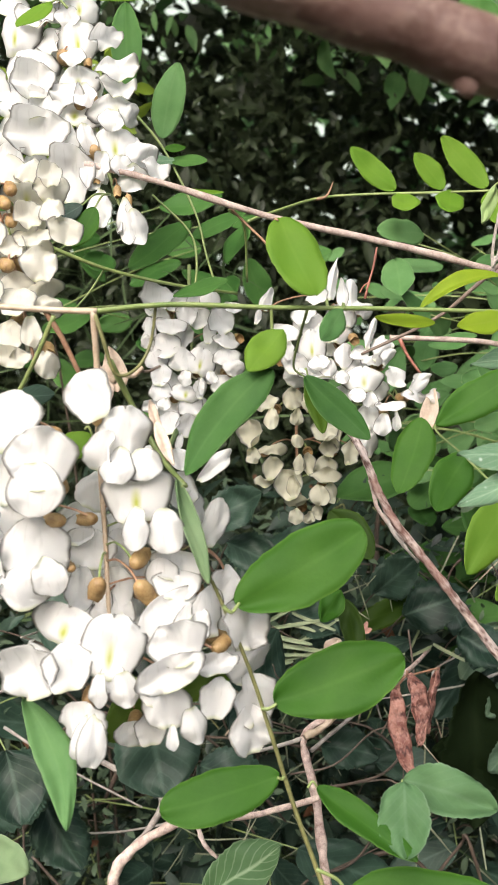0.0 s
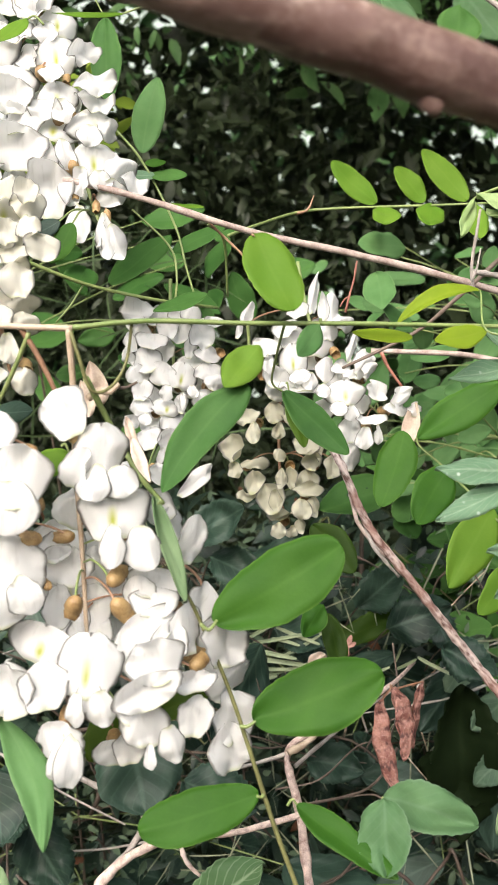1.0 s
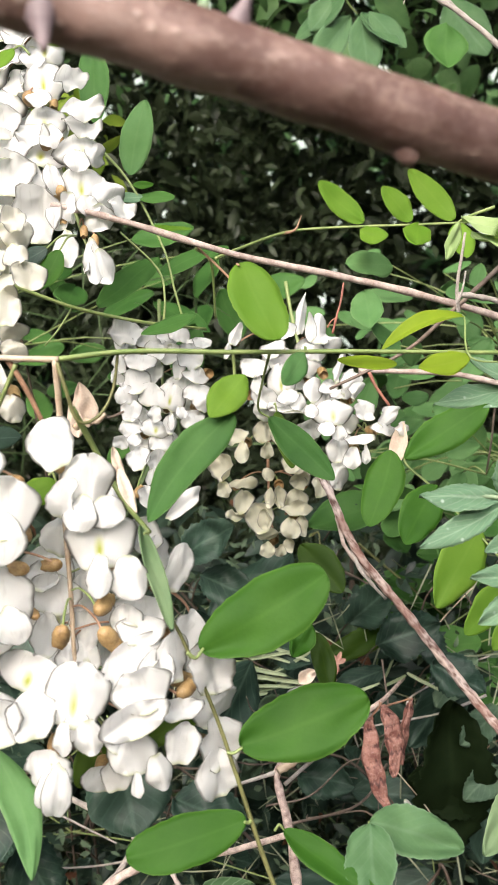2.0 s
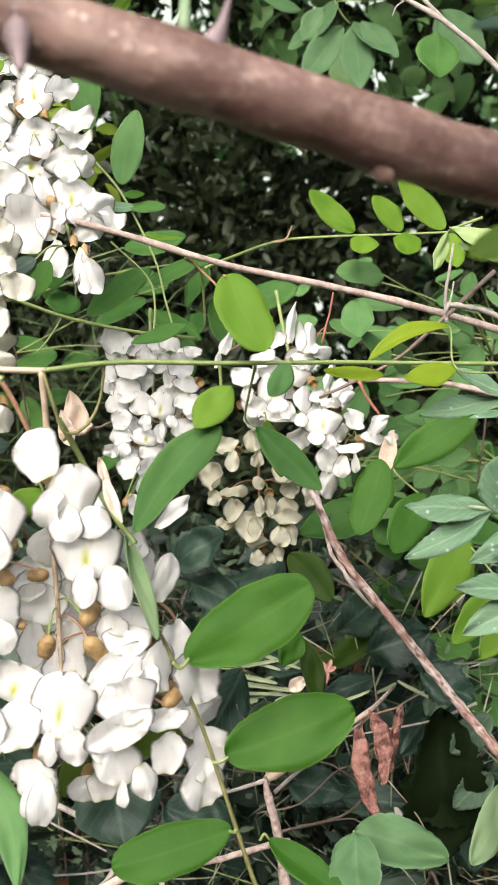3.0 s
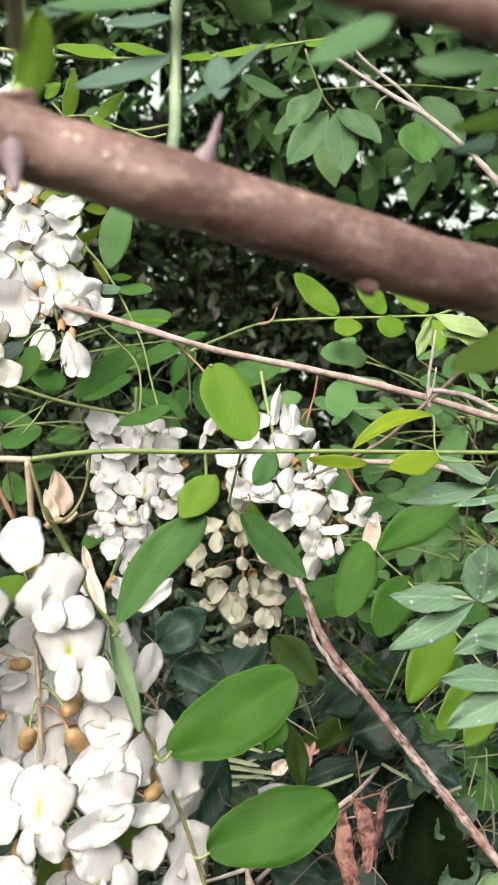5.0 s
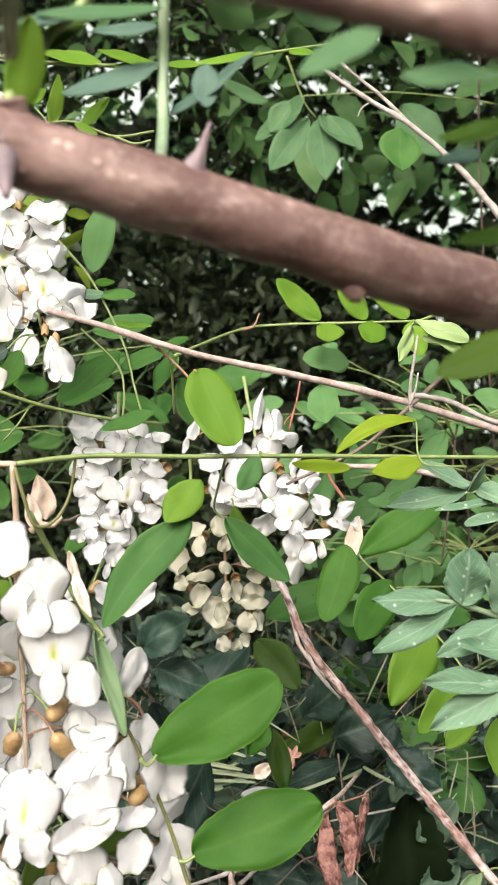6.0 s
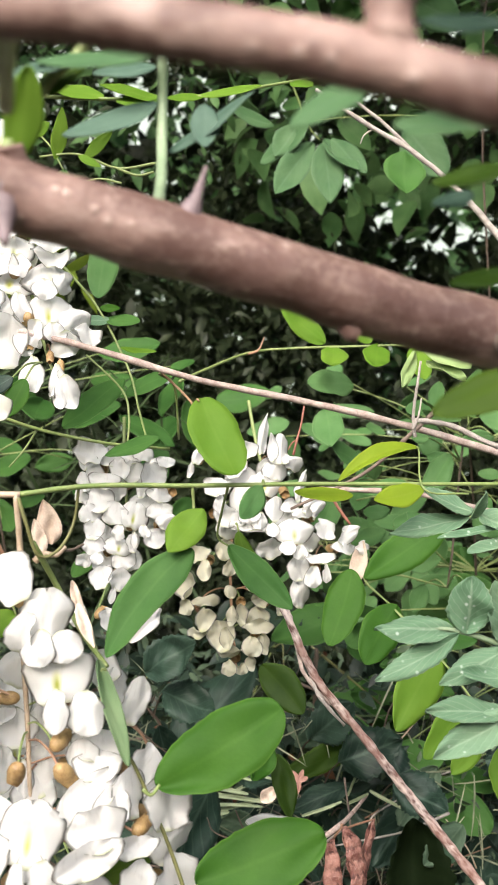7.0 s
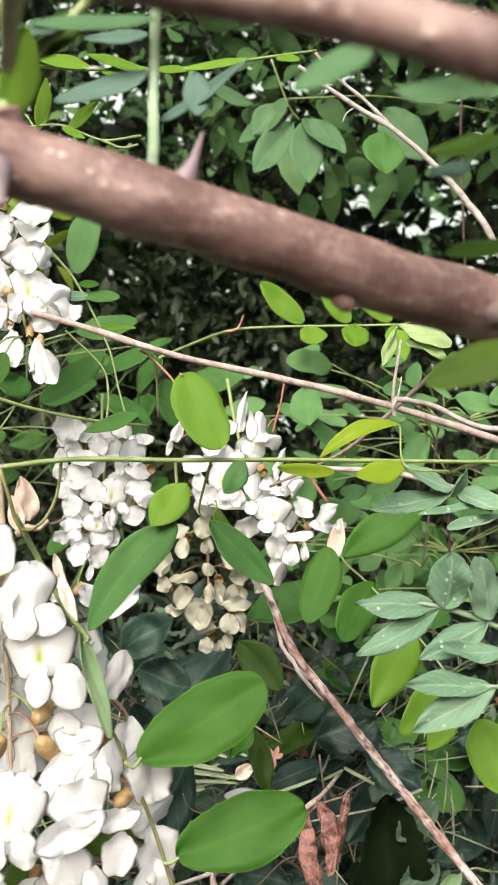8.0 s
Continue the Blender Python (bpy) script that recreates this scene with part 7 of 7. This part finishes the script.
v, f, uv = leaf_shape((-0.0312, 0.3255, 1.4677), (-0.0277, 0.3224, 1.4559), 0.0030, (0.4, -1, 0.3), fold=0.5, bend=0.1, wave=0.4, round_tip=0.6, seed=12)
thing("dry_bract", v, f, DRY_LEAF, (-0.0312, 0.3255, 1.4677), "curled tan dry bract along the stem", "bract", "", uv)
v, f, uv = leaf_shape((0.0830, 0.4858, 1.4360), (0.0869, 0.4837, 1.4571), 0.0080, (-0.5, -1, 0.2), fold=0.6, bend=0.2)
thing("dry_leaf", v, f, DRY_LEAF, (0.0830, 0.4858, 1.4360), "curled dry pink-brown leaf", "leaf", "", uv)
v, f, uv = leaf_shape((0.0469, 0.3921, 1.3581), (0.0266, 0.3838, 1.3638), 0.0080, (0, -1, 0.7), fold=0.5, bend=0.3, wave=0.4, seed=5)
thing("fallen_petal", v, f, PETAL, (0.0441, 0.3923, 1.3581), "pale cream fallen petal on the leaves", "petal", "", uv)

# ---- leaves beside the flowers ----
right = locust_leaf([(0.1380, 0.4645, 1.4714), (0.1264, 0.4693, 1.4671), (0.0970, 0.4779, 1.4465), (0.0872, 0.4825, 1.4392), (0.0987, 0.4710, 1.4277), (0.1175, 0.4384, 1.4075), (0.1267, 0.4167, 1.3936)], 0.0007, STEM_GREEN, "compound leaf with smooth dark and bright green leaflets")
leaflet(right, (0.1230, 0.4684, 1.4670), (0.0841, 0.4628, 1.4430), 0.0169, LEAF, (0.1, -1, 0.7))
leaflet(right, (0.0814, 0.4830, 1.4437), (0.0682, 0.4650, 1.4114), 0.0188, LEAF, (-0.3, -1, 0.3))
leaflet(right, (0.1008, 0.4711, 1.4290), (0.0831, 0.4540, 1.4055), 0.0184, LEAF, (0.2, -1, 0.5))
leaflet(right, (0.1143, 0.4442, 1.4142), (0.0925, 0.4265, 1.3837), 0.0186, LEAF_YOUNG, (0.15, -1, 0.3))
leaflet(right, (0.1203, 0.4269, 1.3937), (0.1025, 0.4154, 1.3755), 0.0125, LEAF_YOUNG, (0.15, -1, 0.3))
leaflet(right, (0.1267, 0.4158, 1.3843), (0.1125, 0.4097, 1.3709), 0.0103, LEAF_YOUNG, (0.15, -1, 0.3))
leaflet(right, (0.1189, 0.3595, 1.4002), (0.1251, 0.3476, 1.3768), 0.0169, LEAF_YOUNG, (-0.2, -1, 0.3))
leaflet(right, (0.0366, 0.4599, 1.4042), (0.0547, 0.4476, 1.3853), 0.0155, LEAF_DEEP, (0, -1, 0.1))
leaflet(right, (0.1010, 0.4903, 1.4200), (0.0632, 0.4818, 1.4273), 0.0107, LEAF_MID, (0, -0.6, 1))

pale = locust_leaf([(0.1359, 0.3446, 1.4310), (0.1106, 0.3381, 1.4427), (0.0945, 0.3370, 1.4478), (0.0830, 0.3375, 1.4486)], 0.0011, STEM_PALE, "dull blue-green compound leaf with water drops")
leaflet(pale, (0.0945, 0.3370, 1.4482), (0.0676, 0.3332, 1.4490), 0.0118, LEAF_PALE, (0, -0.8, 0.8), round_tip=0.8, teeth=0.09, wave=0.2)
leaflet(pale, (0.0967, 0.3369, 1.4463), (0.0669, 0.3275, 1.4331), 0.0091, LEAF_PALE, (0, -0.9, 0.6), round_tip=0.85, teeth=0.09, wave=0.2)
leaflet(pale, (0.0994, 0.3368, 1.4470), (0.1001, 0.3326, 1.4665), 0.0149, LEAF_PALE, (-0.2, -1, 0.5), teeth=0.09, wave=0.2)
leaflet(pale, (0.1150, 0.3379, 1.4427), (0.1087, 0.3322, 1.4650), 0.0133, LEAF_PALE, (0.2, -1, 0.5), teeth=0.09, wave=0.2)
leaflet(pale, (0.1141, 0.3379, 1.4416), (0.0884, 0.3285, 1.4317), 0.0099, LEAF_PALE, (0, -0.9, 0.7), round_tip=0.85, teeth=0.09, wave=0.2)
low_pale = locust_leaf([(0.1439, 0.3338, 1.4222), (0.1232, 0.3296, 1.4215), (0.1092, 0.3272, 1.4224)], 0.0010, STEM_PALE, "drooping blue-green compound leaf")
leaflet(low_pale, (0.1123, 0.3281, 1.4221), (0.0826, 0.3214, 1.4253), 0.0096, LEAF_PALE, (0, -0.8, 0.8), round_tip=0.8, teeth=0.09, wave=0.2)
leaflet(low_pale, (0.1142, 0.3280, 1.4215), (0.0845, 0.3187, 1.4107), 0.0118, LEAF_PALE, (0, -0.9, 0.6), round_tip=0.8, teeth=0.09, wave=0.2)
leaflet(low_pale, (0.1186, 0.3303, 1.4331), (0.0948, 0.3265, 1.4364), 0.0074, LEAF_PALE, (0, -0.7, 0.8), teeth=0.09, wave=0.2)
star = locust_leaf([(0.1499, 0.3859, 1.4703), (0.1267, 0.3822, 1.4786), (0.1121, 0.3780, 1.4834)], 0.0008, STEM_PALE, "pale downy leaf rosette with upright folds")
leaflet(star, (0.1121, 0.3780, 1.4832), (0.0928, 0.3742, 1.4918), 0.0098, LEAF_PALE, (0, -0.8, 0.8), teeth=0.09, wave=0.2)
leaflet(star, (0.1108, 0.3780, 1.4813), (0.0789, 0.3690, 1.4763), 0.0102, LEAF_PALE, (0, -0.7, 0.9), round_tip=0.8, teeth=0.09, wave=0.2)
leaflet(star, (0.1115, 0.3779, 1.4803), (0.1145, 0.3683, 1.4914), 0.0047, LEAF_PALE, (0.5, -1, 0), fold=0.6, teeth=0.09, wave=0.2)
leaflet(star, (0.1146, 0.3779, 1.4824), (0.1285, 0.3670, 1.4773), 0.0102, LEAF_PALE, (0, -0.8, 0.7), teeth=0.09, wave=0.2)
leaflet(star, (0.1252, 0.3772, 1.4781), (0.0954, 0.3633, 1.4749), 0.0046, LEAF_PALE, (0, -0.5, 0.9), fold=0.5, teeth=0.09, wave=0.2)
leaflet(star, (0.1295, 0.3768, 1.4728), (0.1062, 0.3626, 1.4702), 0.0062, LEAF_PALE, (0, -0.5, 0.9), fold=0.5, teeth=0.09, wave=0.2)
gold = locust_leaf([(0.1066, 0.3636, 1.4912), (0.0897, 0.3594, 1.4932), (0.0908, 0.3749, 1.5060), (0.0903, 0.3800, 1.5079)], 0.0004, STEM_GREEN, "glossy yellow-green leaflets on a thin stalk")
leaflet(gold, (0.0914, 0.3780, 1.5069), (0.0597, 0.3657, 1.4960), 0.0083, LEAF_LIME, (0.2, -0.6, 1), bend=-0.35, fold=0.4, round_tip=0.8)
leaflet(gold, (0.0641, 0.3603, 1.4912), (0.0430, 0.3562, 1.4929), 0.0064, LEAF_LIME, (0, -0.8, 0.8))
leaflet(gold, (0.0901, 0.3614, 1.4934), (0.0708, 0.3550, 1.4901), 0.0089, LEAF_LIME, (0, -0.9, 0.5), round_tip=0.8)
leaflet(gold, (0.0910, 0.3694, 1.4939), (0.0744, 0.3600, 1.4928), 0.0062, LEAF_YOUNG, (0, -0.5, 0.9))
wilt = locust_leaf([(0.1168, 0.4393, 1.5520), (0.1044, 0.4449, 1.5472), (0.1007, 0.4449, 1.5423)], 0.0007, STEM_GREEN, "half unfolded pale green leaf on the twig")
leaflet(wilt, (0.1044, 0.4449, 1.5472), (0.1239, 0.4280, 1.5390), 0.0098, LEAF_WILT, (0, -0.7, 0.7), fold=0.4, wave=0.4)
leaflet(wilt, (0.1032, 0.4449, 1.5460), (0.0953, 0.4345, 1.5297), 0.0054, LEAF_WILT, (0.3, -1, 0.3), fold=0.4, wave=0.4)
leaflet(wilt, (0.1075, 0.4413, 1.5410), (0.1216, 0.4278, 1.5342), 0.0064, LEAF_WILT, (0, -0.7, 0.7), fold=0.4, wave=0.4)

# ---- leaves above the thick branch ----
shoot = locust_leaf([(-0.0248, 0.1895, 1.5718), (-0.0229, 0.1948, 1.5789), (-0.0183, 0.2001, 1.5885), (-0.0118, 0.2000, 1.5946), (-0.0053, 0.2001, 1.6033)], 0.0014, STEM_GREEN, "yellowish green shoot with dark blue-green leaves")
part("stalk", *tube([(-0.0248, 0.1895, 1.5718), (-0.0246, 0.1951, 1.5821), (-0.0264, 0.2012, 1.5966), (-0.0270, 0.2016, 1.6031)], 0.0014, 0.001, 8, 6, 0.1), STEM_GREEN, shoot)
leaflet(shoot, (-0.0128, 0.2000, 1.5929), (-0.0283, 0.1906, 1.5857), 0.0065, LEAF_TEAL, (0, -0.6, 0.9))
leaflet(shoot, (-0.0204, 0.2001, 1.5858), (-0.0111, 0.2050, 1.5952), 0.0054, LEAF_OLIVE, (0.3, -0.8, 0.7))
leaflet(shoot, (-0.0236, 0.1914, 1.5708), (-0.0201, 0.1870, 1.5872), 0.0068, LEAF_YOUNG, (0.4, -1, 0.3))
leaflet(shoot, (-0.0204, 0.1972, 1.5913), (0.0030, 0.1919, 1.5909), 0.0052, LEAF_HAZE, (0, -0.8, 0.7))
green_stem = twig([(0.0016, 0.1999, 1.5593), (0.0019, 0.2330, 1.5761), (0.0015, 0.2493, 1.5947), (0.0020, 0.2451, 1.6092), (0.0024, 0.2408, 1.6219)], 0.0014, 0.0014, STEM_PALE, "upright pale green soft stem", "stem", 0.08)
for q, r, w, m in (((0.0002, 0.2496, 1.5981), (-0.0207, 0.2353, 1.5864), 66, LEAF_TEAL), ((0.0033, 0.2486, 1.5859), (0.0233, 0.2328, 1.5964), 66, LEAF_TEAL), ((0.0120, 0.2416, 1.5954), (0.0119, 0.2358, 1.5843), 50, LEAF_TEAL),
                   ((0.0002, 0.2460, 1.6056), (-0.0142, 0.2408, 1.6022), 45, LEAF_TEAL)):
    leaflet(green_stem, q, r, w / 1837 * 0.25, m, (0, -0.75, 0.8), round_tip=0.75)
yl = locust_leaf([(-0.0618, 0.3463, 1.6288), (-0.0396, 0.3445, 1.6259), (-0.0141, 0.3478, 1.6263), (0.0103, 0.3512, 1.6284), (0.0378, 0.3597, 1.6355), (0.0567, 0.3687, 1.6412)], 0.0007, STEM_GREEN, "yellow-green compound leaf with thin leaflets")
for q, r, w in (((-0.0219, 0.3474, 1.6272), (-0.0404, 0.3397, 1.6275), 42), ((-0.0038, 0.3491, 1.6273), (-0.0222, 0.3384, 1.6283), 40), ((-0.0025, 0.3490, 1.6277), (-0.0173, 0.3408, 1.6234), 40), ((0.0113, 0.3511, 1.6284), (-0.0009, 0.3417, 1.6249), 26),
                ((0.0094, 0.3512, 1.6285), (0.0305, 0.3397, 1.6289), 30), ((0.0419, 0.3615, 1.6365), (0.0489, 0.3537, 1.6329), 30)):
    leaflet(yl, q, r, w / 1837 * 0.34, LEAF_YOUNG, (0, -0.7, 0.6), round_tip=0.7)
sprig = locust_leaf([(-0.0051, 0.3611, 1.6081), (-0.0188, 0.3619, 1.6064), (-0.0325, 0.3632, 1.6114), (-0.0462, 0.3642, 1.6107)], 0.0005, STEM_GREEN, "thin yellow-green sprig with narrow leaves")
for q, r, w in (((-0.0407, 0.3637, 1.6098), (-0.0374, 0.3595, 1.6264), 26), ((-0.0309, 0.3630, 1.6095), (-0.0201, 0.3577, 1.6184), 22), ((-0.0482, 0.3647, 1.6179), (-0.0417, 0.3594, 1.6211), 24), ((-0.0325, 0.3632, 1.6114), (-0.0242, 0.3573, 1.6058), 16)):
    leaflet(sprig, q, r, w / 1837 * 0.36, LEAF_YOUNG, (0.2, -1, 0.3), round_tip=0.85)
part("stalk", *tube([(-0.0188, 0.3619, 1.6064), (-0.0120, 0.3613, 1.6038), (-0.0061, 0.3609, 1.6050)], 0.0006, 0.0004, 5, 4), STEM_GREEN, sprig)
blur = locust_leaf([(0.0452, 0.1119, 1.5613), (0.0517, 0.1334, 1.5648), (0.0489, 0.1593, 1.5755), (0.0372, 0.1655, 1.5807)], 0.0008, STEM_PALE, "soft pale green leaves close to the lens")
for q, r, w, m in (((0.0381, 0.1602, 1.5777), (0.0251, 0.1556, 1.5686), 72, LEAF_HAZE), ((0.0428, 0.1646, 1.5715), (0.0570, 0.1584, 1.5698), 100, LEAF_HAZE), ((0.0579, 0.1545, 1.5845), (0.0438, 0.1500, 1.5828), 80, LEAF_BLUE),
                   ((0.0533, 0.1836, 1.5660), (0.0661, 0.1777, 1.5673), 80, LEAF_DEEP), ((0.0633, 0.1929, 1.5659), (0.0545, 0.1883, 1.5626), 50, LEAF_BLUE), ((0.0731, 0.1913, 1.5507), (0.0577, 0.1872, 1.5478), 60, LEAF_DEEP)):
    leaflet(blur, q, r, w / 1837 * 0.17, m, (0, -0.7, 0.8), round_tip=0.75)
under = locust_leaf([(0.0803, 0.2191, 1.5382), (0.0764, 0.2050, 1.5329), (0.0727, 0.1949, 1.5280)], 0.0007, STEM_GREEN, "olive leaf that hangs below the thick branch")
leaflet(under, (0.0755, 0.1940, 1.5314), (0.0562, 0.1947, 1.5233), 0.0088, LEAF_OLIVE, (0, -0.9, 0.7))
trio = locust_leaf([(0.0663, 0.6581, 1.7257), (0.0782, 0.6666, 1.7001), (0.0862, 0.6710, 1.6914)], 0.0007, STEM_GREEN, "hanging whorl of broad pointed green leaves")
for q, r, w, m in (((0.0879, 0.6707, 1.6900), (0.0915, 0.6570, 1.6487), 58, LEAF_HAZE), ((0.0818, 0.6712, 1.6900), (0.0564, 0.6599, 1.6548), 55, LEAF_HAZE), ((0.0934, 0.6705, 1.6926), (0.1152, 0.6620, 1.6686), 48, LEAF_HAZE),
                   ((0.0716, 0.6727, 1.7016), (0.0566, 0.6669, 1.6801), 50, LEAF_HAZE), ((0.1376, 0.6502, 1.6801), (0.1363, 0.6376, 1.6513), 74, LEAF_MID)):
    leaflet(trio, q, r, w / 1837 * 0.66, m, (0.1, -1, 0.35), round_tip=0.8)

duo = locust_leaf([(0.0580, 0.3420, 1.3240), (0.0540, 0.3320, 1.3350), (0.0500, 0.3190, 1.3440)], 0.0007, STEM_GREEN, "two broad soft green leaflets near the ground")
leaflet(duo, (0.0500, 0.3160, 1.3452), (0.0490, 0.3020, 1.3262), 0.0175, LEAF_HAZE, (-0.3, -1, 0.5), fold=0.4, wave=0.25, teeth=0.06)
leaflet(duo, (0.0500, 0.3190, 1.3440), (0.0810, 0.3200, 1.3335), 0.0165, LEAF_HAZE, (0.1, -0.9, 0.8), fold=0.2, wave=0.25, teeth=0.06)
for k in range(7):
    rng = random.Random(300 + k)
    a = Vector((0.0324, 0.4748, 1.2859)) + Vector((rng.uniform(-0.01, 0.05), rng.uniform(0.0, 0.06), rng.uniform(-0.03, 0.035)))
    d = Vector((rng.uniform(-0.05, 0.05), rng.uniform(-0.02, 0.02), rng.uniform(-0.04, 0.04)))
    twig([a - d, a - d * 0.3 + Vector((0.004, 0, 0.014 * rng.uniform(-1, 1))), a + d * 0.4 + Vector((0.012 * rng.uniform(-1, 1), 0, 0.010 * rng.uniform(-1, 1))), a + d], 0.0006, 0.0003,
         STEM_DARK, "thin dry stalk tangled round the pods", "dry_stalk", 0.3, 5)
for k in range(5):
    rng = random.Random(340 + k)
    a = Vector((-0.0847, 0.4718, 1.2644)) + Vector((rng.uniform(-0.05, 0.07), rng.uniform(0.0, 0.08), rng.uniform(-0.06, 0.07)))
    d = Vector((rng.uniform(-0.06, 0.06), rng.uniform(-0.02, 0.02), rng.uniform(-0.03, 0.03)))
    twig([a - d, a + Vector((0, 0, 0.006 * rng.uniform(-1, 1))), a + d], 0.0008, 0.0005, rng.choice((STEM_DARK, TWIG_GREY)), "thin dead stem in the shade", "dry_stalk", 0.3, 5)

# ---- dry pods ----
pods = twig([(0.0765, 0.4798, 1.3215), (0.0749, 0.4794, 1.3183), (0.0719, 0.4789, 1.3150)], 0.0009, 0.0007, STEM_BROWN, "bunch of dry reddish brown seed pods", "seed_pods")


def pod(base, tip, width, facing, sway):
    """One flat pod, swollen over each seed, its seam sprung open along one side."""
    o, y = Vector(base), Vector(tip) - Vector(base)
    length = y.length
    y.normalize()
    n = Vector(facing)
    n = (n - y * n.dot(y)).normalized()
    x = y.cross(n)
    for half in (-1, 1):
        def f(u, t, half=half):
            v = 0.5 - 0.5 * math.cos(math.pi * t)
            w = width / 2 * math.sin(math.pi * v ** 0.85) ** 0.7 + 0.0003
            seed = abs(math.sin(v * math.pi * 6.5)) ** 1.5
            q = o + y * (length * v) + x * (u * w * (0.92 + 0.08 * half) + sway * length * 4 * v * (1 - v) * 0.35 + 0.0006 * math.sin(v * 17 + half))
            lift = half * (0.0002 + (1 - u * u) * (0.0007 + 0.0012 * seed) * math.sin(math.pi * v)) + half * 0.0012 * max(0.0, u) * math.sin(math.pi * v)
            return q + n * (lift + 0.0007 * noise.noise((u * 2, v * 7, half * 3.0)))
        v, f2, uv = sheet(f, 8, 30, 0.0003)
        part("pod", v, f2, POD, pods, "", uv)


pod((0.0713, 0.4789, 1.3150), (0.0800, 0.4675, 1.2699), 0.0084, (-0.3, -1, 0), 0.2)
pod((0.0770, 0.4758, 1.3219), (0.0809, 0.4672, 1.2888), 0.0093, (0.4, -1, 0), -0.3)
pod((0.0936, 0.4896, 1.3193), (0.0869, 0.4803, 1.2892), 0.0050, (0.7, -1, 0), 0.15)
part("stalk", *tube([(0.0749, 0.4794, 1.3183), (0.0850, 0.4846, 1.3192), (0.0936, 0.4896, 1.3193)], 0.0006, 0.0005, 5, 4), STEM_BROWN, pods)
